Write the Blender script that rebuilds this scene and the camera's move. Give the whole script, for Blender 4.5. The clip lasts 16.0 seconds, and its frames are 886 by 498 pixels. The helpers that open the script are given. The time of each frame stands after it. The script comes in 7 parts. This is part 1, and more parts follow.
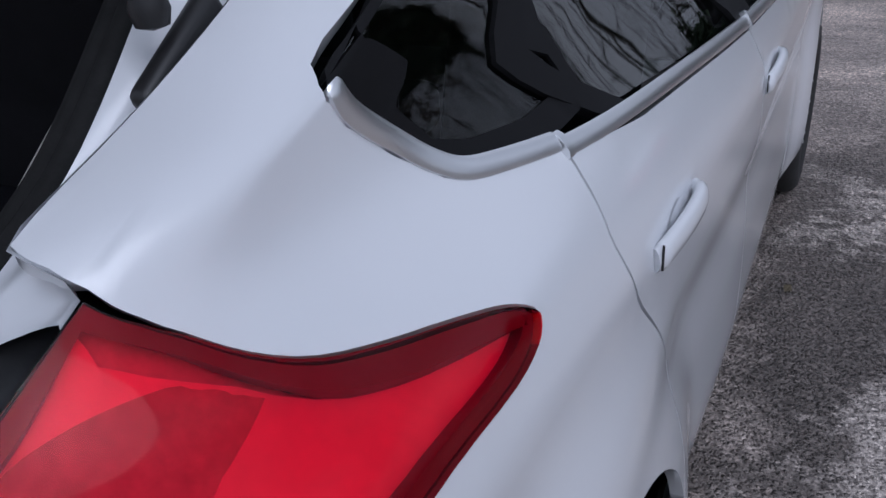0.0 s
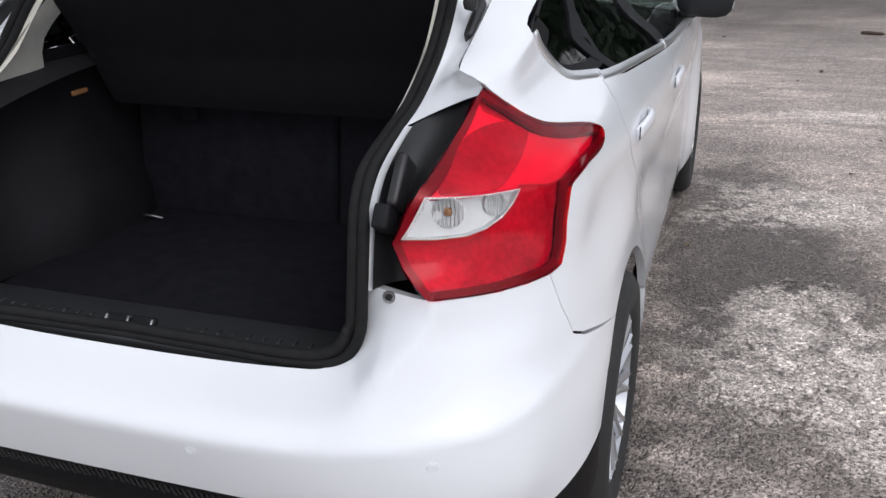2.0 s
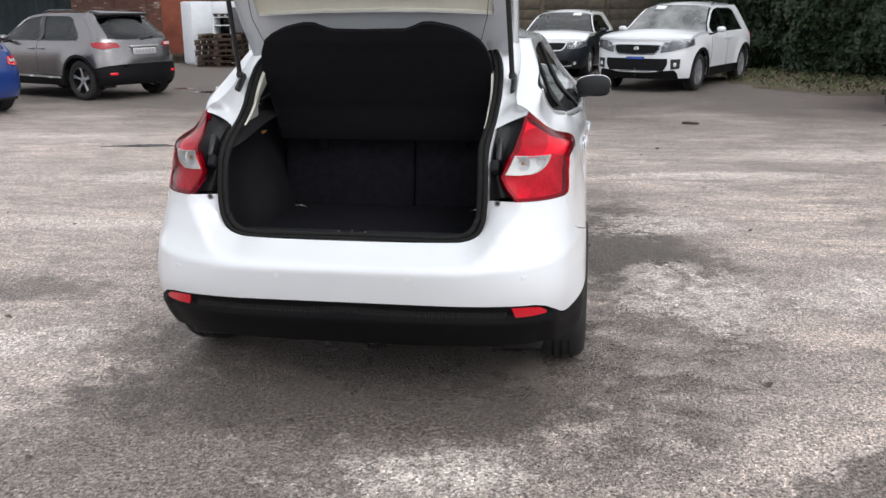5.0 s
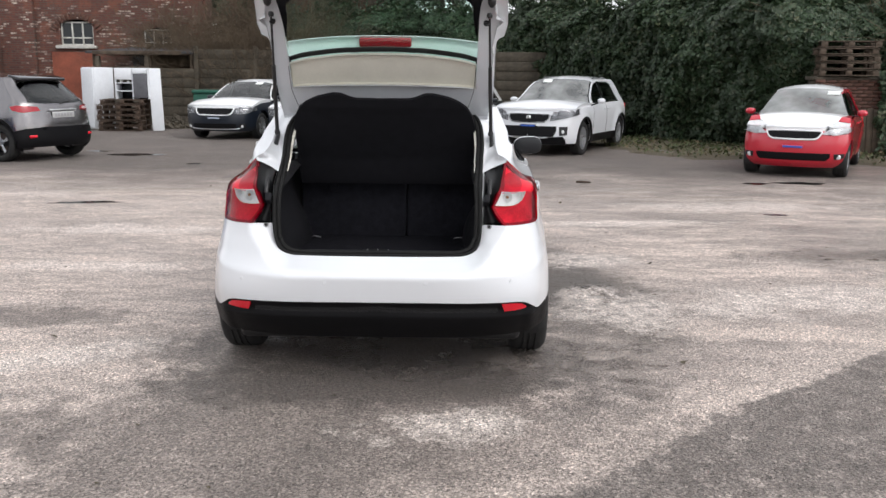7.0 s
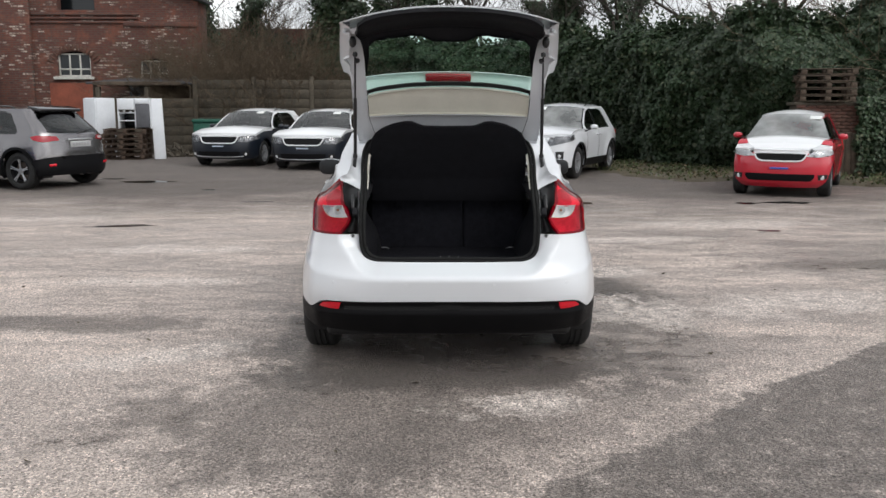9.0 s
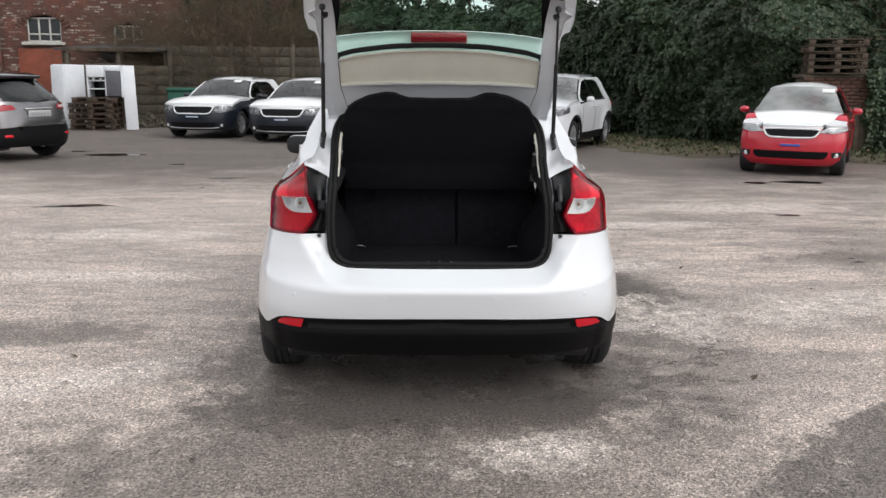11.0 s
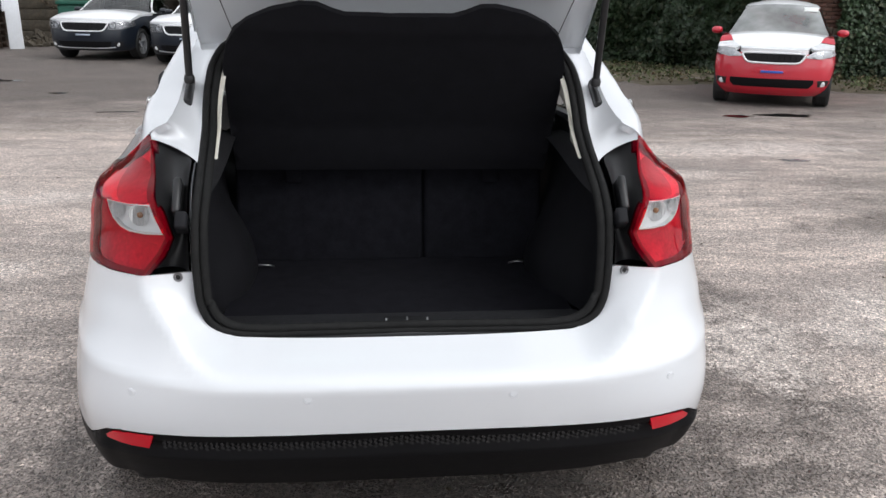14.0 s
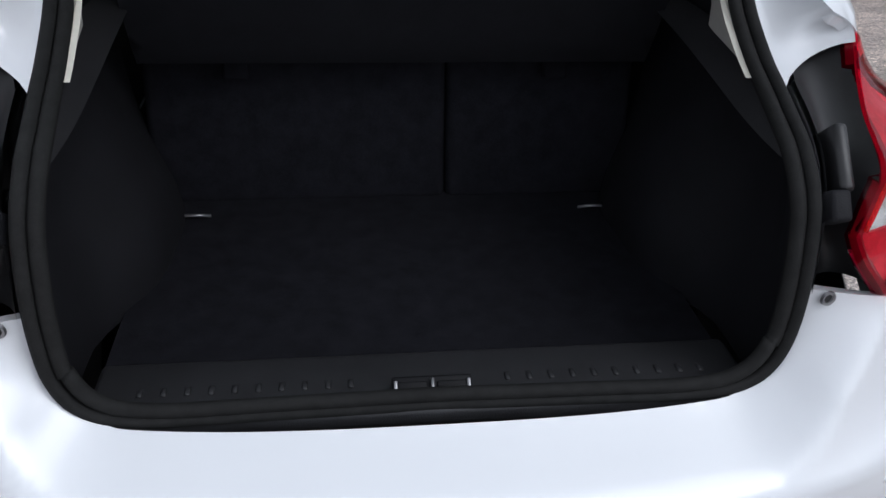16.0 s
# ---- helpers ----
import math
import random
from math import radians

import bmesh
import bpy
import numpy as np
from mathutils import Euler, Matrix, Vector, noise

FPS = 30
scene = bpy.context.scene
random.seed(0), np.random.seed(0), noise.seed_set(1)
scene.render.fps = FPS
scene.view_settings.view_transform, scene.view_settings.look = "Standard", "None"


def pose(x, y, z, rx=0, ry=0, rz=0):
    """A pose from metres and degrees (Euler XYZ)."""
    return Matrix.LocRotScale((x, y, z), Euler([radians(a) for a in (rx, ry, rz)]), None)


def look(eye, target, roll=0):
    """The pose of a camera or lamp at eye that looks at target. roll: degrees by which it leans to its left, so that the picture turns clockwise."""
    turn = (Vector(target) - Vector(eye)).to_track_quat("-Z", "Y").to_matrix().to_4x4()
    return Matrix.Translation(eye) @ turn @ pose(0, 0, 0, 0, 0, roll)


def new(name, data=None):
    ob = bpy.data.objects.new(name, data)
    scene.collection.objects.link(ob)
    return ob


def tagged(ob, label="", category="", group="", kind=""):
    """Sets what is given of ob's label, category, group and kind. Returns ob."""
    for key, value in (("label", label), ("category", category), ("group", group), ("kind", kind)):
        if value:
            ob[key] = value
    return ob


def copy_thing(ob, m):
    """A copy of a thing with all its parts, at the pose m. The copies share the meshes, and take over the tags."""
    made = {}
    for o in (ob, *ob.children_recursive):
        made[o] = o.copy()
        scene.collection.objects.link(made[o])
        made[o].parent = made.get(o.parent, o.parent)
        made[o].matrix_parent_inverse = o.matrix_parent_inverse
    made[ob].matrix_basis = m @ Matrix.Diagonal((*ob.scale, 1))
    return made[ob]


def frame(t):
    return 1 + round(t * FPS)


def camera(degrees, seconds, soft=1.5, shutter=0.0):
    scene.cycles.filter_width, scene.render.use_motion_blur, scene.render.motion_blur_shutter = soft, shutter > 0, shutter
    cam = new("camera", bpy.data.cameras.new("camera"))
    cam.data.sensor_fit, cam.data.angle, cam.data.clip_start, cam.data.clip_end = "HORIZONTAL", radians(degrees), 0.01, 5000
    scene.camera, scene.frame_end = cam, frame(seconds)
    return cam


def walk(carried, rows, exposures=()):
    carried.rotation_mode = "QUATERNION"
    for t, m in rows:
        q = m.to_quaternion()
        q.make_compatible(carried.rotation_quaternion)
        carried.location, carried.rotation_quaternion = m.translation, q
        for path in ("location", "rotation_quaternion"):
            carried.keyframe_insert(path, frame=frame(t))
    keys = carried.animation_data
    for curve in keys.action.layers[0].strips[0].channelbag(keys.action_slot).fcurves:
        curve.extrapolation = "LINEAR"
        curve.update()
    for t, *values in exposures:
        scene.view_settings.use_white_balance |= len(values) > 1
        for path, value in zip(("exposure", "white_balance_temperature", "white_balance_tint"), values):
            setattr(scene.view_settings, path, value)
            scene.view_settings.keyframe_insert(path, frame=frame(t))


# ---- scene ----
cam = camera(53.9, 16.0)
PATH = [
    (0, (1.058, 0.025, 1.387), (0.258, 1.613, 0.471), -3.8),
    (0.5, (1.096, -0.228, 1.425), (0.328, 1.395, 0.545), -1.9),
    (1, (1.116, -0.545, 1.454), (0.387, 1.127, 0.634), -1.7),
    (1.5, (1.071, -0.845, 1.465), (0.431, 0.877, 0.676), -1.3),
    (2, (1.107, -1.189, 1.471), (0.502, 0.560, 0.710), -1.3),
    (2.5, (1.072, -1.521, 1.481), (0.510, 0.255, 0.752), -0.6),
    (3, (1.056, -1.833, 1.510), (0.524, -0.037, 0.810), -0.5),
    (5.5, (0.774, -3.449, 1.54), (0.559, -1.525, 1.041), -0.3),
    (6, (0.678, -3.747, 1.53), (0.532, -1.809, 1.06), -0.0),
    (6.5, (0.541, -4.045, 1.566), (0.442, -2.096, 1.13), 0.5),
    (7, (0.385, -4.313, 1.574), (0.363, -2.351, 1.185), 0.5),
    (7.5, (0.277, -4.624, 1.571), (0.295, -2.655, 1.222), -0.2),
    (8, (0.141, -4.86, 1.6), (0.16, -2.885, 1.285), -0.9),
    (8.5, (-0.05, -5.015, 1.603), (-0.012, -3.039, 1.297), -0.5),
    (9, (-0.106, -5.015, 1.591), (-0.08, -3.043, 1.262), 0.1),
    (11.5, (-0.105, -3.6, 1.572), (-0.019, -1.644, 1.163), 1.0),
    (12, (-0.172, -3.258, 1.574), (-0.043, -1.309, 1.145), 1.4),
    (12.5, (-0.189, -2.958, 1.552), (-0.022, -1.016, 1.105), 0.9),
    (13, (-0.192, -2.659, 1.555), (-0.006, -0.724, 1.081), 1.4),
    (13.5, (-0.198, -2.335, 1.541), (0.016, -0.414, 1.026), 1.7),
    (14, (-0.154, -2.044, 1.515), (0.066, -0.139, 0.948), 1.1),
    (14.5, (-0.124, -1.733, 1.515), (0.087, 0.155, 0.891), 1.5),
    (15, (-0.138, -1.437, 1.511), (0.104, 0.42, 0.809), 1.6),
    (15.5, (-0.1, -1.141, 1.494), (0.134, 0.65, 0.636), 1.6),
    (16, (-0.13, -0.914, 1.491), (0.108, 0.806, 0.499), 2.2),
]
LIGHTNESS = [(0, -0.7, 5500, 16), (0.5, -0.35, 5550, 16), (1, 0.14, 6050, 12), (1.5, 0.26, 6200, 12), (2, 0.16, 6200, 12), (3, 0.12, 6200, 12), (5.5, 0.38, 6400, 10), (7, 0.42, 6450, 11), (8, 0.26, 6450, 10),
             (9, 0.13, 6450, 9), (11.5, 0.3, 6500, 10), (13, 0.35, 6450, 10), (14.5, 0.25, 6250, 10), (15.5, 0.06, 6050, 11), (16, -0.04, 5950, 11)]
walk(cam, [(t, look(eye, target, roll)) for t, eye, target, roll in PATH], LIGHTNESS)

# ---- light ----
world = bpy.data.worlds.new("overcast_sky")
scene.world = world
world.use_nodes = True
wn, wl = world.node_tree.nodes, world.node_tree.links
wn.clear()
SUN_UP, SUN_ROUND = radians(48), radians(130)
w_sky = wn.new("ShaderNodeTexSky")
w_sky.sky_type, w_sky.sun_disc = "NISHITA", False
w_sky.sun_elevation, w_sky.sun_rotation = SUN_UP, SUN_ROUND
w_sky.air_density, w_sky.dust_density, w_sky.ozone_density = 1.0, 4.0, 1.0
w_hs = wn.new("ShaderNodeHueSaturation")
w_hs.inputs["Saturation"].default_value = 0.15
w_hs.inputs["Value"].default_value = 1.3
w_bg = wn.new("ShaderNodeBackground")
w_bg.inputs["Strength"].default_value = 0.15
w_out = wn.new("ShaderNodeOutputWorld")
w_mix = wn.new("ShaderNodeMix")
w_mix.data_type = "RGBA"
w_mix.inputs[0].default_value = 0.6
w_mix.inputs[7].default_value = (6.6, 6.7, 6.9, 1)
wl.new(w_sky.outputs[0], w_hs.inputs["Color"])
wl.new(w_hs.outputs[0], w_mix.inputs[6])
# uneven cloud
w_co = wn.new("ShaderNodeTexCoord")
w_cloud = wn.new("ShaderNodeTexNoise")
w_cloud.inputs["Scale"].default_value, w_cloud.inputs["Detail"].default_value = 3.2, 6.0
w_ramp = wn.new("ShaderNodeValToRGB")
w_ramp.color_ramp.elements[0].position, w_ramp.color_ramp.elements[0].color = 0.34, (0.62, 0.64, 0.67, 1)
w_ramp.color_ramp.elements[1].position, w_ramp.color_ramp.elements[1].color = 0.66, (1.35, 1.34, 1.32, 1)
w_mul = wn.new("ShaderNodeMix")
w_mul.data_type, w_mul.blend_type = "RGBA", "MULTIPLY"
w_mul.inputs[0].default_value = 1.0
wl.new(w_co.outputs["Generated"], w_cloud.inputs["Vector"])
wl.new(w_cloud.outputs["Fac"], w_ramp.inputs[0])
wl.new(w_mix.outputs[2], w_mul.inputs[6])
wl.new(w_ramp.outputs[0], w_mul.inputs[7])
wl.new(w_mul.outputs[2], w_bg.inputs[0])
wl.new(w_bg.outputs[0], w_out.inputs[0])
sun = new("sun", bpy.data.lights.new("sun", "SUN"))
sun.data.energy, sun.data.angle, sun.data.color = 0.6, radians(35), (1.0, 0.97, 0.93)
_d = Vector((math.sin(SUN_ROUND) * math.cos(SUN_UP), math.cos(SUN_ROUND) * math.cos(SUN_UP), math.sin(SUN_UP)))
sun.matrix_world = look(_d * 30, (0, 0, 0))

# ---- materials ----
class Mat:
    """A node material with short helpers."""
    def __init__(self, name, color=(0.5, 0.5, 0.5), rough=0.5, metal=0.0, coat=0.0, spec=0.5, emit=None):
        self.m = bpy.data.materials.new(name)
        self.m.use_nodes = True
        self.n, self.l = self.m.node_tree.nodes, self.m.node_tree.links
        self.p = self.n["Principled BSDF"]
        self.set("Base Color", (*color, 1)).set("Roughness", rough).set("Metallic", metal)
        self.set("Coat Weight", coat).set("Coat Roughness", 0.04).set("Specular IOR Level", spec)
        self.space = "Object"
        self.co = None

    def set(self, name, v):
        self.p.inputs[name].default_value = v
        return self

    def node(self, kind, **kw):
        nd = self.n.new("ShaderNode" + kind)
        for k, v in kw.items():
            nd.inputs[k.replace("_", " ")].default_value = v
        return nd

    def coord(self, world=False):
        if self.co is None:
            if world:
                self.co = self.node("NewGeometry").outputs["Position"]
            else:
                self.co = self.node("TexCoord").outputs["Object"]
        return self.co

    def noise(self, scale, detail=4.0, rough=0.55, world=False, vec=None):
        nd = self.node("TexNoise", Scale=scale, Detail=detail, Roughness=rough)
        self.l.new(vec or self.coord(world), nd.inputs["Vector"])
        return nd.outputs["Fac"]

    def ramp(self, fac, stops):
        nd = self.n.new("ShaderNodeValToRGB")
        el = nd.color_ramp.elements
        while len(el) < len(stops):
            el.new(0.5)
        for e, (pos, c) in zip(el, stops):
            e.position = pos
            e.color = (*c, 1) if isinstance(c, tuple) else (c, c, c, 1)
        self.l.new(fac, nd.inputs[0])
        return nd.outputs[0]

    def mix(self, fac, a, b, kind="MIX"):
        nd = self.n.new("ShaderNodeMix")
        nd.data_type, nd.blend_type = "RGBA", kind
        for sock, v in ((nd.inputs[0], fac), (nd.inputs[6], a), (nd.inputs[7], b)):
            if isinstance(v, (int, float)):
                sock.default_value = v
            elif isinstance(v, tuple):
                sock.default_value = (*v, 1)
            else:
                self.l.new(v, sock)
        return nd.outputs[2]

    def math(self, op, a, b=0.0, clamp=False):
        nd = self.n.new("ShaderNodeMath")
        nd.operation, nd.use_clamp = op, clamp
        for sock, v in zip(nd.inputs, (a, b)):
            if isinstance(v, (int, float)):
                sock.default_value = v
            else:
                self.l.new(v, sock)
        return nd.outputs[0]

    def out(self, name, sock):
        self.l.new(sock, self.p.inputs[name])
        return self

    def bump(self, height, dist=0.01, strength=1.0):
        nd = self.node("Bump", Strength=strength, Distance=dist)
        self.l.new(height, nd.inputs["Height"])
        self.l.new(nd.outputs[0], self.p.inputs["Normal"])
        return self

    def varied(self, color, spread=0.25, scale=6.0, world=False):
        """Base colour with soft variation at two scales."""
        f = self.noise(scale, 6.0, 0.6, world)
        g = self.noise(scale * 9, 3.0, 0.6, world)
        k = self.math("ADD", self.math("MULTIPLY", f, 0.65), self.math("MULTIPLY", g, 0.35))
        lo = tuple(c * (1 - spread) for c in color)
        hi = tuple(min(1, c * (1 + spread)) for c in color)
        self.out("Base Color", self.ramp(k, [(0.3, lo), (0.7, hi)]))
        return self


def paint(name, color, rough=0.32, metal=0.0, coat=1.0):
    m = Mat(name, color, rough, metal, coat=coat, spec=0.3 + 0.2 * coat)
    f = m.noise(2.2, 5.0, 0.6)
    dirt = m.ramp(f, [(0.42, 0.0), (0.75, 1.0)])
    m.out("Base Color", m.mix(m.math("MULTIPLY", dirt, 0.12), color, tuple(c * 0.72 + 0.02 for c in color)))
    m.out("Roughness", m.math("ADD", m.math("MULTIPLY", f, 0.12), rough - 0.06))
    m.set("Coat Roughness", 0.09)
    return m.m


M = {}
M["white"] = paint("white_paint", (0.69, 0.705, 0.73))
M["white_wrap"] = paint("white_film", (0.78, 0.79, 0.80), 0.5)
M["grey_paint"] = paint("grey_metallic", (0.20, 0.19, 0.195), 0.25, 0.9)
M["dark_paint"] = paint("dark_metallic", (0.010, 0.013, 0.019), 0.35, 0.1, 0.4)
M["slate_paint"] = paint("slate_metallic", (0.010, 0.014, 0.022), 0.35, 0.1, 0.4)
M["red_paint"] = paint("red_paint", (0.52, 0.006, 0.026), 0.3)
M["blue_paint"] = paint("blue_paint", (0.004, 0.03, 0.17), 0.3, coat=0.6)
M["trim"] = Mat("black_plastic", (0.012, 0.012, 0.013), 0.42).varied((0.012, 0.012, 0.013), 0.3, 30).m
_m = Mat("textured_plastic", (0.005, 0.005, 0.006), 0.5, spec=0.16)
_m.bump(_m.noise(420.0, 2.0), 0.0012, 0.6)
M["valance"] = _m.m
M["gloss_black"] = Mat("gloss_black", (0.006, 0.006, 0.007), 0.12, coat=0.5).m
M["rubber"] = Mat("rubber_seal", (0.012, 0.012, 0.012), 0.8, spec=0.2).varied((0.012, 0.012, 0.012), 0.4, 40).m
_m = Mat("tyre_rubber", (0.014, 0.014, 0.014), 0.75)
_m.varied((0.016, 0.016, 0.016), 0.4, 12).bump(_m.noise(60.0, 3.0), 0.002, 0.5)
M["tyre"] = _m.m
M["alloy"] = Mat("silver_alloy", (0.52, 0.53, 0.55), 0.28, 0.85).varied((0.52, 0.53, 0.55), 0.12, 8).m
M["dark_alloy"] = Mat("dark_alloy", (0.03, 0.03, 0.032), 0.3, 0.6).m
M["disc"] = Mat("brake_disc", (0.18, 0.16, 0.15), 0.45, 0.8).varied((0.18, 0.15, 0.13), 0.3, 30).m
M["chrome"] = Mat("chrome", (0.78, 0.79, 0.80), 0.32, 1.0).m
M["steel"] = Mat("dull_steel", (0.3, 0.3, 0.31), 0.35, 0.9).m
_m = Mat("black_carpet", (0.009, 0.009, 0.011), 0.95, spec=0.1)
_m.varied((0.0105, 0.0105, 0.0137), 0.45, 25).bump(_m.noise(700.0, 2.0), 0.002, 0.7)
M["carpet"] = _m.m
_m = Mat("grained_plastic", (0.007, 0.007, 0.008), 0.65, spec=0.2)
_m.varied((0.0085, 0.0085, 0.0105), 0.3, 14).bump(_m.noise(500.0, 2.0), 0.001, 0.5)
M["interior"] = _m.m
_m = Mat("dark_fabric", (0.012, 0.012, 0.014), 0.9, spec=0.2)
_m.varied((0.0072, 0.0072, 0.0095), 0.3, 18).bump(_m.noise(600.0, 2.0), 0.001, 0.5)
M["fabric"] = _m.m
_m = Mat("sill_plastic", (0.018, 0.018, 0.020), 0.5, spec=0.35)
_m.varied((0.019, 0.019, 0.021), 0.25, 14).bump(_m.noise(500.0, 2.0), 0.001, 0.5)
M["sill"] = _m.m
_m = Mat("beige_headlining", (0.66, 0.64, 0.56), 0.95, spec=0.1)
_m.varied((0.66, 0.64, 0.56), 0.06, 10).bump(_m.noise(600.0, 2.0), 0.001, 0.4)
M["beige"] = _m.m
_m = Mat("grey_pillar_cloth", (0.40, 0.39, 0.36), 0.95, spec=0.1)
M["grey_cloth"] = _m.varied((0.40, 0.39, 0.36), 0.08, 12).bump(_m.noise(600.0, 2.0), 0.001, 0.4).m


def glass(name, color, alpha, rough=0.02, ior=1.6):
    m = Mat(name, color, rough, spec=0.6, coat=0.0)
    m.set("Transmission Weight", 0.0).set("Alpha", 1.0)
    tr = m.node("BsdfTransparent")
    tr.inputs[0].default_value = (*color, 1)
    gl = m.node("BsdfGlossy")
    gl.inputs["Roughness"].default_value = rough
    fr = m.node("Fresnel", IOR=ior)
    mx = m.n.new("ShaderNodeMixShader")
    m.l.new(fr.outputs[0], mx.inputs[0])
    m.l.new(tr.outputs[0], mx.inputs[1])
    m.l.new(gl.outputs[0], mx.inputs[2])
    m.l.new(mx.outputs[0], m.n["Material Output"].inputs["Surface"])
    return m.m


M["tint"] = glass("tinted_glass", (0.40, 0.50, 0.45), 0.4, ior=1.62)
M["green_glass"] = glass("green_rear_glass", (0.80, 1.0, 0.92), 0.4, ior=1.3)
M["lens"] = glass("red_lens_cover", (1.0, 0.015, 0.10), 0.4, 0.03, 1.3)


def lamp_inside(name, v, spread=0.25, scale=16):
    m = Mat(name, (v, v, v), 0.4, 0.15)
    m.varied((v, v, v), spread, scale)
    m.bump(m.noise(60.0, 2.0), 0.003, 0.25)
    return m.m


M["lamp_white"] = lamp_inside("pale_lamp_bowl", 0.92, 0.15, 7)
M["lamp_mid"] = lamp_inside("grey_lamp_bowl", 0.46, 0.4, 9)
M["lamp_low"] = lamp_inside("dark_lamp_bowl", 0.46, 0.55, 9)
M["lamp_dark"] = lamp_inside("grey_lamp_housing", 0.55)
M["lamp_rim"] = lamp_inside("red_lamp_edge", 0.17, 0.1, 10)
M["brake_red"] = Mat("brake_lamp_red", (0.30, 0.004, 0.012), 0.2, coat=0.4).m
M["mirror_dark"] = Mat("shaded_mirror", (0.01, 0.011, 0.013), 0.3, spec=0.4).m
M["grille_black"] = Mat("grille_black", (0.004, 0.004, 0.005), 0.6, spec=0.2).m
M["clear"] = glass("clear_lens", (0.92, 0.93, 0.94), 0.8)
M["screen"] = glass("windscreen_glass", (0.22, 0.27, 0.27), 0.4, ior=2.4)


def sky_sheen_glass(name, amount, scale):
    """Glass with an uneven pale diffuse layer: the sky's reflection put into its colour."""
    mt = glass(name, (0.34, 0.39, 0.40), 0.4, 0.03, 1.75)
    n, l = mt.node_tree.nodes, mt.node_tree.links
    out = n["Material Output"]
    clean = out.inputs["Surface"].links[0].from_socket
    sky_film = n.new("ShaderNodeBsdfDiffuse")
    sky_film.inputs["Color"].default_value = (0.60, 0.62, 0.61, 1)
    co, nz, rp, mx = (n.new("ShaderNode" + k) for k in ("TexCoord", "TexNoise", "ValToRGB", "MixShader"))
    nz.inputs["Scale"].default_value, nz.inputs["Detail"].default_value = scale, 5.0
    rp.color_ramp.elements[0].position, rp.color_ramp.elements[0].color = 0.35, (amount * 0.4,) * 3 + (1,)
    rp.color_ramp.elements[1].position, rp.color_ramp.elements[1].color = 0.68, (amount * 1.5,) * 3 + (1,)
    l.new(co.outputs["Object"], nz.inputs["Vector"])
    l.new(nz.outputs["Fac"], rp.inputs[0])
    l.new(rp.outputs[0], mx.inputs[0])
    l.new(clean, mx.inputs[1])
    l.new(sky_film.outputs[0], mx.inputs[2])
    l.new(mx.outputs[0], out.inputs["Surface"])
    return mt


# pale layers on the parked cars' screens that stand for reflected sky and cloud
M["screen_sheen"] = sky_sheen_glass("sky_sheen_windscreen", 0.40, 1.6)
M["screen_cloudy"] = sky_sheen_glass("cloud_sheen_windscreen", 0.30, 2.4)
M["screen_faint"] = sky_sheen_glass("faint_sheen_windscreen", 0.04, 2.0)
_m = Mat("red_lens", (0.62, 0.004, 0.012), 0.10, coat=1.0)
_m.set("Subsurface Weight", 0.0)
_f = _m.noise(14.0, 3.0)
_m.out("Base Color", _m.ramp(_f, [(0.3, (0.50, 0.003, 0.010)), (0.7, (0.72, 0.008, 0.018))]))
M["red_lens"] = _m.m
_m = Mat("deep_red_lens", (0.16, 0.003, 0.008), 0.2, coat=0.15)
M["deep_red"] = _m.m
_m = Mat("bright_red_lens", (0.60, 0.006, 0.02), 0.2, coat=0.3)
M["bright_red"] = _m.m
_m = Mat("lamp_reflector", (0.8, 0.8, 0.8), 0.3, 0.1)
_m.varied((0.90, 0.90, 0.89), 0.22, 26)
_w = _m.node("TexWave", Scale=52.0, Distortion=1.2, Detail=1.0)
_m.l.new(_m.coord(), _w.inputs["Vector"])
_m.bump(_w.outputs["Fac"], 0.004, 0.4)
M["reflector"] = _m.m
_m = Mat("ribbed_chrome", (0.84, 0.84, 0.84), 0.3, 0.12)
_w = _m.node("TexWave", Scale=85.0, Distortion=2.0, Detail=1.0)
_m.l.new(_m.coord(), _w.inputs["Vector"])
_m.bump(_w.outputs["Fac"], 0.006, 0.8)
M["bowl"] = _m.m
M["chamber"] = lamp_inside("grey_chamber", 0.93, 0.12, 22)
M["amber"] = Mat("amber_bulb", (0.42, 0.20, 0.09), 0.25, coat=0.3).m
M["headlamp"] = Mat("headlamp_bowl", (0.5, 0.5, 0.5), 0.25, 0.3).varied((0.20, 0.20, 0.21), 0.7, 14).m
M["headlamp_pale"] = Mat("pale_headlamp_bowl", (0.7, 0.7, 0.7), 0.25, 0.2).varied((0.70, 0.71, 0.72), 0.3, 14).m
M["plate_w"] = Mat("plate_white", (0.42, 0.42, 0.42), 0.4).m
M["plate_bar"] = Mat("plate_bar_grey", (0.30, 0.30, 0.31), 0.5).m
M["blue_strip"] = Mat("blue_plastic_strip", (0.03, 0.10, 0.45), 0.4).m
M["pale_strip"] = Mat("pale_plastic_strip", (0.42, 0.48, 0.58), 0.45).m
M["paper"] = Mat("white_paper", (0.75, 0.77, 0.75), 0.7).m

# ---- mesh helpers ----
from mathutils.geometry import delaunay_2d_cdt


def finish(bm, name, material, smooth=True):
    me = bpy.data.meshes.new(name)
    bm.normal_update()
    for f in bm.faces:
        f.smooth = smooth
    bm.to_mesh(me)
    bm.free()
    for mt in material if isinstance(material, (list, tuple)) else [material]:
        me.materials.append(mt)
    return me


def part(name, bm, material, parent=None, label="", smooth=True):
    """One mesh object from a bmesh, under a thing or a part."""
    ob = new(name, finish(bm, name, material, smooth))
    if parent is not None:
        ob.parent = parent
    if label:
        ob["label"] = label
    return ob


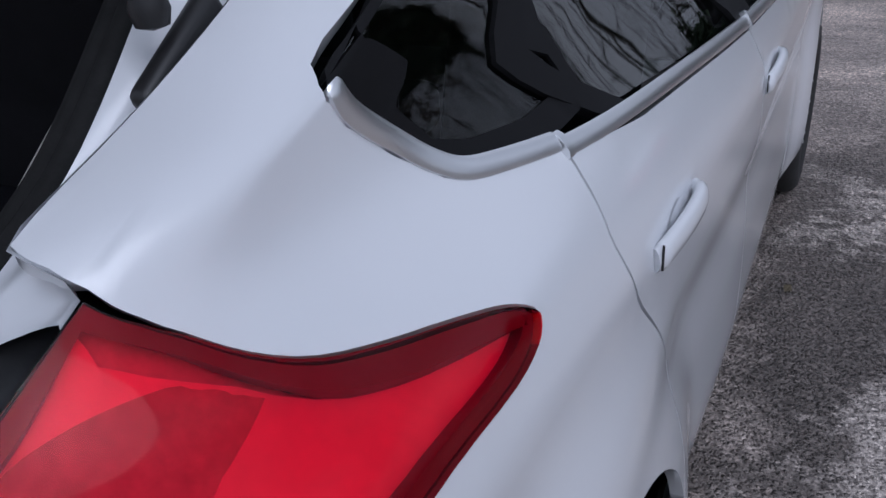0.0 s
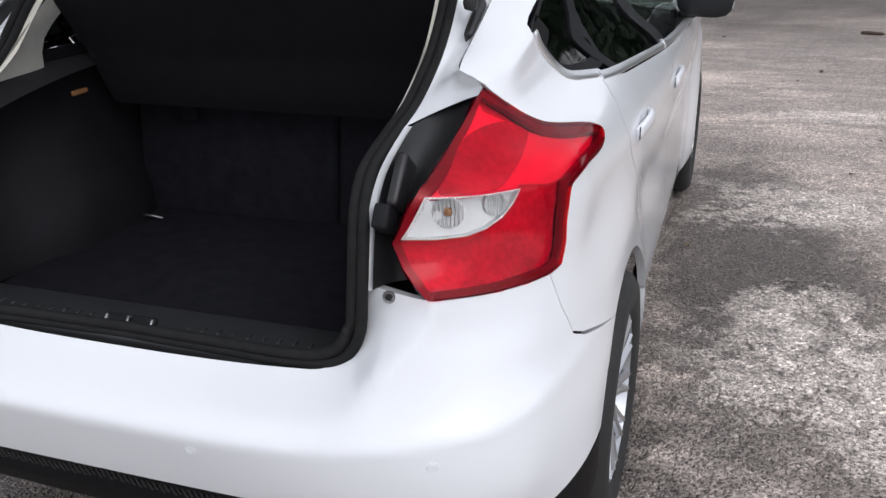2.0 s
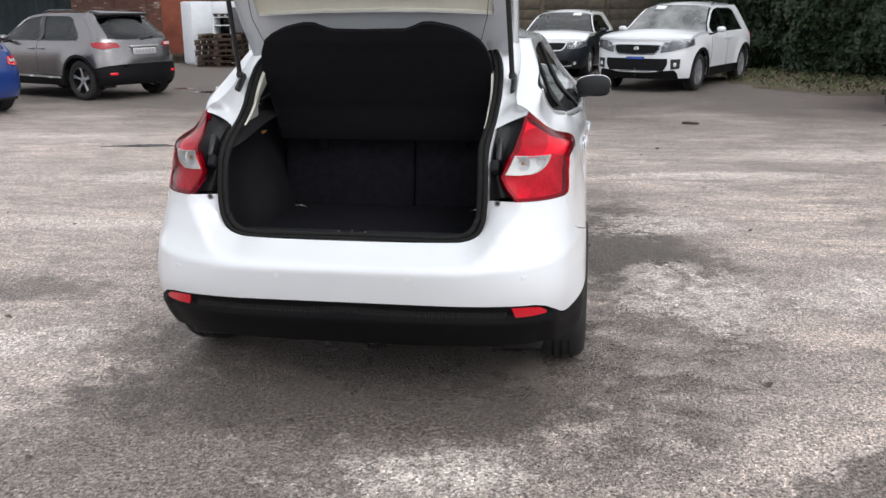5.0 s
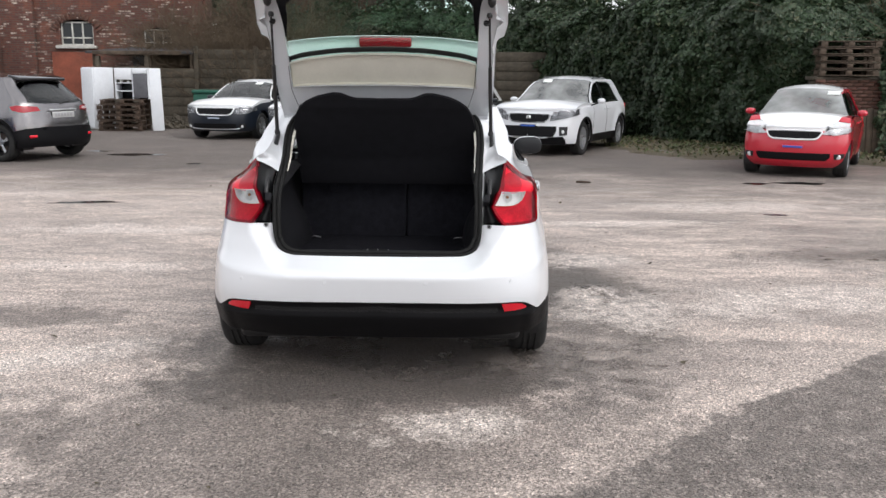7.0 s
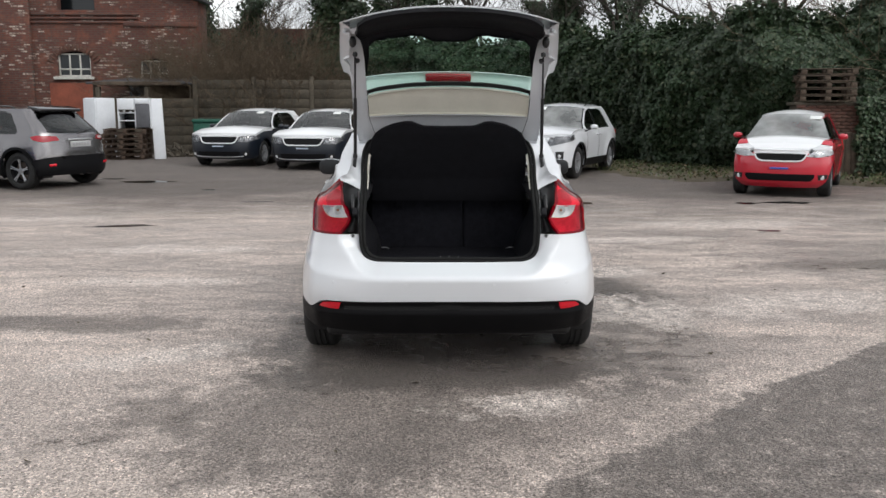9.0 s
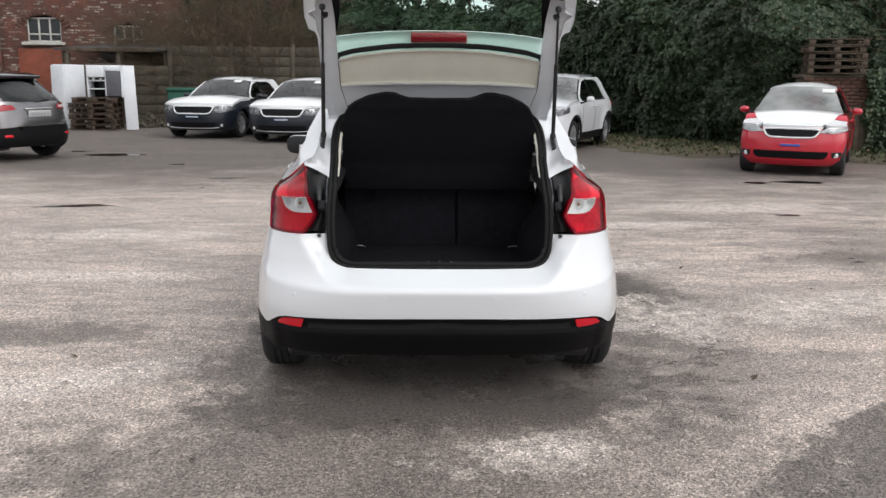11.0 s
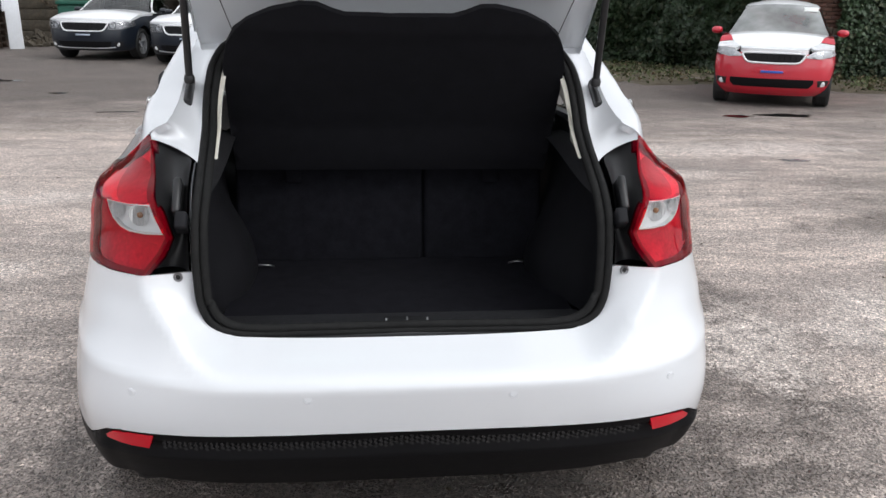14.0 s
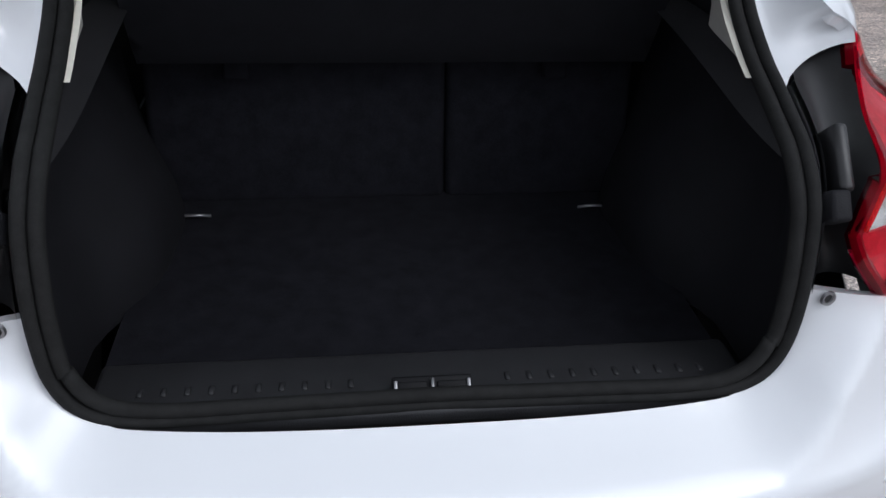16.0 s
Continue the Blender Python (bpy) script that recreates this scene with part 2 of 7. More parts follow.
def thing(name, label, category, group="", kind="", m=None):
    ob = new(name)
    ob.empty_display_size = 0.2
    if m is not None:
        ob.matrix_world = m
    return tagged(ob, label, category, group, kind)


def sharp(bm, angle=35):
    for e in bm.edges:
        if len(e.link_faces) == 2 and e.calc_face_angle(0) > radians(angle):
            e.smooth = False


def add_box(bm, size, at=(0, 0, 0), bevel=0.0, seg=2, rot=None):
    """A box with rounded edges, its centre at `at`."""
    made = bmesh.ops.create_cube(bm, size=1.0)["verts"]
    m = Matrix.Translation(at) @ (rot or Matrix()) @ Matrix.Diagonal((*size, 1))
    bmesh.ops.transform(bm, matrix=m, verts=made)
    if bevel:
        es = list({e for v in made for e in v.link_edges})
        bmesh.ops.bevel(bm, geom=es, offset=bevel, segments=seg, affect="EDGES", profile=0.5)
    return bm


def box(size, at=(0, 0, 0), bevel=0.004, seg=2, rot=None):
    bm = bmesh.new()
    add_box(bm, size, at, bevel, seg, rot)
    sharp(bm, 50)
    return bm


def add_lathe(bm, profile, seg=32, m=Matrix()):
    """A profile of (radius, height) turned round the z axis."""
    rings = []
    for r, h in profile:
        if r < 1e-6:
            rings.append([bm.verts.new(m @ Vector((0, 0, h)))])
        else:
            rings.append([bm.verts.new(m @ Vector((r * math.cos(2 * math.pi * k / seg), r * math.sin(2 * math.pi * k / seg), h))) for k in range(seg)])
    for a, b in zip(rings, rings[1:]):
        for k in range(seg):
            q = [a[k % len(a)], a[(k + 1) % len(a)], b[(k + 1) % len(b)], b[k % len(b)]]
            q = list(dict.fromkeys(q))
            if len(q) > 2:
                bm.faces.new(q)
    return bm


def lathe(profile, seg=32, m=Matrix()):
    bm = add_lathe(bmesh.new(), profile, seg, m)
    bmesh.ops.recalc_face_normals(bm, faces=bm.faces)
    sharp(bm, 40)
    return bm


def add_tube(bm, pts, radius, seg=8, caps=True):
    """A tube along points; radius may be a number or one per point."""
    pts = [Vector(p) for p in pts]
    rad = radius if isinstance(radius, (list, tuple)) else [radius] * len(pts)
    up, rings = None, []
    for k, p in enumerate(pts):
        d = (pts[min(k + 1, len(pts) - 1)] - pts[max(k - 1, 0)]).normalized()
        if up is None:
            up = d.orthogonal().normalized()
        up = (up - d * up.dot(d)).normalized()
        side = d.cross(up)
        rings.append([bm.verts.new(p + rad[k] * (math.cos(2 * math.pi * j / seg) * up + math.sin(2 * math.pi * j / seg) * side)) for j in range(seg)])
    for a, b in zip(rings, rings[1:]):
        for j in range(seg):
            bm.faces.new((a[j], a[(j + 1) % seg], b[(j + 1) % seg], b[j]))
    if caps:
        bm.faces.new(rings[0][::-1])
        bm.faces.new(rings[-1])
    return bm


def tube(pts, radius, seg=8):
    bm = add_tube(bmesh.new(), pts, radius, seg)
    bmesh.ops.recalc_face_normals(bm, faces=bm.faces)
    sharp(bm, 60)
    return bm


def curve(pts):
    """A smooth function through (t, value) pairs."""
    ts, vs = [p[0] for p in pts], [p[1] for p in pts]
    d = [(b - a) / (t - s) for a, b, s, t in zip(vs, vs[1:], ts, ts[1:])]
    tan = [d[0]] + [0.0 if a * b <= 0 else 2 * a * b / (a + b) for a, b in zip(d, d[1:])] + [d[-1]]

    def f(t):
        if t <= ts[0]:
            return vs[0] + (t - ts[0]) * tan[0]
        if t >= ts[-1]:
            return vs[-1] + (t - ts[-1]) * tan[-1]
        k = 0
        while ts[k + 1] < t:
            k += 1
        h = ts[k + 1] - ts[k]
        s = (t - ts[k]) / h
        return ((1 + 2 * s) * (1 - s) ** 2 * vs[k] + s * (1 - s) ** 2 * h * tan[k] + s * s * (3 - 2 * s) * vs[k + 1] + s * s * (s - 1) * h * tan[k + 1])

    return f


def spl(pts, n=6):
    """Points of a Catmull-Rom line through points of any dimension."""
    out = []
    for k in range(len(pts) - 1):
        p0, p1, p2, p3 = (np.array(pts[max(0, min(len(pts) - 1, j))], float) for j in (k - 1, k, k + 1, k + 2))
        for j in range(n):
            s = j / n
            out.append(tuple(0.5 * (2 * p1 + (p2 - p0) * s + (2 * p0 - 5 * p1 + 4 * p2 - p3) * s * s + (3 * p1 - p0 - 3 * p2 + p3) * s ** 3)))
    return out + [tuple(float(v) for v in pts[-1])]


def sstep(a, b, x):
    s = min(1, max(0, (x - a) / (b - a)))
    return s * s * (3 - 2 * s)


def arc(cy, cz, r, a0, a1, n=24):
    return [(cy + r * math.cos(radians(a0 + (a1 - a0) * k / n)), cz + r * math.sin(radians(a0 + (a1 - a0) * k / n))) for k in range(n + 1)]


def dense(loop, step):
    out = []
    for a, b in zip(loop, loop[1:] + loop[:1]):
        n = max(1, math.ceil(math.dist(a, b) / step))
        out += [(a[0] + (b[0] - a[0]) * k / n, a[1] + (b[1] - a[1]) * k / n) for k in range(n)]
    return out


def odd_even(p, loops):
    x, y = p
    inside = False
    for lp in loops:
        j = lp[-1]
        for i in lp:
            if (i[1] > y) != (j[1] > y) and x < (j[0] - i[0]) * (y - i[1]) / (j[1] - i[1]) + i[0]:
                inside = not inside
            j = i
    return inside


def shrunk(loop, d):
    """A loop moved inwards by d."""
    area = sum(a[0] * b[1] - b[0] * a[1] for a, b in zip(loop, loop[1:] + loop[:1]))
    s = 1 if area > 0 else -1
    out = []
    for k, p in enumerate(loop):
        a, b = loop[k - 1], loop[(k + 1) % len(loop)]
        n1 = Vector((-(p[1] - a[1]), p[0] - a[0]))
        n2 = Vector((-(b[1] - p[1]), b[0] - p[0]))
        if n1.length < 1e-9 or n2.length < 1e-9:
            continue
        n = n1.normalized() + n2.normalized()
        if n.length < 0.3:
            continue
        n = n.normalized() * min(2.0, 1 / max(0.4, n.normalized().dot(n1.normalized())))
        out.append((p[0] + s * d * n.x, p[1] + s * d * n.y))
    return out


def skin(loops, f, step=0.04, rim=0.012, gap=0.0, lift=0.0, both=False, fix=None):
    """A panel: the flat region inside the loops (holes by even-odd) laid over the surface f(a, b), with an edge turned inwards.
    both: f is one half and the panel is joined with its mirror image across x = 0."""
    loops = [[p for k, p in enumerate(lp) if math.dist(p, lp[k - 1]) > 1e-5] for lp in loops]
    if gap:
        at_mid = {k for k, lp in enumerate(loops) if both and min(p[0] for p in lp) < 1e-6}
        loops = [shrunk(lp, gap if k == 0 else -gap) for k, lp in enumerate(loops)]
        loops = [[(0.0 if k in at_mid and p[0] < 2.5 * gap else p[0], p[1]) for p in lp] for k, lp in enumerate(loops)]
    loops = [dense(lp, step) for lp in loops]
    co, edges = [], []
    for lp in loops:
        n = len(co)
        co += lp
        edges += [(n + k, n + (k + 1) % len(lp)) for k in range(len(lp))]
    bound = np.array(co)
    lo, hi = bound.min(0), bound.max(0)
    row = 0
    b = lo[1] + step * 0.5
    while b < hi[1]:
        a = lo[0] + step * (0.5 + 0.5 * (row % 2))
        while a < hi[0]:
            if odd_even((a, b), loops) and np.min(np.sum((bound - (a, b)) ** 2, 1)) > (0.45 * step) ** 2:
                co.append((a, b))
            a += step
        b += step * 0.87
        row += 1
    vs, _, fs, *_ = delaunay_2d_cdt([Vector(c) for c in co], edges, [], 0, 1e-6)
    bm = bmesh.new()
    bv = []
    for v in vs:
        p = Vector(f(v[0], v[1]))
        if fix:
            p = fix(p)
        bv.append(bm.verts.new(p))
    for t in fs:
        c = ((vs[t[0]][0] + vs[t[1]][0] + vs[t[2]][0]) / 3, (vs[t[0]][1] + vs[t[1]][1] + vs[t[2]][1]) / 3)
        if odd_even(c, loops):
            ar = (vs[t[1]][0] - vs[t[0]][0]) * (vs[t[2]][1] - vs[t[0]][1]) - (vs[t[2]][0] - vs[t[0]][0]) * (vs[t[1]][1] - vs[t[0]][1])
            if abs(ar) > 1e-9:
                bm.faces.new([bv[k] for k in (t if ar > 0 else t[::-1])])
    bmesh.ops.delete(bm, geom=[v for v in bm.verts if not v.link_faces], context="VERTS")
    if both:
        for v in bm.verts:
            if abs(v.co.x) < 1e-3:
                v.co.x = 0
        dup = bmesh.ops.duplicate(bm, geom=bm.verts[:] + bm.edges[:] + bm.faces[:])["geom"]
        nv = [g for g in dup if isinstance(g, bmesh.types.BMVert)]
        for v in nv:
            v.co.x = -v.co.x
        bmesh.ops.reverse_faces(bm, faces=[g for g in dup if isinstance(g, bmesh.types.BMFace)])
        bmesh.ops.remove_doubles(bm, verts=[v for v in bm.verts if abs(v.co.x) < 1e-6], dist=1e-4)
    bm.normal_update()
    if lift:
        for v, n in [(v, v.normal.copy()) for v in bm.verts]:
            v.co += n * lift
    if rim:
        be = [e for e in bm.edges if e.is_boundary]
        down = {}
        for e in be:
            for v in e.verts:
                if v not in down:
                    down[v] = bm.verts.new(v.co - v.normal * rim)
        for e in be:
            lp = e.link_loops[0]
            a, b2 = lp.vert, lp.link_loop_next.vert
            bm.faces.new((b2, a, down[a], down[b2]))
            e.smooth = False
    return bm


def mirrored(bm):
    """A copy across x = 0."""
    c = bm.copy()
    for v in c.verts:
        v.co.x = -v.co.x
    bmesh.ops.reverse_faces(c, faces=c.faces)
    return c


def pair(name, bm, material, parent, label=""):
    """A part on the +x side and its mirror image on the other."""
    a = mirrored(bm)
    return part(name, bm, material, parent, label), part(name, a, material, parent, label)


def line(pts, step=0.025):
    """An open polyline with points at most that far apart."""
    out = [pts[0]]
    for a, b in zip(pts, pts[1:]):
        n = max(1, math.ceil(math.dist(a, b) / step))
        out += [(a[0] + (b[0] - a[0]) * k / n, a[1] + (b[1] - a[1]) * k / n) for k in range(1, n + 1)]
    return out


class Shell:
    """The outside of a car: at each height z a plan line from the middle of the tail (u = 0) round the corner (u = 1), along the
    side (u grows by metres of y) and round the nose. x to the car's right, y ahead."""
    def __init__(self, wide, tail, tail_deep, tail_n, nose, nose_deep, nose_n, wider, flares=(), flare=0.03, taper=((0.0, 0.0), (1.0, 0.0)), pinch=0.0):
        self.pinch = pinch
        self.taper = curve(taper)
        self.wide, self.tail, self.tdz, self.tn = curve(wide), curve(tail), curve(tail_deep), curve(tail_n)
        self.nose, self.nd, self.nn, self.wider = curve(nose), nose_deep, nose_n, curve(wider)
        self.flares, self.flare = flares, flare

    def w(self, y, z):
        x = self.wide(z) + self.wider(y) * sstep(1.45, 0.9, z)
        if y < 1.1:
            x -= self.taper(max(0.0, y)) * sstep(1.45, 0.9, z) * sstep(0.70, 0.85, z)
        x -= self.pinch * sstep(0.92, 0.36, y) * sstep(1.0, 1.06, z) * sstep(1.24, 1.10, z)
        for cy, cz, r in self.flares:
            d = math.hypot(y - cy, z - cz)
            x += self.flare * sstep(r + 0.24, r, d) * sstep(0.15, 0.3, z)
        return x

    def span(self, z):
        y0 = self.tail(z) + self.tdz(z)
        return y0, max(y0 + 0.1, self.nose(z) - self.nd)

    def __call__(self, u, z):
        y0, y1 = self.span(z)
        if u <= 1:
            n = self.tn(z)
            a = max(0.0, min(1.0, u)) * math.pi / 2
            y = self.tail(z) + self.tdz(z) * (1 - max(0.0, math.cos(a)) ** (2 / n))
            return self.w(y, z) * math.sin(a) ** (2 / n), y, z
        if u <= 1 + y1 - y0:
            y = y0 + u - 1
            return self.w(y, z), y, z
        a = min(1.0, u - 1 - (y1 - y0)) * math.pi / 2
        y = y1 + self.nd * math.sin(a) ** (2 / self.nn)
        return self.w(y, z) * max(0.0, math.cos(a)) ** (2 / self.nn), y, z

    def end(self, z):
        y0, y1 = self.span(z)
        return 2 + y1 - y0

    def x(self, x, z, tail=True):
        """(u, z) of the place at this x and z on the tail (or the nose)."""
        y0, y1 = self.span(z)
        if tail:
            lo, hi = 0.0, 1.0
        else:
            lo, hi = self.end(z), 1 + y1 - y0
        for _ in range(40):
            mid = (lo + hi) / 2
            if self(mid, z)[0] < x:
                lo = mid
            else:
                hi = mid
        return (lo + hi) / 2, z

    def y(self, y, z):
        """(u, z) of the place at this y and z on the side or round the corners."""
        y0, y1 = self.span(z)
        if y < y0:
            n = self.tn(z)
            return math.acos(max(0.0, min(1.0, 1 - (y - self.tail(z)) / self.tdz(z))) ** (n / 2)) * 2 / math.pi, z
        if y <= y1:
            return 1 + y - y0, z
        return 1 + y1 - y0 + math.asin(max(0.0, min(1.0, (y - y1) / self.nd)) ** (self.nn / 2)) * 2 / math.pi, z

# ---- ground ----
def ground_material():
    m = Mat("worn_tarmac", (0.05, 0.05, 0.05), 0.6, spec=0.3)
    co = m.coord()
    sep = m.node("SeparateXYZ")
    m.l.new(co, sep.inputs[0])
    X_, Y_ = sep.outputs[0], sep.outputs[1]
    big = m.noise(0.30, 6.0, 0.6)
    mid = m.noise(1.7, 6.0, 0.65)
    ragged = m.noise(7.0, 6.0, 0.75)
    fine = m.noise(62.0, 4.0, 0.75)
    stretch = m.node("Mapping")
    stretch.inputs["Scale"].default_value = (0.42, 1.0, 1.0)
    stretch.inputs["Rotation"].default_value = (0, 0, radians(-7))
    m.l.new(co, stretch.inputs["Vector"])
    streak = m.noise(0.9, 7.0, 0.68, vec=stretch.outputs[0])
    grit = m.node("TexVoronoi", Scale=95.0)
    m.l.new(co, grit.inputs["Vector"])
    stone = m.ramp(grit.outputs["Distance"], [(0.1, 1.0), (0.55, 0.0)])
    # weathered brown-grey surface with paler worn streaks
    base = m.ramp(m.math("ADD", m.math("MULTIPLY", big, 0.5), m.math("MULTIPLY", mid, 0.5)), [(0.33, (0.205, 0.180, 0.163)), (0.67, (0.38, 0.332, 0.302))])
    beyond = m.ramp(m.math("ADD", m.math("MULTIPLY", Y_, 0.1), 0.5), [(0.47, 0.18), (0.60, 1.0)])
    base = m.mix(m.math("MULTIPLY", m.ramp(streak, [(0.48, 0.0), (0.60, 0.62)]), beyond), base, (0.62, 0.535, 0.475))
    # paler towards -x: the sky's sheen on wet ground put into the colour
    side = m.ramp(m.math("SUBTRACT", m.math("MULTIPLY", m.math("SUBTRACT", mid, 0.5), 0.5), m.math("MULTIPLY", X_, 0.25)), [(0.04, 0.0), (0.38, 0.8)])
    base = m.mix(m.math("MULTIPLY", side, 0.5), base, (0.50, 0.435, 0.39))

    def blob(cx, cy, rx, ry, turn, edge=0.5, rough=1.0):
        """1 inside a ragged oval."""
        c, s_ = math.cos(radians(turn)), math.sin(radians(turn))
        dx, dy = m.math("SUBTRACT", X_, cx), m.math("SUBTRACT", Y_, cy)
        a = m.math("MULTIPLY", m.math("ADD", m.math("MULTIPLY", dx, c), m.math("MULTIPLY", dy, s_)), 1 / rx)
        b = m.math("MULTIPLY", m.math("SUBTRACT", m.math("MULTIPLY", dy, c), m.math("MULTIPLY", dx, s_)), 1 / ry)
        d = m.math("SQRT", m.math("ADD", m.math("MULTIPLY", a, a), m.math("MULTIPLY", b, b)))
        d = m.math("ADD", d, m.math("MULTIPLY", m.math("SUBTRACT", mid, 0.5), 2.2 * rough))
        d = m.math("ADD", d, m.math("MULTIPLY", m.math("SUBTRACT", ragged, 0.5), 2.6 * rough))
        return m.ramp(d, [(edge, 1.0), (edge + (0.22 if edge < 0.6 else 0.6), 0.0)])

    # damp ground in hollows; round the car its shade is put into the colour too
    damp_and_shade = None
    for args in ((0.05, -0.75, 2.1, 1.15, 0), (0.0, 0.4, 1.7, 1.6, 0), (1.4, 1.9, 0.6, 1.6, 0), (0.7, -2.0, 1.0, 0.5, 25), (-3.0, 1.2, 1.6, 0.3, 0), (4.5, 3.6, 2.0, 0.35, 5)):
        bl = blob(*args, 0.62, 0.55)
        damp_and_shade = bl if damp_and_shade is None else m.math("MAXIMUM", damp_and_shade, bl)
    base = m.mix(m.math("MULTIPLY", damp_and_shade, 0.72), base, m.ramp(mid, [(0.35, (0.046, 0.039, 0.035)), (0.68, (0.115, 0.098, 0.087))]))
    # near-black ovals under and beside the car: its contact shade put into the colour
    car_shade = m.math("MAXIMUM", blob(0.0, 0.02, 1.3, 0.45, 0, 0.62, 0.4), m.math("MAXIMUM", blob(0.0, 1.6, 1.2, 2.2, 0, 0.62, 0.4), blob(1.2, 2.6, 0.5, 1.7, 0, 0.62, 0.4)))
    base = m.mix(m.math("MULTIPLY", car_shade, 0.75), base, (0.026, 0.022, 0.020))
    # long dark wet streaks along the fall of the yard
    thin = m.node("Mapping")
    thin.inputs["Scale"].default_value = (0.34, 1.1, 1.0)
    thin.inputs["Rotation"].default_value = (0, 0, radians(-5))
    m.l.new(co, thin.inputs["Vector"])
    vein = m.noise(1.3, 6.0, 0.7, vec=thin.outputs[0])
    vein = m.math("MULTIPLY", m.ramp(vein, [(0.455, 0.0), (0.485, 1.0), (0.505, 1.0), (0.54, 0.0)]), beyond)
    base = m.mix(m.math("MULTIPLY", vein, 0.34), base, (0.07, 0.061, 0.055))
    pale = None
    for args in ((0.45, -0.52, 0.62, 0.34, 8), (1.55, 1.55, 0.75, 0.75, 20), (2.9, 1.85, 1.5, 0.62, 12), (1.45, 3.15, 0.7, 0.55, 10), (-2.6, 2.75, 1.6, 0.30, 4), (-3.2, 4.5, 1.9, 0.42, 6), (3.9, 6.5, 2.1, 0.55, 4), (2.2, 5.2, 1.8, 0.30, 4), (-1.9, 0.35, 0.9, 0.35, 30), (-5.6, 7.0, 2.2, 0.35, 0)):
        bl = blob(*args)
        pale = bl if pale is None else m.math("MAXIMUM", pale, bl)
    pale_c = m.mix(0.55, (0.54, 0.49, 0.45), m.ramp(ragged, [(0.35, (0.36, 0.325, 0.297)), (0.65, (0.63, 0.58, 0.54))]))
    base = m.mix(m.math("MULTIPLY", pale, m.ramp(ragged, [(0.36, 0.2), (0.56, 0.95)])), base, pale_c)
    # newer dark tarmac beyond a ragged seam
    d = m.math("SUBTRACT", m.math("MULTIPLY", m.math("SUBTRACT", X_, 0.64), 0.663), m.math("MULTIPLY", m.math("ADD", Y_, 1.35), 0.748))
    d = m.math("ADD", d, m.math("MULTIPLY", m.math("SUBTRACT", mid, 0.5), 0.55))
    d = m.math("ADD", d, m.math("MULTIPLY", m.math("SUBTRACT", ragged, 0.5), 0.16))
    dark = m.ramp(d, [(0.0, 0.0), (0.03, 1.0)])
    seam = m.ramp(m.math("ADD", d, 0.6), [(0.0, 0.0), (0.45, 0.55)])
    base = m.mix(m.math("MULTIPLY", seam, m.ramp(ragged, [(0.38, 0.35), (0.60, 1.0)])), base, (0.50, 0.435, 0.39))
    base = m.mix(m.math("MULTIPLY", dark, 0.95), base, m.ramp(ragged, [(0.38, (0.062, 0.054, 0.049)), (0.58, (0.135, 0.119, 0.108)), (0.70, (0.40, 0.35, 0.32))]))
    # older, darker surface along the far side of the yard
    far = m.math("ADD", Y_, m.math("MULTIPLY", m.math("SUBTRACT", big, 0.5), 9.0))
    base = m.mix(m.ramp(m.math("MULTIPLY", far, 0.05), [(0.32, 0.0), (0.54, 0.9)]), base, m.ramp(mid, [(0.35, (0.030, 0.027, 0.025)), (0.68, (0.068, 0.06, 0.055))]))
    # stones in the binder
    cell = m.node("TexVoronoi", Scale=105.0)
    m.l.new(co, cell.inputs["Vector"])
    tone = m.ramp(cell.outputs["Color"], [(0.10, 0.33), (0.45, 0.87), (0.75, 1.28), (0.95, 2.1)])
    base = m.mix(1.0, base, tone, "MULTIPLY")
    base = m.mix(0.34, base, m.mix(m.ramp(fine, [(0.40, 0.0), (0.60, 1.0)]), m.mix(0.6, base, (0.02, 0.018, 0.017)), m.mix(0.35, base, (0.72, 0.66, 0.61))))
    base = m.mix(1.0, base, (1.52, 1.465, 1.44), "MULTIPLY")
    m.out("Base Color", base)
    wet = m.ramp(m.math("ADD", m.math("MULTIPLY", big, 0.6), m.math("MULTIPLY", mid, 0.4)), [(0.40, 0.30), (0.60, 0.60)])
    wet = m.math("ADD", wet, m.ramp(m.math("MULTIPLY", far, 0.05), [(0.30, 0.0), (0.50, 0.35)]), True)
    m.out("Roughness", m.math("SUBTRACT", wet, m.math("MULTIPLY", damp_and_shade, 0.10), True))
    m.bump(m.math("ADD", m.math("MULTIPLY", fine, 0.6), m.math("MULTIPLY", stone, 0.7)), 0.013, 1.0)
    return m.m


M["tarmac"] = ground_material()
bm = bmesh.new()
R = 900.0
gv = {}
xs = [-R, -200, -60, -30] + [-24 + 1.5 * k for k in range(33)] + [30, 60, 200, R]
for i, x in enumerate(xs):
    for j, y in enumerate(xs):
        gv[i, j] = bm.verts.new((x, y, 0))
for i in range(len(xs) - 1):
    for j in range(len(xs) - 1):
        bm.faces.new((gv[i, j], gv[i + 1, j], gv[i + 1, j + 1], gv[i, j + 1]))
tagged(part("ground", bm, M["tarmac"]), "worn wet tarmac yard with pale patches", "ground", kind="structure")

# ---- white hatchback with its tailgate open ----
WHEELS = ((0.68, 0.315), (3.33, 0.315))


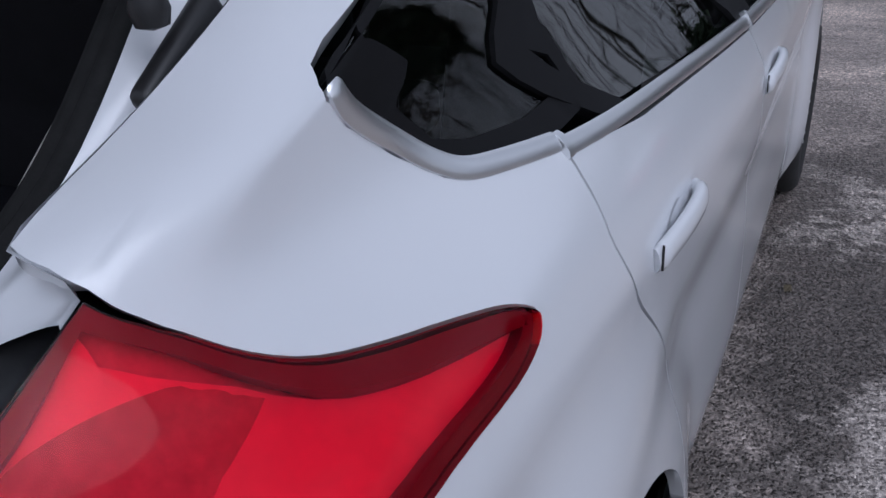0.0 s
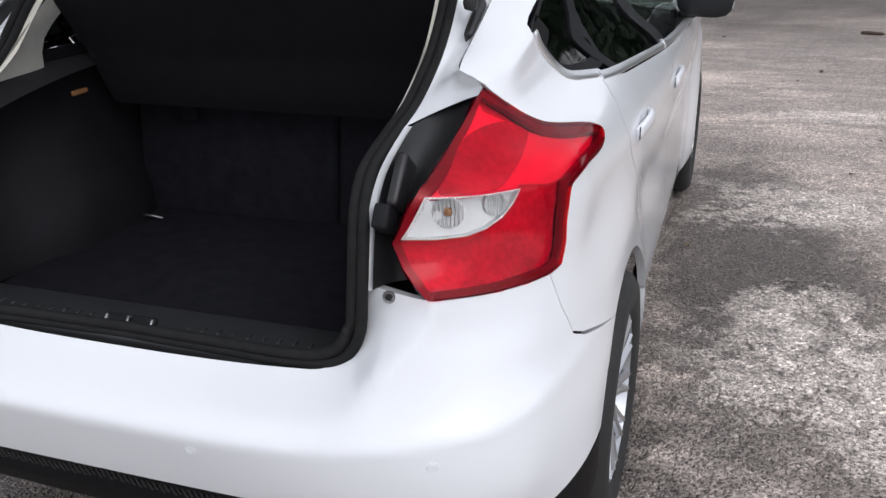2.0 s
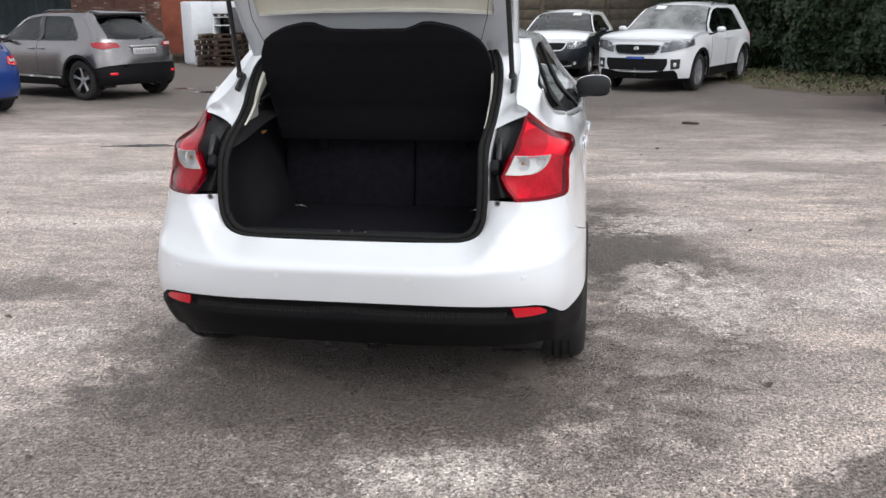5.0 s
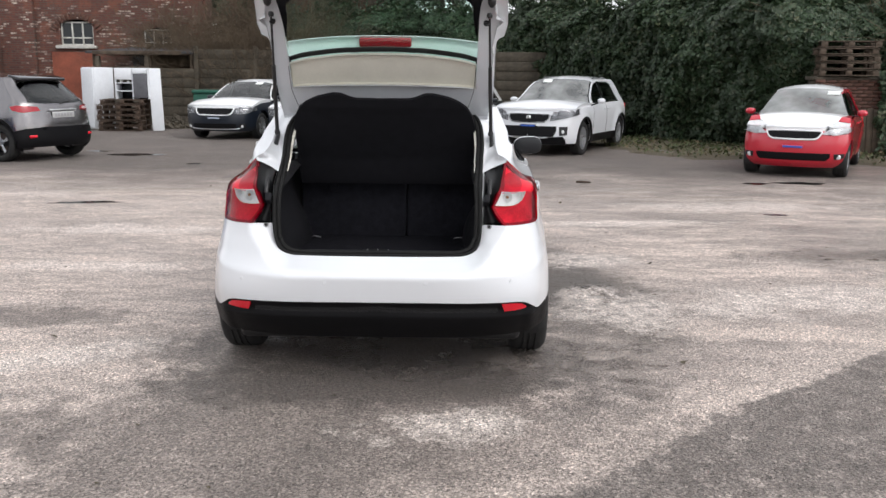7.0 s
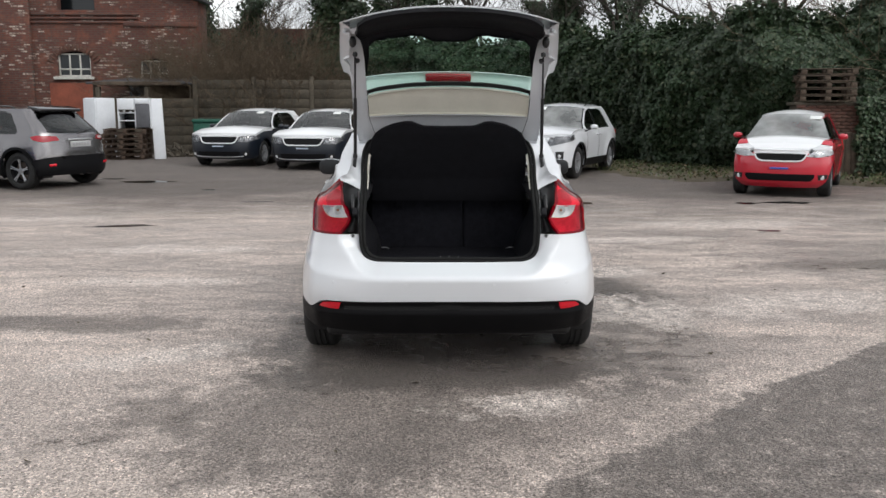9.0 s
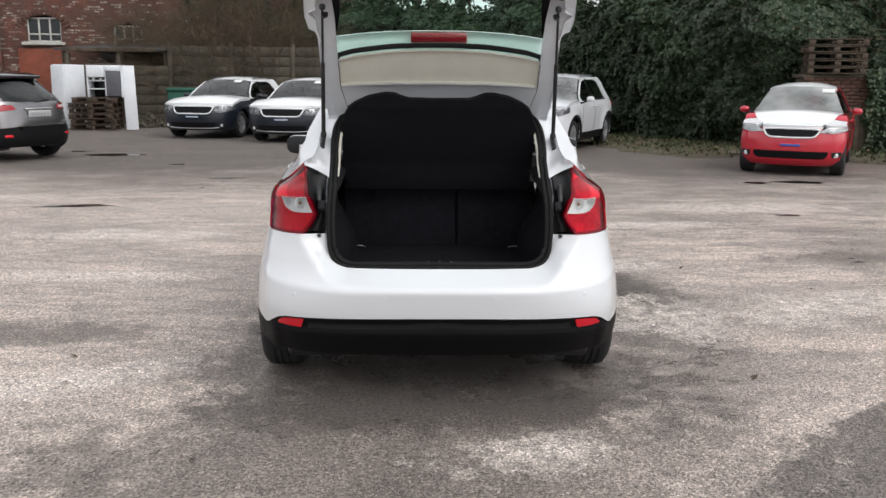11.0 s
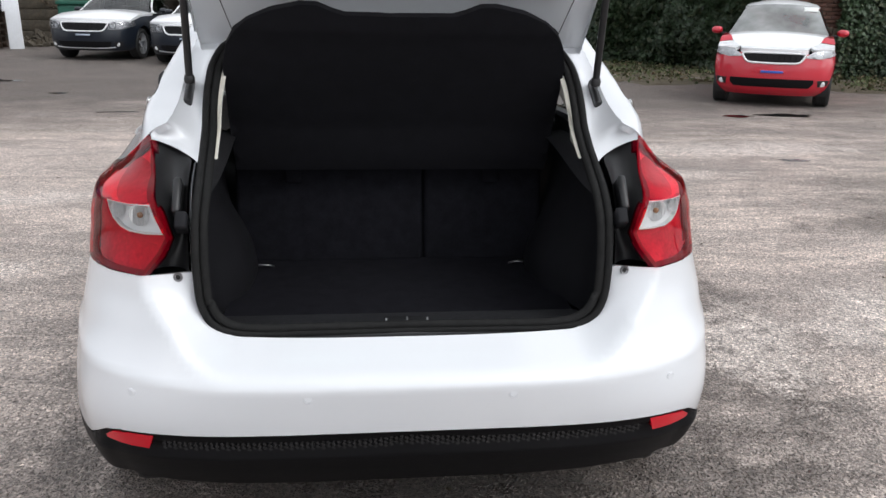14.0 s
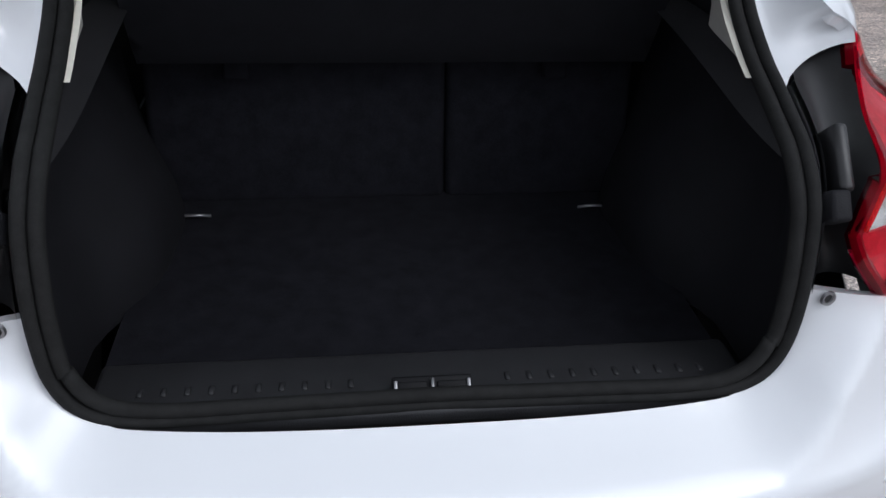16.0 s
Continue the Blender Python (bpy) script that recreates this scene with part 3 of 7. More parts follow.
def make_wheel(parent, at, side, r=0.318, width=0.205, spokes=10, rim_mat="alloy", label="", barrel=None):
    """A wheel with its tyre, spoked rim and brake disc; side is +1 or -1 for the side of the car that it faces."""
    hub = new("wheel")
    hub.parent = parent
    hub.matrix_local = Matrix.Translation(at) @ pose(0, 0, 0, 0, 90 * side, 0)
    if label:
        hub["label"] = label
    rr = r * 0.66
    h = width / 2
    tread = [(rr, -h * 0.8), (rr + 0.02, -h), (r - 0.03, -h), (r - 0.008, -h * 0.82), (r, -h * 0.6)]
    for k in (-0.33, 0.0, 0.33):
        tread += [(r, h * (k - 0.06)), (r - 0.008, h * (k - 0.05)), (r - 0.008, h * (k + 0.05)), (r, h * (k + 0.06))]
    tread += [(r, h * 0.6), (r - 0.008, h * 0.82), (r - 0.03, h), (r - 0.06, h + 0.004), (rr + 0.015, h * 0.96), (rr, h * 0.8), (rr, -h * 0.8)]
    part("tyre", lathe(tread, 48), M["tyre"], hub)
    part("rim_barrel", lathe([(rr + 0.004, h * 0.86), (rr - 0.012, h * 0.9), (rr - 0.018, h * 0.5), (rr - 0.05, -h * 0.7), (rr - 0.052, -h * 0.7), (rr - 0.03, h * 0.4)], 40), M[barrel or rim_mat], hub)
    bm = bmesh.new()
    for k in range(spokes):
        a = 2 * math.pi * k / spokes
        for off in (-0.011, 0.011):
            p0 = Vector((0.045, off * 0.6, h * 0.62))
            p1 = Vector((rr * 0.6, off * 1.1, h * 0.74))
            p2 = Vector((rr - 0.012, off * 1.9, h * 0.84))
            add_tube(bm, [Matrix.Rotation(a, 3, "Z") @ p for p in (p0, p1, p2)], [0.011, 0.009, 0.010], 6)
    add_lathe(bm, [(0, h * 0.72), (0.03, h * 0.72), (0.062, h * 0.66), (0.066, h * 0.5), (0, h * 0.5)], 20)
    bmesh.ops.recalc_face_normals(bm, faces=bm.faces)
    sharp(bm, 50)
    part("spokes", bm, M[rim_mat], hub)
    part("brake_disc", lathe([(0, 0.0), (rr * 0.72, 0.0), (rr * 0.72, -0.02), (0, -0.02)], 32), M["disc"], hub)
    return hub


FC = Shell(
    wide=[(0.15, 0.80), (0.25, 0.855), (0.40, 0.872), (0.55, 0.872), (0.69, 0.868), (0.82, 0.884), (0.92, 0.884), (0.99, 0.862), (1.05, 0.832), (1.10, 0.790), (1.21, 0.722), (1.30, 0.682), (1.40, 0.640)],
    tail=[(0.15, 0.16), (0.25, 0.05), (0.33, -0.02), (0.42, -0.072), (0.50, -0.088), (0.56, -0.092), (0.62, -0.090), (0.70, -0.085), (0.75, -0.086), (0.83, -0.095), (0.925, -0.056), (0.99, -0.052), (1.06, 0.035), (1.10, 0.085), (1.138, 0.14), (1.168, 0.195), (1.186, 0.27), (1.21, 0.355), (1.30, 0.55), (1.40, 0.735)],
    tail_deep=[(0.15, 0.49), (0.95, 0.49), (1.06, 0.41), (1.135, 0.30), (1.21, 0.23), (1.40, 0.20)], tail_n=[(0.15, 4.0), (0.46, 4.0), (0.62, 3.1), (0.83, 2.3), (0.95, 2.2), (1.4, 2.2)],
    taper=[(0.0, 0.042), (0.25, 0.038), (0.45, 0.026), (0.62, 0.018), (0.8, 0.008), (1.0, 0.0), (1.2, 0.0)],
    nose=[(0.15, 4.10), (0.30, 4.21), (0.50, 4.26), (0.66, 4.2), (0.78, 4.06), (0.9, 3.72), (1.0, 3.45), (1.4, 2.9)], nose_deep=0.55, nose_n=2.3,
    wider=[(0.3, 0.0), (0.8, 0.004), (1.7, 0.028), (2.6, 0.028), (3.3, 0.012), (4.2, -0.03)],
    flares=[(0.68, 0.315, 0.36), (3.33, 0.315, 0.36)], flare=0.040, pinch=0.05)
car = thing("hatchback_car", "white five-door hatchback with its tailgate raised and boot open", "car")
ARCH = 0.372


def round_opening(x, z):
    """Distance outwards from the boot opening's lower outline."""
    hx, zb, r = 0.522, 0.673, 0.10
    dx, dz = abs(x) - (hx - r), (zb + r) - z
    return math.hypot(max(dx, 0), max(dz, 0)) + min(max(dx, dz), 0) - r


def recessed(p):
    d = round_opening(p.x, p.z)
    width = 0.068 + 0.07 * sstep(0.70, 0.82, p.z)
    k = max(0.0, 1 - d / width)
    p.y += 0.105 * (0.75 * k + 0.25 * sstep(0, 1, k)) if k > 0.06 else 0.105 * k * k * 8
    return p


def creased(p):
    """The bumper's crease: a ledge above it, a face that tucks under below it; it climbs round the corners."""
    ax = abs(p.x)
    zc = 0.590 + 0.022 * sstep(0.45, 0.80, ax) + 0.055 * sstep(0.02, 0.36, p.y)
    s = p.z - zc
    k = math.exp(s / 0.10) if s < 0 else math.exp(-s / 0.045)
    out = Vector((p.x * 0.55 * sstep(0.5, 0.85, ax), p.y - 0.75 - 0.4 * sstep(0.0, 0.3, p.y), 0)).normalized()
    return recessed(p + out * 0.026 * k * sstep(0.48, 0.20, p.y) * (1 - 0.35 * sstep(0.7, 0.86, ax)))


def boot_edge(n=10):
    """The opening's lower right outline from its side down to the middle, in (x, z)."""
    pts = [(0.522, 0.83), (0.522, 0.773)]
    pts += [(0.422 + 0.10 * math.cos(a), 0.773 + 0.10 * math.sin(a)) for a in (-math.pi / 2 * k / n for k in range(1, n + 1))]
    return pts + [(0.3, 0.673), (0.15, 0.673), (0.0, 0.673)]


def Y(*pts):
    return [FC.y(y, z) for y, z in line(pts)]


def X(*pts):
    return [FC.x(x, z) for x, z in line(pts)]


a_seam = 121.0
arch_rear = [FC.y(y, z) for y, z in arc(0.68, 0.315, ARCH, 158, a_seam, 8)]
lamp_bottom = X((0.649, 0.833), (0.74, 0.828), (0.818, 0.826))
bumper_poly = X((0, 0.458), (0.2, 0.458), (0.45, 0.456), (0.62, 0.455), (0.72, 0.453), (0.76, 0.444)) + Y((0.098, 0.396), (0.125, 0.393), (0.25, 0.430)) + arch_rear
bumper_poly += Y((0.40, 0.655), (0.30, 0.682), (0.262, 0.70), (0.240, 0.76)) + lamp_bottom[::-1] + X((0.60, 0.832)) + X(*boot_edge())
part("rear_bumper", skin([bumper_poly], FC, 0.016, 0.02, 0.0006, both=True, fix=creased), M["white"], car, "glossy white bumper skin")

# black lower valance with two reflectors
val_top = X((0, 0.454), (0.2, 0.454), (0.45, 0.452), (0.62, 0.451), (0.72, 0.449), (0.758, 0.440)) + Y((0.098, 0.392), (0.128, 0.389), (0.25, 0.426), (0.333, 0.444))
val_bot = Y((0.36, 0.30), (0.30, 0.27), (0.2, 0.252)) + X((0.6, 0.242), (0.4, 0.236), (0.2, 0.235), (0, 0.235))


def step_in(p):
    # ledge under the mesh band
    p.y += 0.018 * sstep(0.440, 0.432, p.z) * sstep(0.80, 0.74, abs(p.x)) - 0.022 * sstep(0.394, 0.384, p.z) * sstep(0.86, 0.8, abs(p.x))
    return p


val = part("lower_valance", skin([val_top + val_bot], FC, 0.022, 0.015, 0.001, both=True, fix=step_in), M["valance"], car, "black textured plastic lower valance")
bm = bmesh.new()
# raised mesh of small diamonds along the band
for k in range(94):
    x = -0.615 + k * 0.0132
    for j in range(3):
        z = 0.399 + j * 0.013 + (0.0065 if k % 2 else 0)
        u = FC.x(abs(x), z)[0]
        q = Vector(FC(u, z))
        add_box(bm, (0.010, 0.006, 0.007), (x, q.y + 0.017, z), 0, rot=Matrix.Rotation(radians(45), 4, "Y"))
part("mesh_band", bm, M["trim"], val, "diamond-patterned plastic band", smooth=False)
refl = X((0.637, 0.445), (0.70, 0.444), (0.745, 0.438), (0.768, 0.420), (0.766, 0.411), (0.71, 0.404), (0.652, 0.402))
for ob in pair("reflector", skin([refl], FC, 0.02, 0.012, lift=0.001), M["bright_red"], val, "red bumper reflector"):
    pass

# parking sensors
for x, z in ((0.252, 0.565), (0.677, 0.562), (-0.252, 0.565), (-0.677, 0.562)):
    q = Vector(FC(*FC.x(abs(x), z)))
    q2 = Vector(FC(*FC.x(abs(x) + 0.02, z)))
    nrm = Vector((q2.y - q.y, -(q2.x - q.x), 0)).normalized()
    nrm.x *= 1 if x > 0 else -1
    q = creased(Vector((q.x if x > 0 else -q.x, q.y, z)))
    m = Matrix.Translation(q) @ nrm.to_track_quat("Z", "Y").to_matrix().to_4x4()
    part("parking_sensor", lathe([(0, 0.0009), (0.0085, 0.0009), (0.0095, -0.0004), (0.0098, -0.003), (0.0114, -0.003), (0.0114, 0.0002), (0.0122, 0.0002), (0.013, -0.002)], 20, m), M["white"], car)

# buffer sockets beside the opening
for x in (0.571, -0.571):
    q = recessed(Vector((x, FC(*FC.x(0.571, 0.822))[1], 0.822))) - Vector((0, 0.003, 0))
    m = Matrix.Translation(q) @ pose(0, 0, 0, 90, 0, 8 * (1 if x > 0 else -1))
    sock = part("buffer_socket", lathe([(0.0, -0.002), (0.0065, -0.002), (0.0075, 0.003), (0.011, 0.004), (0.0125, 0.0)], 18, m), M["steel"], car)
    part("socket_hole", lathe([(0, 0.0012), (0.0062, 0.0012), (0.0062, -0.003)], 16, m), M["trim"], sock)

# rear lamps
lamp_in = X((0.583, 0.925), (0.605, 0.885), (0.649, 0.833))
lamp_out = X((0.818, 0.826)) + Y(*spl([(0.268, 0.832), (0.293, 0.868), (0.312, 0.918), (0.330, 0.950), (0.358, 0.966), (0.44, 0.974), (0.547, 0.972), (0.598, 0.979), (0.617, 0.991), (0.616, 1.003), (0.588, 1.018), (0.535, 1.031), (0.475, 1.043), (0.425, 1.057), (0.388, 1.078), (0.362, 1.103)], 3))
lamp_poly = lamp_in + [FC.x(0.74, 0.828)] + lamp_out + X((0.690, 1.118), (0.667, 1.139), (0.652, 1.10), (0.626, 1.03), (0.600, 0.965))
white_poly = X((0.598, 0.932), (0.65, 0.926), (0.695, 0.925), (0.722, 0.932), (0.743, 0.946), (0.757, 0.965), (0.766, 0.988), (0.70, 0.992), (0.632, 1.0))
for sgn in (1, -1):
    flip = mirrored if sgn < 0 else (lambda b: b)

    def piece(name, bm, mt, parent, label=""):
        return part(name, flip(bm), mt, parent, label)

    lamp = new("rear_lamp")
    lamp.parent = car
    lamp["label"] = "red rear lamp with a clear indicator window"
    lens_hole = shrunk(dense(white_poly, 0.02), 0.0)
    piece("lens", skin([lamp_poly, lens_hole], FC, 0.02, 0.026, 0.001, lift=0.003), M["lens"], lamp).visible_shadow = False
    piece("housing", skin([shrunk(dense(lamp_poly, 0.02), 0.009)], FC, 0.03, 0.0, lift=-0.0235), M["lamp_dark"], lamp)
    piece("lens_rim", skin([shrunk(dense(lamp_poly, 0.02), 0.002), shrunk(dense(lamp_poly, 0.02), 0.014)], FC, 0.02, 0.012, lift=-0.005), M["lamp_rim"], lamp, "dark red edge of the lens")
    # bright upper chamber, its round bowl and the darker lower chamber
    up = X((0.632, 1.008), (0.70, 1.0), (0.772, 0.995)) + Y((0.30, 0.976), (0.42, 0.976), (0.54, 0.980), (0.598, 0.993), (0.575, 1.009), (0.525, 1.020), (0.465, 1.031), (0.412, 1.046), (0.375, 1.068)) + X((0.682, 1.104), (0.667, 1.124))
    piece("upper_reflector", skin([up], FC, 0.02, 0.008, lift=-0.018), M["lamp_white"], lamp, "bright upper chamber")
    low = X((0.603, 0.905), (0.655, 0.841), (0.75, 0.837), (0.805, 0.838)) + Y((0.283, 0.87), (0.302, 0.925), (0.335, 0.957), (0.42, 0.967)) + X((0.78, 0.975), (0.752, 0.935), (0.70, 0.915))
    piece("lower_reflector", skin([low], FC, 0.02, 0.008, lift=-0.022), M["lamp_low"], lamp)
    disc = []
    for k in range(60):
        r = 1.0
        while r > 0.1:
            p = FC.x(0.698 + 0.056 * r * math.cos(k * math.pi / 30), 1.038 + 0.046 * r * math.sin(k * math.pi / 30))
            if odd_even(p, [shrunk(up, 0.003)]):
                break
            r -= 0.02
        disc.append(p)
    piece("round_bowl", skin([disc], FC, 0.02, 0.004, lift=-0.0145), M["lamp_mid"], lamp)
    piece("indicator_backing", skin([white_poly], FC, 0.015, 0.0, lift=-0.015), M["chamber"], lamp, "grey chamber behind the clear window")
    piece("window_wall", skin([white_poly, shrunk(dense(white_poly, 0.02), 0.0025)], FC, 0.015, 0.021, lift=-0.001), M["reflector"], lamp)
    piece("indicator_window", skin([white_poly], FC, 0.02, 0.0, 0.001), M["clear"], lamp).visible_shadow = False
    for name, x, z, r, turn in (("indicator_bowl", 0.664, 0.968, 0.0275, 14), ("reversing_bowl", 0.731, 0.970, 0.0205, 30)):
        q = Vector(FC(*FC.x(x, z))) + Vector((0, 0.0055, 0))
        m = Matrix.Translation(q) @ pose(0, 0, 0, 90, 0, turn)
        dish = [(r * k, -0.008 * (1 - k * k)) for k in (0.12, 0.3, 0.5, 0.7, 0.85, 1.0)] + [(r * 1.04, -0.001)]
        piece(name, lathe(dish, 28, m), M["bowl"], lamp, "ribbed chrome bowl")
        # moulded ribs across the bowl
        for k in range(-3, 4):
            h = 0.95 * r * math.sqrt(1 - (k / 4) ** 2)
            pts = [m @ Vector((k * r / 4, h * j / 4, -0.0076 * (1 - (k / 4) ** 2 - (h * j / 4 / r) ** 2))) for j in range(-4, 5)]
            piece("rib", tube(pts, 0.0012, 5), M["reflector"], lamp)
        if name == "indicator_bowl":
            piece("bulb", lathe([(0, 0.002), (0.0045, 0.001), (0.0075, -0.002), (0.0075, -0.008), (0.004, -0.010)], 14, m), M["amber"], lamp)
    for k in range(11):
        t = (k + 0.5) / 11
        q = Vector(FC(*FC.x(0.604 + 0.033 * t, 0.934 + 0.062 * t))) + Vector((0, 0.0015, 0))
        piece("edge_dot", lathe([(0, 0.0022), (0.0018, 0.0012), (0.0024, -0.001)], 8, Matrix.Translation(q) @ pose(0, 0, 0, 90, 0, 0)), M["reflector"], lamp)

# quarter panel and C-pillar
DLO_TOP = 1.352
qw = Y((0.800, 1.083), (0.70, 1.092), (0.645, 1.108), (0.60, 1.145), (0.566, 1.182), (0.556, 1.197), (0.555, 1.208), (0.562, 1.217), (0.580, 1.225), (0.62, 1.239), (0.70, 1.268), (0.80, 1.300), (0.93, 1.336), (0.93, 1.09))
door_seam = Y(*spl([(0.806, 1.072), (0.80, 1.03), (0.797, 0.975), (0.83, 0.90), (0.90, 0.82), (0.965, 0.72), (1.005, 0.60), (1.03, 0.46)], 4))
arch_top = [FC.y(y, z) for y, z in arc(0.68, 0.315, ARCH, a_seam, 22, 22)]
gate_line = X((0.667, 1.142), (0.648, 1.156), (0.622, 1.168), (0.614, 1.184), (0.611, 1.205), (0.611, 1.232), (0.611, 1.258), (0.611, 1.295), (0.607, 1.34), (0.593, 1.398))
quarter = arch_top + door_seam[::-1][1:] + Y((0.806, 1.083), (0.70, 1.088), (0.642, 1.102), (0.595, 1.14), (0.560, 1.179), (0.549, 1.195), (0.547, 1.209), (0.556, 1.221), (0.577, 1.231), (0.618, 1.246), (0.698, 1.274), (0.798, 1.306), (0.95, 1.350), (1.25, 1.366), (1.25, 1.398))
quarter += gate_line[::-1] + X((0.690, 1.119)) + [p for p in lamp_out[::-1]] + Y((0.240, 0.76), (0.262, 0.70), (0.30, 0.682), (0.40, 0.655))
pair("quarter_panel", skin([quarter], FC, 0.022, 0.02, 0.0015), M["white"], car)

# doors, wing and sill
BELT = [(0.81, 1.074), (1.2, 1.047), (1.56, 1.022), (1.95, 1.0), (2.35, 0.985), (2.75, 0.975)]


def belt(y):
    return float(np.interp(y, [b[0] for b in BELT], [b[1] for b in BELT]))


rear_door = door_seam + Y((1.06, 0.30), (1.25, 0.245), (1.70, 0.245), (1.715, 0.5), (1.66, 0.8), (1.60, belt(1.6) - 0.012)) + Y((1.4, belt(1.4) - 0.012), (1.2, belt(1.2) - 0.012), (1.0, belt(1.0) - 0.012))
front_door = Y((1.60, belt(1.6) - 0.012), (1.66, 0.8), (1.715, 0.5), (1.70, 0.245), (2.55, 0.245), (2.74, 0.5), (2.78, 0.8), (2.76, belt(2.76) - 0.012), (2.3, belt(2.3) - 0.012), (1.95, belt(1.95) - 0.012))
hood_edge = [(2.76, 0.963), (3.0, 0.95), (3.3, 0.925), (3.6, 0.88), (3.85, 0.815)]
wing = Y((2.76, 0.963), (2.78, 0.8), (2.74, 0.5), (2.66, 0.26)) + Y((2.94, 0.25)) + [FC.y(y, z) for y, z in arc(3.33, 0.315, ARCH, 190, 22, 26)] + Y((3.72, 0.55), (3.76, 0.66), (3.85, 0.70), (3.85, 0.815), (3.6, 0.88), (3.3, 0.925), (3.0, 0.95))
sill = Y((1.045, 0.255), (1.05, 0.19), (1.2, 0.165), (2.8, 0.165), (2.945, 0.19), (2.95, 0.245), (2.6, 0.238), (1.25, 0.238), (1.06, 0.29))
pair("rear_door", skin([rear_door], FC, 0.03, 0.02, 0.0024), M["white"], car)
pair("front_door", skin([front_door], FC, 0.04, 0.02, 0.0024), M["white"], car)
pair("front_wing", skin([wing], FC, 0.05, 0.02, 0.0016), M["white"], car)
pair("sill", skin([sill], FC, 0.06, 0.03), M["trim"], car)
front_bumper = [FC.y(3.72, 0.545)] + [FC.y(y, z) for y, z in arc(3.33, 0.315, ARCH, 22, -8, 5)] + Y((3.75, 0.2)) + [FC.x(x, 0.2, False) for x in (0.6, 0.3, 0.0)] + [FC.x(x, 0.655, False) for x in (0.0, 0.3, 0.55)] + Y((3.80, 0.66), (3.757, 0.655))
part("front_bumper", skin([front_bumper], FC, 0.05, 0.02, 0.001, both=True), M["white"], car)
head = Y((3.765, 0.665)) + [FC.x(x, 0.66, False) for x in (0.55, 0.42)] + [FC.x(0.45, 0.76, False)] + Y((3.86, 0.812), (3.855, 0.70))
pair("headlamp", skin([head], FC, 0.04, 0.02, 0.001), M["headlamp"], car)
grille = [FC.x(x, 0.665, False) for x in (0.41, 0.2, 0.0)] + [FC.x(x, 0.745, False) for x in (0.0, 0.2, 0.43)]
part("grille", skin([grille[::-1]], FC, 0.04, 0.02, both=True), M["gloss_black"], car)


def bonnet_z(x, y):
    e = float(np.interp(y, [h[0] for h in hood_edge], [h[1] for h in hood_edge]))
    return x, y, e + 0.055 * (1 - (x / 0.9) ** 2) * sstep(4.15, 3.4, y)


side = [(FC.w(y, z) - 0.004, y) for y, z in hood_edge]
nose_line = [FC(*FC.x(x, 0.76, False))[:2] for x in (0.72, 0.6, 0.45, 0.3, 0.15, 0.0)]
bon = [(0.0, 2.95), (0.5, 2.88)] + side + [(x, min(y, 4.08)) for x, y in nose_line]
part("bonnet", skin([bon], lambda a, b: bonnet_z(a, b), 0.06, 0.015, both=True), M["white"], car)

# roof and windscreen
roof_side = [(0.9, 1.40), (1.3, 1.40), (1.8, 1.395), (2.15, 1.36), (2.4, 1.27), (2.65, 1.13), (2.88, 0.985)]


def rail(y):
    return float(np.interp(y, [r[0] for r in roof_side], [r[1] for r in roof_side]))


def roof_z(x, y):
    e = FC.w(y, rail(y))
    yr = FC(*FC.x(min(abs(x), 0.62), 1.40))[1]
    return x, y, rail(y) + 0.075 * (1 - min(1, abs(x) / e) ** 2.2) * (0.25 + 0.75 * sstep(0.0, 0.5, y - yr))


rear_edge = [FC(*FC.x(x, 1.40))[:2] for x in (0.0, 0.15, 0.3, 0.4, 0.5, 0.58, 0.61)]
roof_poly = rear_edge + [(FC.w(y, rail(y)), y) for y in (1.0, 1.2, 1.5, 1.8, 2.05)] + [(0.35, 2.2), (0.0, 2.25)]
part("roof", skin([roof_poly], roof_z, 0.06, 0.02, both=True), M["white"], car)
screen = [(0.0, 2.255), (0.35, 2.205), (0.57, 2.08)] + [(FC.w(y, rail(y)) - 0.05, y) for y in (2.2, 2.4, 2.65, 2.8)] + [(0.5, 2.87), (0.0, 2.94)]
part("windscreen", skin([screen], roof_z, 0.07, 0.006, both=True), M["screen"], car)
rail_poly = Y((1.25, 1.366), (1.8, 1.36), (2.1, 1.325), (2.35, 1.235), (2.6, 1.10), (2.76, 1.005), (2.80, 0.97), (2.90, 0.97), (2.65, 1.13), (2.4, 1.27), (2.15, 1.36), (1.8, 1.395), (1.25, 1.398))
pair("cant_rail", skin([rail_poly], FC, 0.05, 0.02), M["white"], car)

# side glass, black frames and the bright strip under them
FRAME = 0.022


def window(name, ys, top, low):
    pts = Y(*[(y, low(y)) for y in ys]) + Y(*[(y, top(y)) for y in reversed(ys)])
    return pts


def glass_top(y):
    return min(rail(y) - 0.035, 1.352)


part_q = skin([shrunk(qw, 0.016)], FC, 0.03, 0.004, lift=-0.010)
pair("quarter_window", part_q, M["tint"], car, "dark tinted quarter glass")
pair("window_seal", skin([qw, shrunk(qw, 0.026)], FC, 0.02, 0.012, lift=-0.006), M["grille_black"], car)
rd = window("g", [0.99, 1.15, 1.3, 1.45, 1.57], glass_top, lambda y: belt(y) + 0.012)
pair("rear_door_glass", skin([rd], FC, 0.05, 0.004, lift=-0.012), M["tint"], car)
fd = Y(*[(y, belt(y) + 0.012) for y in (1.69, 1.9, 2.2, 2.55)]) + Y((2.62, 1.03), (2.45, 1.15), (2.25, 1.255), (2.05, 1.32), (1.85, 1.343), (1.69, 1.348))
pair("front_door_glass", skin([fd], FC, 0.06, 0.004, lift=-0.012), M["tint"], car)
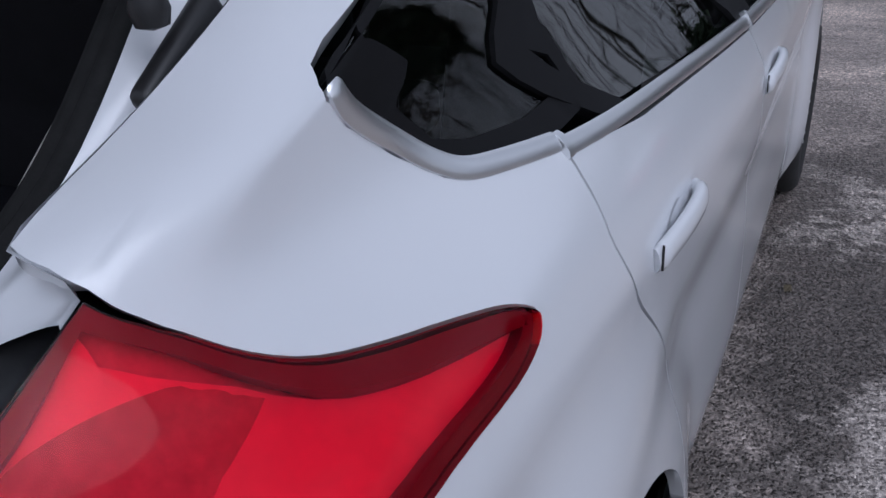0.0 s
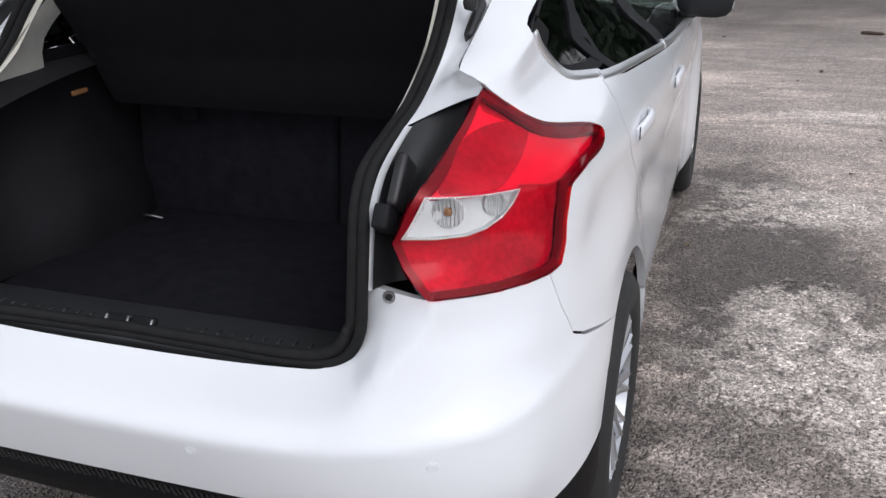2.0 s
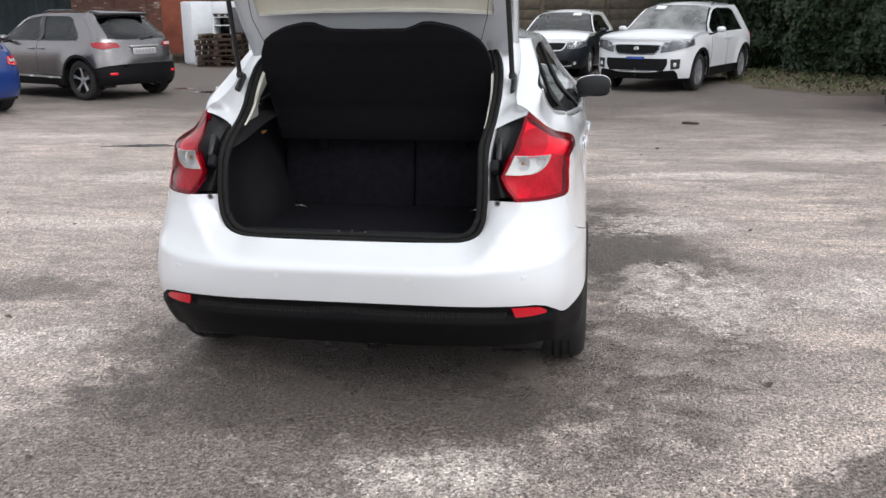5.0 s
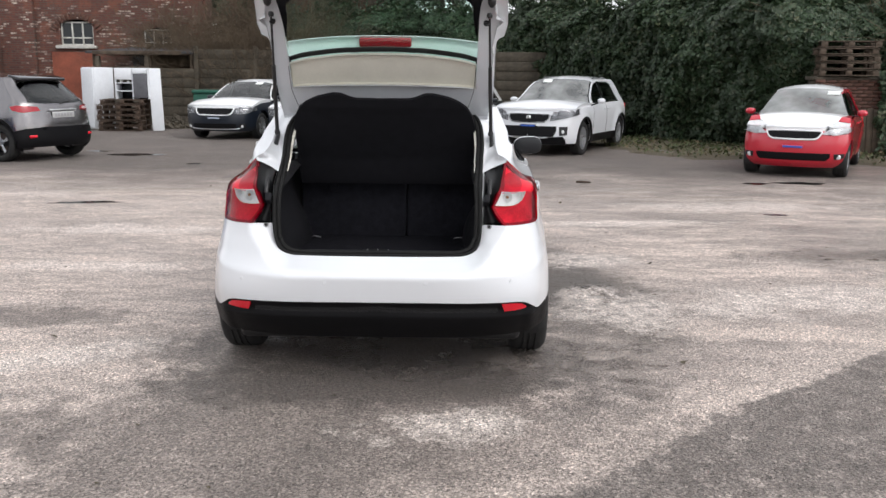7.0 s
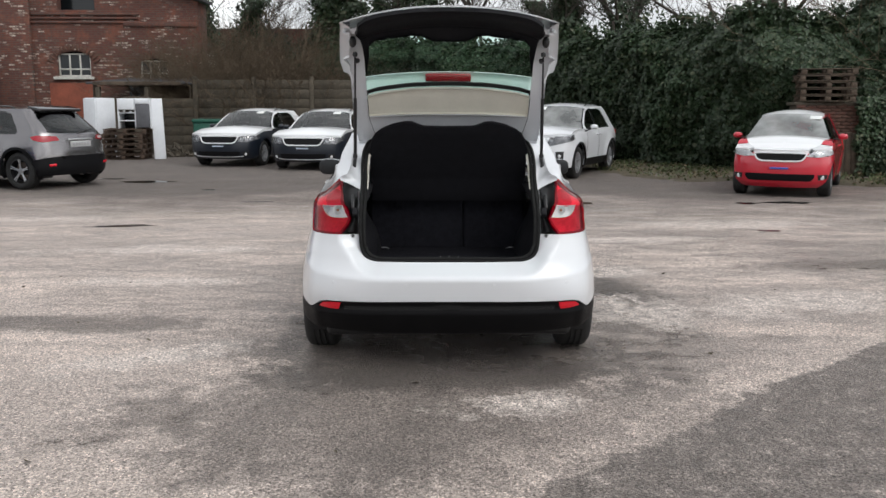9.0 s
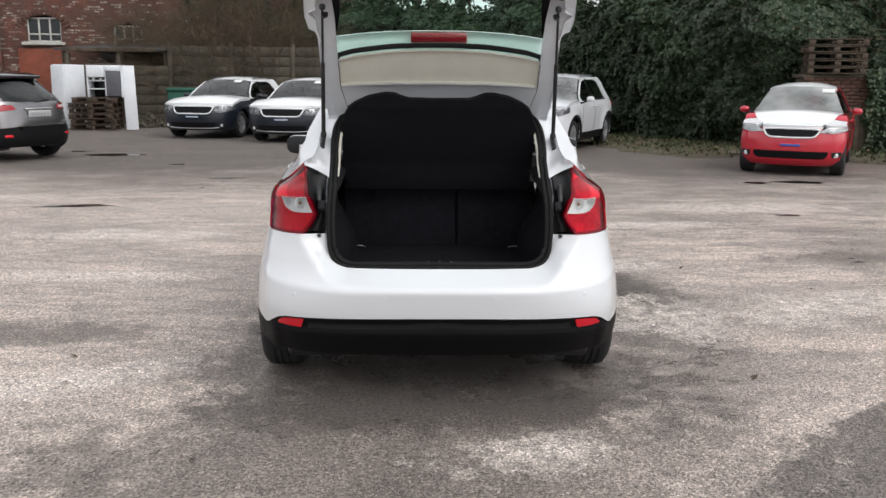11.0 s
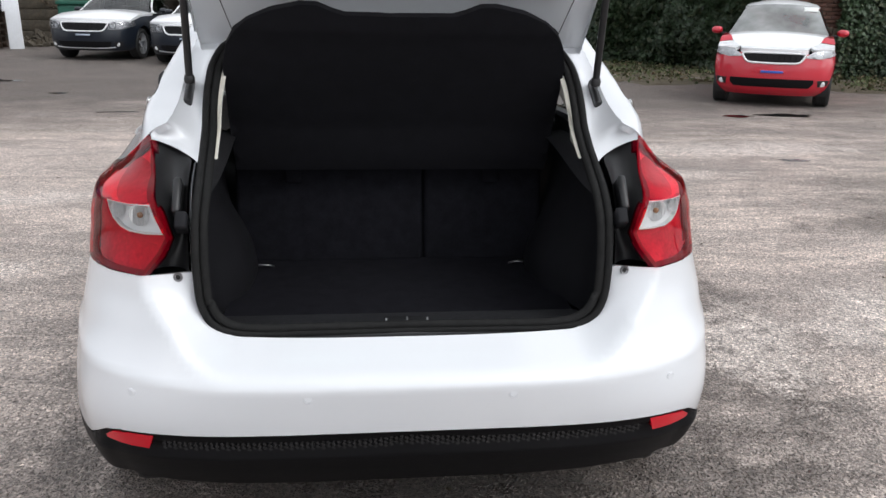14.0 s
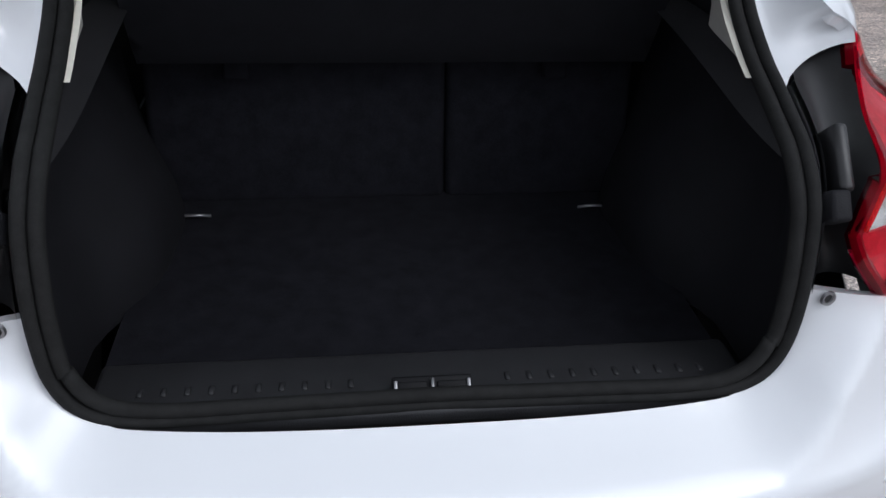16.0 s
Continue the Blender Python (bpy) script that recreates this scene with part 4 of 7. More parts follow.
for y0, y1 in ((0.925, 0.995), (1.565, 1.695)):
    fr = window("f", [y0, (y0 + y1) / 2, y1], lambda y: 1.362, lambda y: belt(y) + 0.004)
    pair("door_pillar", skin([fr], FC, 0.04, 0.012, lift=-0.004), M["grille_black"], car)


def moulding(pts, wide, high, shell=FC):
    """A raised strip with a rounded back along (y, z) places on the side."""
    bm = bmesh.new()
    rows = []
    P = [Vector(shell(*shell.y(y, z))) for y, z in pts]
    for k, (y, z) in enumerate(pts):
        t = (P[min(k + 1, len(P) - 1)] - P[max(k - 1, 0)]).normalized()
        n = (Vector(shell(*shell.y(y + 0.01, z))) - P[k]).cross(Vector(shell(*shell.y(y, z + 0.01))) - P[k]).normalized()
        n = n if n.x > 0 else -n
        side = n.cross(t).normalized()
        w = wide(k / (len(P) - 1)) / 2
        rows.append([bm.verts.new(P[k] + side * a * w + n * (b * high - 0.001)) for a, b in ((-1, -1.2), (-1, 0.55), (-0.62, 0.95), (0, 1.0), (0.62, 0.95), (1, 0.55), (1, -1.2))])
    for a, b in zip(rows, rows[1:]):
        for k in range(6):
            bm.faces.new((a[k], a[k + 1], b[k + 1], b[k]))
    bm.faces.new(rows[0][::-1])
    bm.faces.new(rows[-1])
    bmesh.ops.recalc_face_normals(bm, faces=bm.faces)
    sharp(bm, 50)
    return bm


low_strip = spl([(0.552, 1.206), (0.556, 1.193), (0.568, 1.177), (0.605, 1.145), (0.640, 1.115), (0.670, 1.099), (0.72, 1.090), (0.80, 1.080)], 6)
pair("chrome_strip", moulding(low_strip, lambda s: 0.022 * sstep(-0.12, 0.06, s), 0.007), M["chrome"], car, "bright satin-metal window strip")
for ys in ((0.812, 1.0, 1.2, 1.4, 1.60), (1.61, 1.8, 2.0, 2.3, 2.7)):
    pair("chrome_strip", moulding(spl([(y, belt(y) - 0.001) for y in ys], 5), lambda s: 0.022, 0.006), M["chrome"], car, "bright satin-metal window strip")
for y in (0.806, 1.605):
    pair("strip_joint", moulding([(y - 0.006, belt(y) + 0.001), (y, belt(y) + 0.001), (y + 0.005, belt(y) + 0.001)], lambda s: 0.031, 0.009), M["chrome"], car)

# door handles and mirrors
for y0, z0 in ((0.885, 0.922), (1.66, 0.892)):
    for sgn in (1, -1):
        base = FC.w(y0 + 0.09, z0) * sgn
        hd = new("door_handle")
        hd.parent = car
        cup = [FC.y(y0 + 0.10 + 0.055 * math.cos(a), z0 - 0.002 + 0.028 * math.sin(a)) for a in (k * math.pi / 10 for k in range(20))]
        bmc = skin([cup], FC, 0.015, 0.0, lift=0.0015)
        part("recess", mirrored(bmc) if sgn < 0 else bmc, M["white"], hd)
        pts = [(FC.w(y0, z0) * sgn, y0, z0), ((FC.w(y0 + 0.02, z0) + 0.006) * sgn, y0 + 0.018, z0 + 0.002), ((FC.w(y0 + 0.09, z0) + 0.012) * sgn, y0 + 0.09, z0 + 0.005), ((FC.w(y0 + 0.16, z0) + 0.012) * sgn, y0 + 0.158, z0 + 0.007), (FC.w(y0 + 0.18, z0) * sgn, y0 + 0.182, z0 + 0.007)]
        bm = tube(spl(pts, 4), [0.009] * 3 + [0.0105] * 11 + [0.009] * 3, 10)
        for v in bm.verts:
            zc = z0 + 0.004
            v.co.z = zc + (v.co.z - zc) * 1.75
        part("grip", bm, M["white"], hd)
        for yy in (y0 - 0.002, y0 + 0.184):
            part("gap_line", box((0.003, 0.0025, 0.032), (base + 0.004 * sgn, yy, z0 + 0.003), 0.001), M["trim"], hd)
for sgn in (1, -1):
    mr = new("door_mirror")
    mr.parent = car
    bm = bmesh.new()
    bmesh.ops.create_uvsphere(bm, u_segments=24, v_segments=14, radius=1.0)
    for v in bm.verts:
        x, y, z = v.co
        s = lambda a, n: math.copysign(abs(a) ** n, a)
        v.co = Vector((0.952 + 0.108 * s(x, 0.75), 2.425 + (0.090 * y if y > 0 else 0.030 * s(y, 0.5)), 1.062 + (0.066 + 0.008 * x) * s(z, 0.75)))
        v.co.x *= sgn
    if sgn < 0:
        bmesh.ops.reverse_faces(bm, faces=bm.faces)
    part("mirror_shell", bm, M["white"], mr)
    bm = bmesh.new()
    bmesh.ops.create_uvsphere(bm, u_segments=24, v_segments=8, radius=1.0)
    for v in bm.verts:
        x, y, z = v.co
        s = lambda a, n: math.copysign(abs(a) ** n, a)
        v.co = Vector((0.952 + 0.1065 * s(x, 0.72), 2.394 + 0.012 * y, 1.062 + (0.0645 + 0.008 * x) * s(z, 0.72)))
        v.co.x *= sgn
    if sgn < 0:
        bmesh.ops.reverse_faces(bm, faces=bm.faces)
    part("mirror_back", bm, M["mirror_dark"], mr, "dark mirror glass")
    part("mirror_foot", box((0.10, 0.05, 0.03), (0.872 * sgn, 2.45, 1.005), 0.008), M["trim"], mr)

# wheels and arch liners
for cy, cz in WHEELS:
    for sgn in (1, -1):
        make_wheel(car, (0.818 * sgn, cy, cz), sgn, 0.317)
        bm = bmesh.new()
        rows = []
        for x in (0.55, 0.60, 0.86):
            rows.append([bm.verts.new((x * sgn, cy + (ARCH + 0.004) * math.cos(a), cz + (ARCH + 0.004) * math.sin(a))) for a in (radians(-20 + 220 * k / 24) for k in range(25))])
        for a, b in zip(rows, rows[1:]):
            for k in range(24):
                bm.faces.new((a[k], a[k + 1], b[k + 1], b[k]))
        bm.faces.new(rows[0])
        part("arch_liner", bm, M["trim"], car)
part("underbody", box((1.50, 3.9, 0.10), (0, 2.12, 0.24), 0.03), M["trim"], car)
part("silencer", box((0.5, 0.22, 0.13), (0.25, 0.42, 0.27), 0.05, 3), M["steel"], car)

# ---- boot opening: channel, lamp backs, seal ----
rim = spl([(0.0, 0.060, 0.671), (0.22, 0.056, 0.671), (0.40, 0.052, 0.673), (0.478, 0.055, 0.691), (0.514, 0.058, 0.742), (0.524, 0.062, 0.83), (0.525, 0.080, 0.93), (0.523, 0.100, 0.98), (0.521, 0.140, 1.023), (0.523, 0.19, 1.046), (0.528, 0.26, 1.071), (0.533, 0.335, 1.098), (0.537, 0.42, 1.145), (0.541, 0.47, 1.187), (0.541, 0.53, 1.245), (0.532, 0.60, 1.305), (0.50, 0.69, 1.355), (0.43, 0.79, 1.378), (0.30, 0.84, 1.388), (0.0, 0.86, 1.395)], 5)
full_rim = [(-x, y, z) for x, y, z in rim[::-1]][:-1] + rim
bm = bmesh.new()
add_tube(bm, full_rim, 0.0105, 8, False)
add_tube(bm, [(x * 0.962, y + 0.004, z + (0.014 if z < 0.75 else -0.004)) for x, y, z in full_rim], 0.0115, 8, False)
bmesh.ops.recalc_face_normals(bm, faces=bm.faces)
part("boot_seal", bm, M["rubber"], car, "black rubber boot seal")


def ruled(curve_a, curve_b, rows, dip):
    """A strip between two lines with a hollow of that depth."""
    bm = bmesh.new()
    grid = []
    for j in range(rows + 1):
        s = j / rows
        row = []
        for a, b in zip(curve_a, curve_b):
            p = Vector(a).lerp(Vector(b), s)
            p.y += dip * math.sin(math.pi * min(1, s * 1.0)) ** 0.7
            row.append(bm.verts.new(p))
        grid.append(row)
    for a, b in zip(grid, grid[1:]):
        for k in range(len(a) - 1):
            bm.faces.new((a[k], a[k + 1], b[k + 1], b[k]))
    return bm


def even(pts, n):
    pts = [Vector(p) for p in pts]
    acc = [0.0]
    for a, b in zip(pts, pts[1:]):
        acc.append(acc[-1] + (b - a).length)
    out = []
    for k in range(n):
        t = acc[-1] * k / (n - 1)
        j = max(i for i in range(len(acc) - 1) if acc[i] <= t + 1e-9)
        s = (t - acc[j]) / max(1e-9, acc[j + 1] - acc[j])
        out.append(pts[j].lerp(pts[j + 1], min(1, s)))
    return out


def rim_between(z0, z1):
    return [p for p in rim if z0 - 1e-6 <= p[2] <= z1 + 1e-6]


# white channel along the C-pillar, above the lamp
outer = [Vector(FC(*p)) for p in X((0.662, 1.127)) + spl(gate_line, 4)]
inner = [Vector(p) for p in spl([(0.538, 0.26, 1.074), (0.543, 0.335, 1.101), (0.547, 0.42, 1.148), (0.551, 0.47, 1.190), (0.551, 0.53, 1.248), (0.542, 0.60, 1.309), (0.51, 0.69, 1.360), (0.44, 0.79, 1.384)], 5)]
bm = ruled(even(outer, 34), even(inner, 34), 8, 0.035)
pair("pillar_channel", bm, M["white"], car, "white painted channel beside the opening")
# black lamp back between the opening and the lamp
outer2 = [Vector(FC(*p)) + Vector((0, 0.008, 0)) for p in X((0.649, 0.836), (0.605, 0.885), (0.583, 0.925), (0.600, 0.965), (0.626, 1.03), (0.650, 1.095), (0.661, 1.124))]
inner2 = [Vector((0.542, 0.066, 0.833)), Vector((0.543, 0.074, 0.88)), Vector((0.544, 0.084, 0.93)), Vector((0.545, 0.100, 0.975)), Vector((0.547, 0.140, 1.022)), Vector((0.550, 0.195, 1.052)), Vector((0.553, 0.262, 1.078))]
flange_in = [p + Vector((-0.012, -0.008, 0.0)) for p in inner2]
pair("seal_flange", ruled(even(spl(flange_in, 4), 20), even(spl([p + Vector((0.001, 0.03, -0.012)) for p in inner2], 4), 20), 2, 0.0), M["white"], car, "white painted flange along the seal")
pair("lamp_back", ruled(even(spl(outer2, 4), 20), even(spl(inner2, 4), 20), 10, 0.06), M["trim"], car, "black plastic housing behind the lamp")
for sgn in (1, -1):
    part("lamp_screw_post", box((0.022, 0.07, 0.10), (0.572 * sgn, 0.150, 1.0), 0.008, rot=Matrix.Rotation(radians(-40), 4, "X")), M["trim"], car)
    part("lamp_bracket", box((0.03, 0.05, 0.045), (0.558 * sgn, 0.098, 0.955), 0.006, rot=Matrix.Rotation(radians(-35), 4, "X")), M["interior"], car)
    part("strut_foot", box((0.022, 0.036, 0.115), (0.593 * sgn, 0.53, 1.226), 0.009, 3, rot=Matrix.Rotation(radians(-58), 4, "X")), M["trim"], car)
    foot, top = Vector((0.588 * sgn, 0.512, 1.265)), Vector((0.562 * sgn, 0.305, 1.880))
    st = part("gas_strut", tube([foot, foot.lerp(top, 0.58)], 0.0105, 10), M["trim"], car, "black gas strut")
    part("strut_rod", tube([foot.lerp(top, 0.57), top], 0.006, 8), M["trim"], st)
    part("strut_ball", lathe([(0, 0.016), (0.013, 0.012), (0.016, 0), (0.013, -0.012), (0, -0.016)], 12, Matrix.Translation(foot)), M["trim"], st)
    part("strut_ball", lathe([(0, 0.016), (0.013, 0.012), (0.016, 0), (0.013, -0.012), (0, -0.016)], 12, Matrix.Translation(top)), M["trim"], st)

# ---- boot and cabin ----
sill_in = [Vector((x, y + 0.004, z - 0.002)) for x, y, z in rim_between(0.0, 0.84)]
bm = bmesh.new()
add_box(bm, (0.98, 0.13, 0.05), (0, 0.125, 0.649), 0.012, 3)
add_box(bm, (0.90, 0.05, 0.03), (0, 0.072, 0.656), 0.008, 2)
sharp(bm, 50)
sill_trim = part("boot_sill", bm, M["sill"], car, "black plastic loading sill")
for k in range(26):
    x = -0.42 + k * 0.84 / 25
    if abs(x) > 0.09:
        part("sill_rib", box((0.009, 0.020, 0.005), (x, 0.112, 0.6745), 0.002, 1), M["sill"], sill_trim)
LT = Matrix.Translation((0, 0.082, 0.681)) @ Matrix.Rotation(radians(42), 4, "X")


def on_latch(bm):
    bmesh.ops.transform(bm, matrix=LT, verts=bm.verts)
    return bm


latch = part("latch_plate", on_latch(box((0.118, 0.040, 0.010), (0, 0, 0), 0.004)), M["grille_black"], sill_trim, "dark latch recess")
for x in (-0.029, 0.029):
    part("latch_slot", on_latch(box((0.044, 0.022, 0.004), (x, 0, 0.0055), 0.002)), M["grille_black"], latch)
    part("latch_cheek", on_latch(box((0.006, 0.026, 0.010), (x * 1.85, 0, 0.006), 0.002)), M["steel"], latch)
part("latch_bar", on_latch(tube([(0, -0.014, 0.004), (0, -0.012, 0.012), (0, 0.012, 0.012), (0, 0.014, 0.004)], 0.003, 8)), M["steel"], latch)
bm = bmesh.new()
gx, gy = 18, 14
vs = [[bm.verts.new((-0.50 + i / gx, 0.18 + 0.66 * j / gy, 0.632 + 0.004 * noise.noise((i * 0.9, j * 0.9, 3)))) for i in range(gx + 1)] for j in range(gy + 1)]
for j in range(gy):
    for i in range(gx):
        bm.faces.new((vs[j][i], vs[j][i + 1], vs[j + 1][i + 1], vs[j + 1][i]))
part("boot_floor", bm, M["carpet"], car, "black carpeted boot floor")
# side trims with wheel-house bulges
for sgn in (1, -1):
    bm = bmesh.new()
    rows = []
    for j in range(15):
        z = 0.62 + 0.50 * j / 14
        row = []
        for i in range(19):
            y = 0.07 + 0.83 * i / 18
            x = 0.535 + 0.05 * sstep(0.62, 1.0, z) * sstep(0.07, 0.3, y)
            x -= 0.075 * sstep(0.34, 0.10, math.hypot(y - 0.62, (z - 0.62) * 0.9)) + 0.02 * sstep(0.3, 0.7, y)
            edge = float(np.interp(z, [0.83, 0.93, 0.98, 1.023, 1.05, 1.076, 1.099, 1.138], [0.066, 0.084, 0.102, 0.138, 0.193, 0.272, 0.362, 0.452]))
            x = min(x, 0.522 + 0.10 * sstep(0.06, 0.2, y - edge))
            row.append(bm.verts.new((x * sgn, max(y, edge), z)))
        rows.append(row)
    for a, b in zip(rows, rows[1:]):
        for i in range(18):
            bm.faces.new((a[i], a[i + 1], b[i + 1], b[i]) if sgn < 0 else (b[i], b[i + 1], a[i + 1], a[i]))
    part("boot_side_trim", bm, M["interior"], car)
    # moulded ledge that carries the shelf and sweeps down to the seal
    low = even(spl([(0.511, 0.138, 1.001), (0.502, 0.18, 1.003), (0.490, 0.28, 1.020), (0.484, 0.42, 1.046), (0.486, 0.58, 1.064), (0.492, 0.74, 1.072)], 5), 18)
    top = even(spl([(0.514, 0.150, 1.026), (0.513, 0.22, 1.060), (0.512, 0.31, 1.082), (0.530, 0.45, 1.092), (0.546, 0.58, 1.094), (0.548, 0.74, 1.090)], 5), 18)
    bm = ruled(low, top, 4, 0.008)
    if sgn < 0:
        bm = mirrored(bm)
    part("shelf_support", bm, M["sill"], car, "moulded black plastic shelf ledge")
    # light pillar trim inside, with the window's opening left free
    outer3 = spl([(0.503, 0.345, 1.085), (0.502, 0.49, 1.195), (0.488, 0.66, 1.31), (0.42, 0.80, 1.37)], 5)
    inner3 = spl([(0.530, 0.55, 1.085), (0.527, 0.56, 1.15), (0.508, 0.63, 1.22), (0.49, 0.75, 1.30), (0.46, 0.90, 1.37)], 5)
    bm = ruled(even(outer3, 14), even(inner3, 14), 4, 0.0)
    if sgn < 0:
        bm = mirrored(bm)
    part("pillar_trim", bm, M["grey_cloth"], car, "pale cloth pillar trim")
    ea = even([Vector(((x - 0.030) * sgn, y + 0.006, z - 0.004)) for x, y, z in rim_between(1.08, 1.29)], 12)
    eb = [p + Vector((-0.012 * sgn * (0.6 + 0.6 * k / 11), 0.006, -0.002)) for k, p in enumerate(ea)]
    part("pillar_edge", ruled(ea, eb, 1, 0.0), M["beige"], car, "pale edge of the pillar trim")
    if sgn < 0:
        part("boot_lamp", box((0.010, 0.060, 0.014), (-0.560, 0.69, 0.995), 0.004), M["amber"], car, "small amber boot lamp")
    part("lashing_eye", tube(spl([(0.455 * sgn, 0.735, 0.636), (0.437 * sgn, 0.722, 0.645), (0.41 * sgn, 0.722, 0.645), (0.392 * sgn, 0.735, 0.636)], 4), 0.0035, 6), M["steel"], car, "bright metal lashing eye")
# seat backs, split in two
part("seat_backing", box((1.04, 0.02, 0.46), (0, 0.955, 0.86), 0.005, rot=Matrix.Rotation(radians(-10), 4, "X")), M["interior"], car)
for x0, x1 in ((-0.52, 0.108), (0.1105, 0.52)):
    w = x1 - x0
    bm = bmesh.new()
    add_box(bm, (w, 0.09, 0.50), ((x0 + x1) / 2, 0.90, 0.86), 0.02, 3, rot=Matrix.Rotation(radians(-10), 4, "X"))
    sharp(bm, 50)
    sb = part("seat_back", bm, M["carpet"], car, "black folding rear seat back")
    part("seat_hinge_cover", box((0.05, 0.02, 0.07), ((x0 + x1) / 2 + (0.02 if x0 > 0 else -0.12), 0.838, 0.93), 0.006, rot=Matrix.Rotation(radians(-10), 4, "X")), M["carpet"], sb)
# lifted parcel shelf
half_edge = [(0.50, 0.0), (0.505, 0.18), (0.500, 0.40), (0.482, 0.475), (0.455, 0.525), (0.42, 0.56), (0.35, 0.592), (0.27, 0.612), (0.225, 0.61), (0.185, 0.59), (0.15, 0.578), (0.0, 0.576)]
sh_poly = [(-x, b) for x, b in half_edge] + half_edge[::-1][1:]
_sd = Vector((0, -0.58, 0.815)).normalized()


def shelf_at(a, b):
    rib = 0.012 * math.exp(-((b - 0.21) / 0.012) ** 2) + 0.010 * math.exp(-((b - 0.53) / 0.02) ** 2) + 0.05 * sstep(0.2, 0.0, b)
    p = Vector((0, 0.78, 0.975)) + _sd * b
    return a, p.y + rib * -0.5, p.z - rib * 0.4


bm = skin([sh_poly[::-1]], shelf_at, 0.03, 0.02)
part("parcel_shelf", bm, M["fabric"], car, "black parcel shelf lifted by its cords")
for sgn in (1, -1):
    part("shelf_cord", tube([(0.45 * sgn, 0.50, 1.37), (0.49 * sgn, 0.44, 1.50), (0.50 * sgn, 0.42, 1.62)], 0.0015, 5), M["trim"], car)
# headlining, front and rear seats, dashboard
hl = [(0.0, 0.84), (0.3, 0.86), (0.44, 0.95), (0.53, 1.2), (0.53, 1.8), (0.4, 2.1), (0.0, 2.15)]
part("headlining", skin([hl], lambda a, b: (a, b, roof_z(a, b)[2] - 0.035), 0.08, 0.01, both=True), M["beige"], car)
for x in (-0.37, 0.37):
    bm = bmesh.new()
    add_box(bm, (0.48, 0.14, 0.62), (x, 1.98, 0.80), 0.05, 3, rot=Matrix.Rotation(radians(-18), 4, "X"))
    add_box(bm, (0.48, 0.5, 0.16), (x, 2.22, 0.52), 0.05, 3)
    sharp(bm, 60)
    fs = part("front_seat", bm, M["fabric"], car)
    part("headrest", box((0.26, 0.09, 0.17), (x, 1.84, 1.20), 0.035, 3), M["fabric"], fs)
bm = bmesh.new()
add_box(bm, (1.3, 0.5, 0.2), (0, 1.22, 0.56), 0.05, 3)
part("rear_seat_cushion", bm, M["fabric"], car)
for x in (-0.33, 0.33):
    part("rear_headrest", box((0.26, 0.08, 0.14), (x, 0.98, 1.16), 0.03, 3), M["fabric"], car)
part("dashboard", box((1.45, 0.45, 0.32), (0, 2.75, 0.82), 0.08, 3), M["interior"], car)
m = Matrix.Translation((0.37, 2.48, 0.92)) @ pose(0, 0, 0, 65, 0, 0)
bm = bmesh.new()
add_tube(bm, [m @ Vector((0.18 * math.cos(a), 0.18 * math.sin(a), 0)) for a in (2 * math.pi * k / 28 for k in range(29))], 0.016, 8, False)
add_tube(bm, [m @ Vector((-0.17, 0, 0)), m @ Vector((0.17, 0, 0))], 0.02, 8)
part("steering_wheel", bm, M["interior"], car)
for sgn in (1, -1):
    part("door_card", box((0.04, 1.6, 0.55), (0.80 * sgn, 1.7, 0.68), 0.02), M["interior"], car)

# ---- open tailgate: shaped closed, then swung up about its hinge ----
HINGE = Vector((0, 0.745, 1.425))
SWING = Matrix.Translation(HINGE) @ Matrix.Rotation(radians(-83), 4, "X") @ Matrix.Translation(-HINGE)
gate = new("tailgate")
gate.parent = car
gate["label"] = "raised white tailgate with its pale inner trim"


def gpart(name, bm, mt, label="", par=None):
    bmesh.ops.transform(bm, matrix=SWING, verts=bm.verts)
    return part(name, bm, mt, par or gate, label)


g_edge = X((0.600, 1.395), (0.604, 1.33), (0.605, 1.252), (0.606, 1.215), (0.610, 1.200), (0.648, 1.192), (0.662, 1.176), (0.664, 1.145), (0.657, 1.09), (0.648, 1.04), (0.640, 0.965), (0.635, 0.925), (0.632, 0.89), (0.615, 0.84), (0.57, 0.77), (0.50, 0.72), (0.42, 0.70))


def flat(p):
    """The tailgate is flatter across than the body beside it."""
    y0 = FC.tail(p.z)
    p.y = y0 + (p.y - y0) * (1 - 0.55 * sstep(0.80, 1.05, p.z)) if p.y > y0 + 0.005 else p.y
    return p


def tucked(p):
    p = flat(p)
    p.y = max(p.y, -0.046 + 0.095 * (abs(p.x) / 0.63) ** 2.2)
    return p


glass_out = X((0, 1.02), (0.2, 1.025), (0.40, 1.035), (0.53, 1.06), (0.552, 1.12), (0.545, 1.20), (0.525, 1.26), (0.45, 1.285), (0.25, 1.30), (0, 1.305))
ring = g_edge + X((0.2, 0.692), (0, 0.69)) + glass_out + X((0, 1.395), (0.3, 1.395))
gpart("outer_skin", skin([ring], FC, 0.03, 0.006, both=True, fix=tucked), M["white"])
glz = X((0, 1.325), (0.3, 1.318), (0.47, 1.298), (0.54, 1.262), (0.56, 1.20), (0.562, 1.12), (0.54, 1.045), (0.3, 1.01), (0, 1.0))
gpart("rear_glass", skin([glz[::-1]], FC, 0.05, 0.004, lift=-0.014, both=True, fix=flat), M["green_glass"], "green-tinted rear glass").visible_shadow = False
frame_out = [(0.585, 1.40), (0.594, 1.32), (0.597, 1.24), (0.600, 1.19), (0.612, 1.165), (0.608, 1.09), (0.596, 1.0), (0.590, 0.945), (0.586, 0.90)]
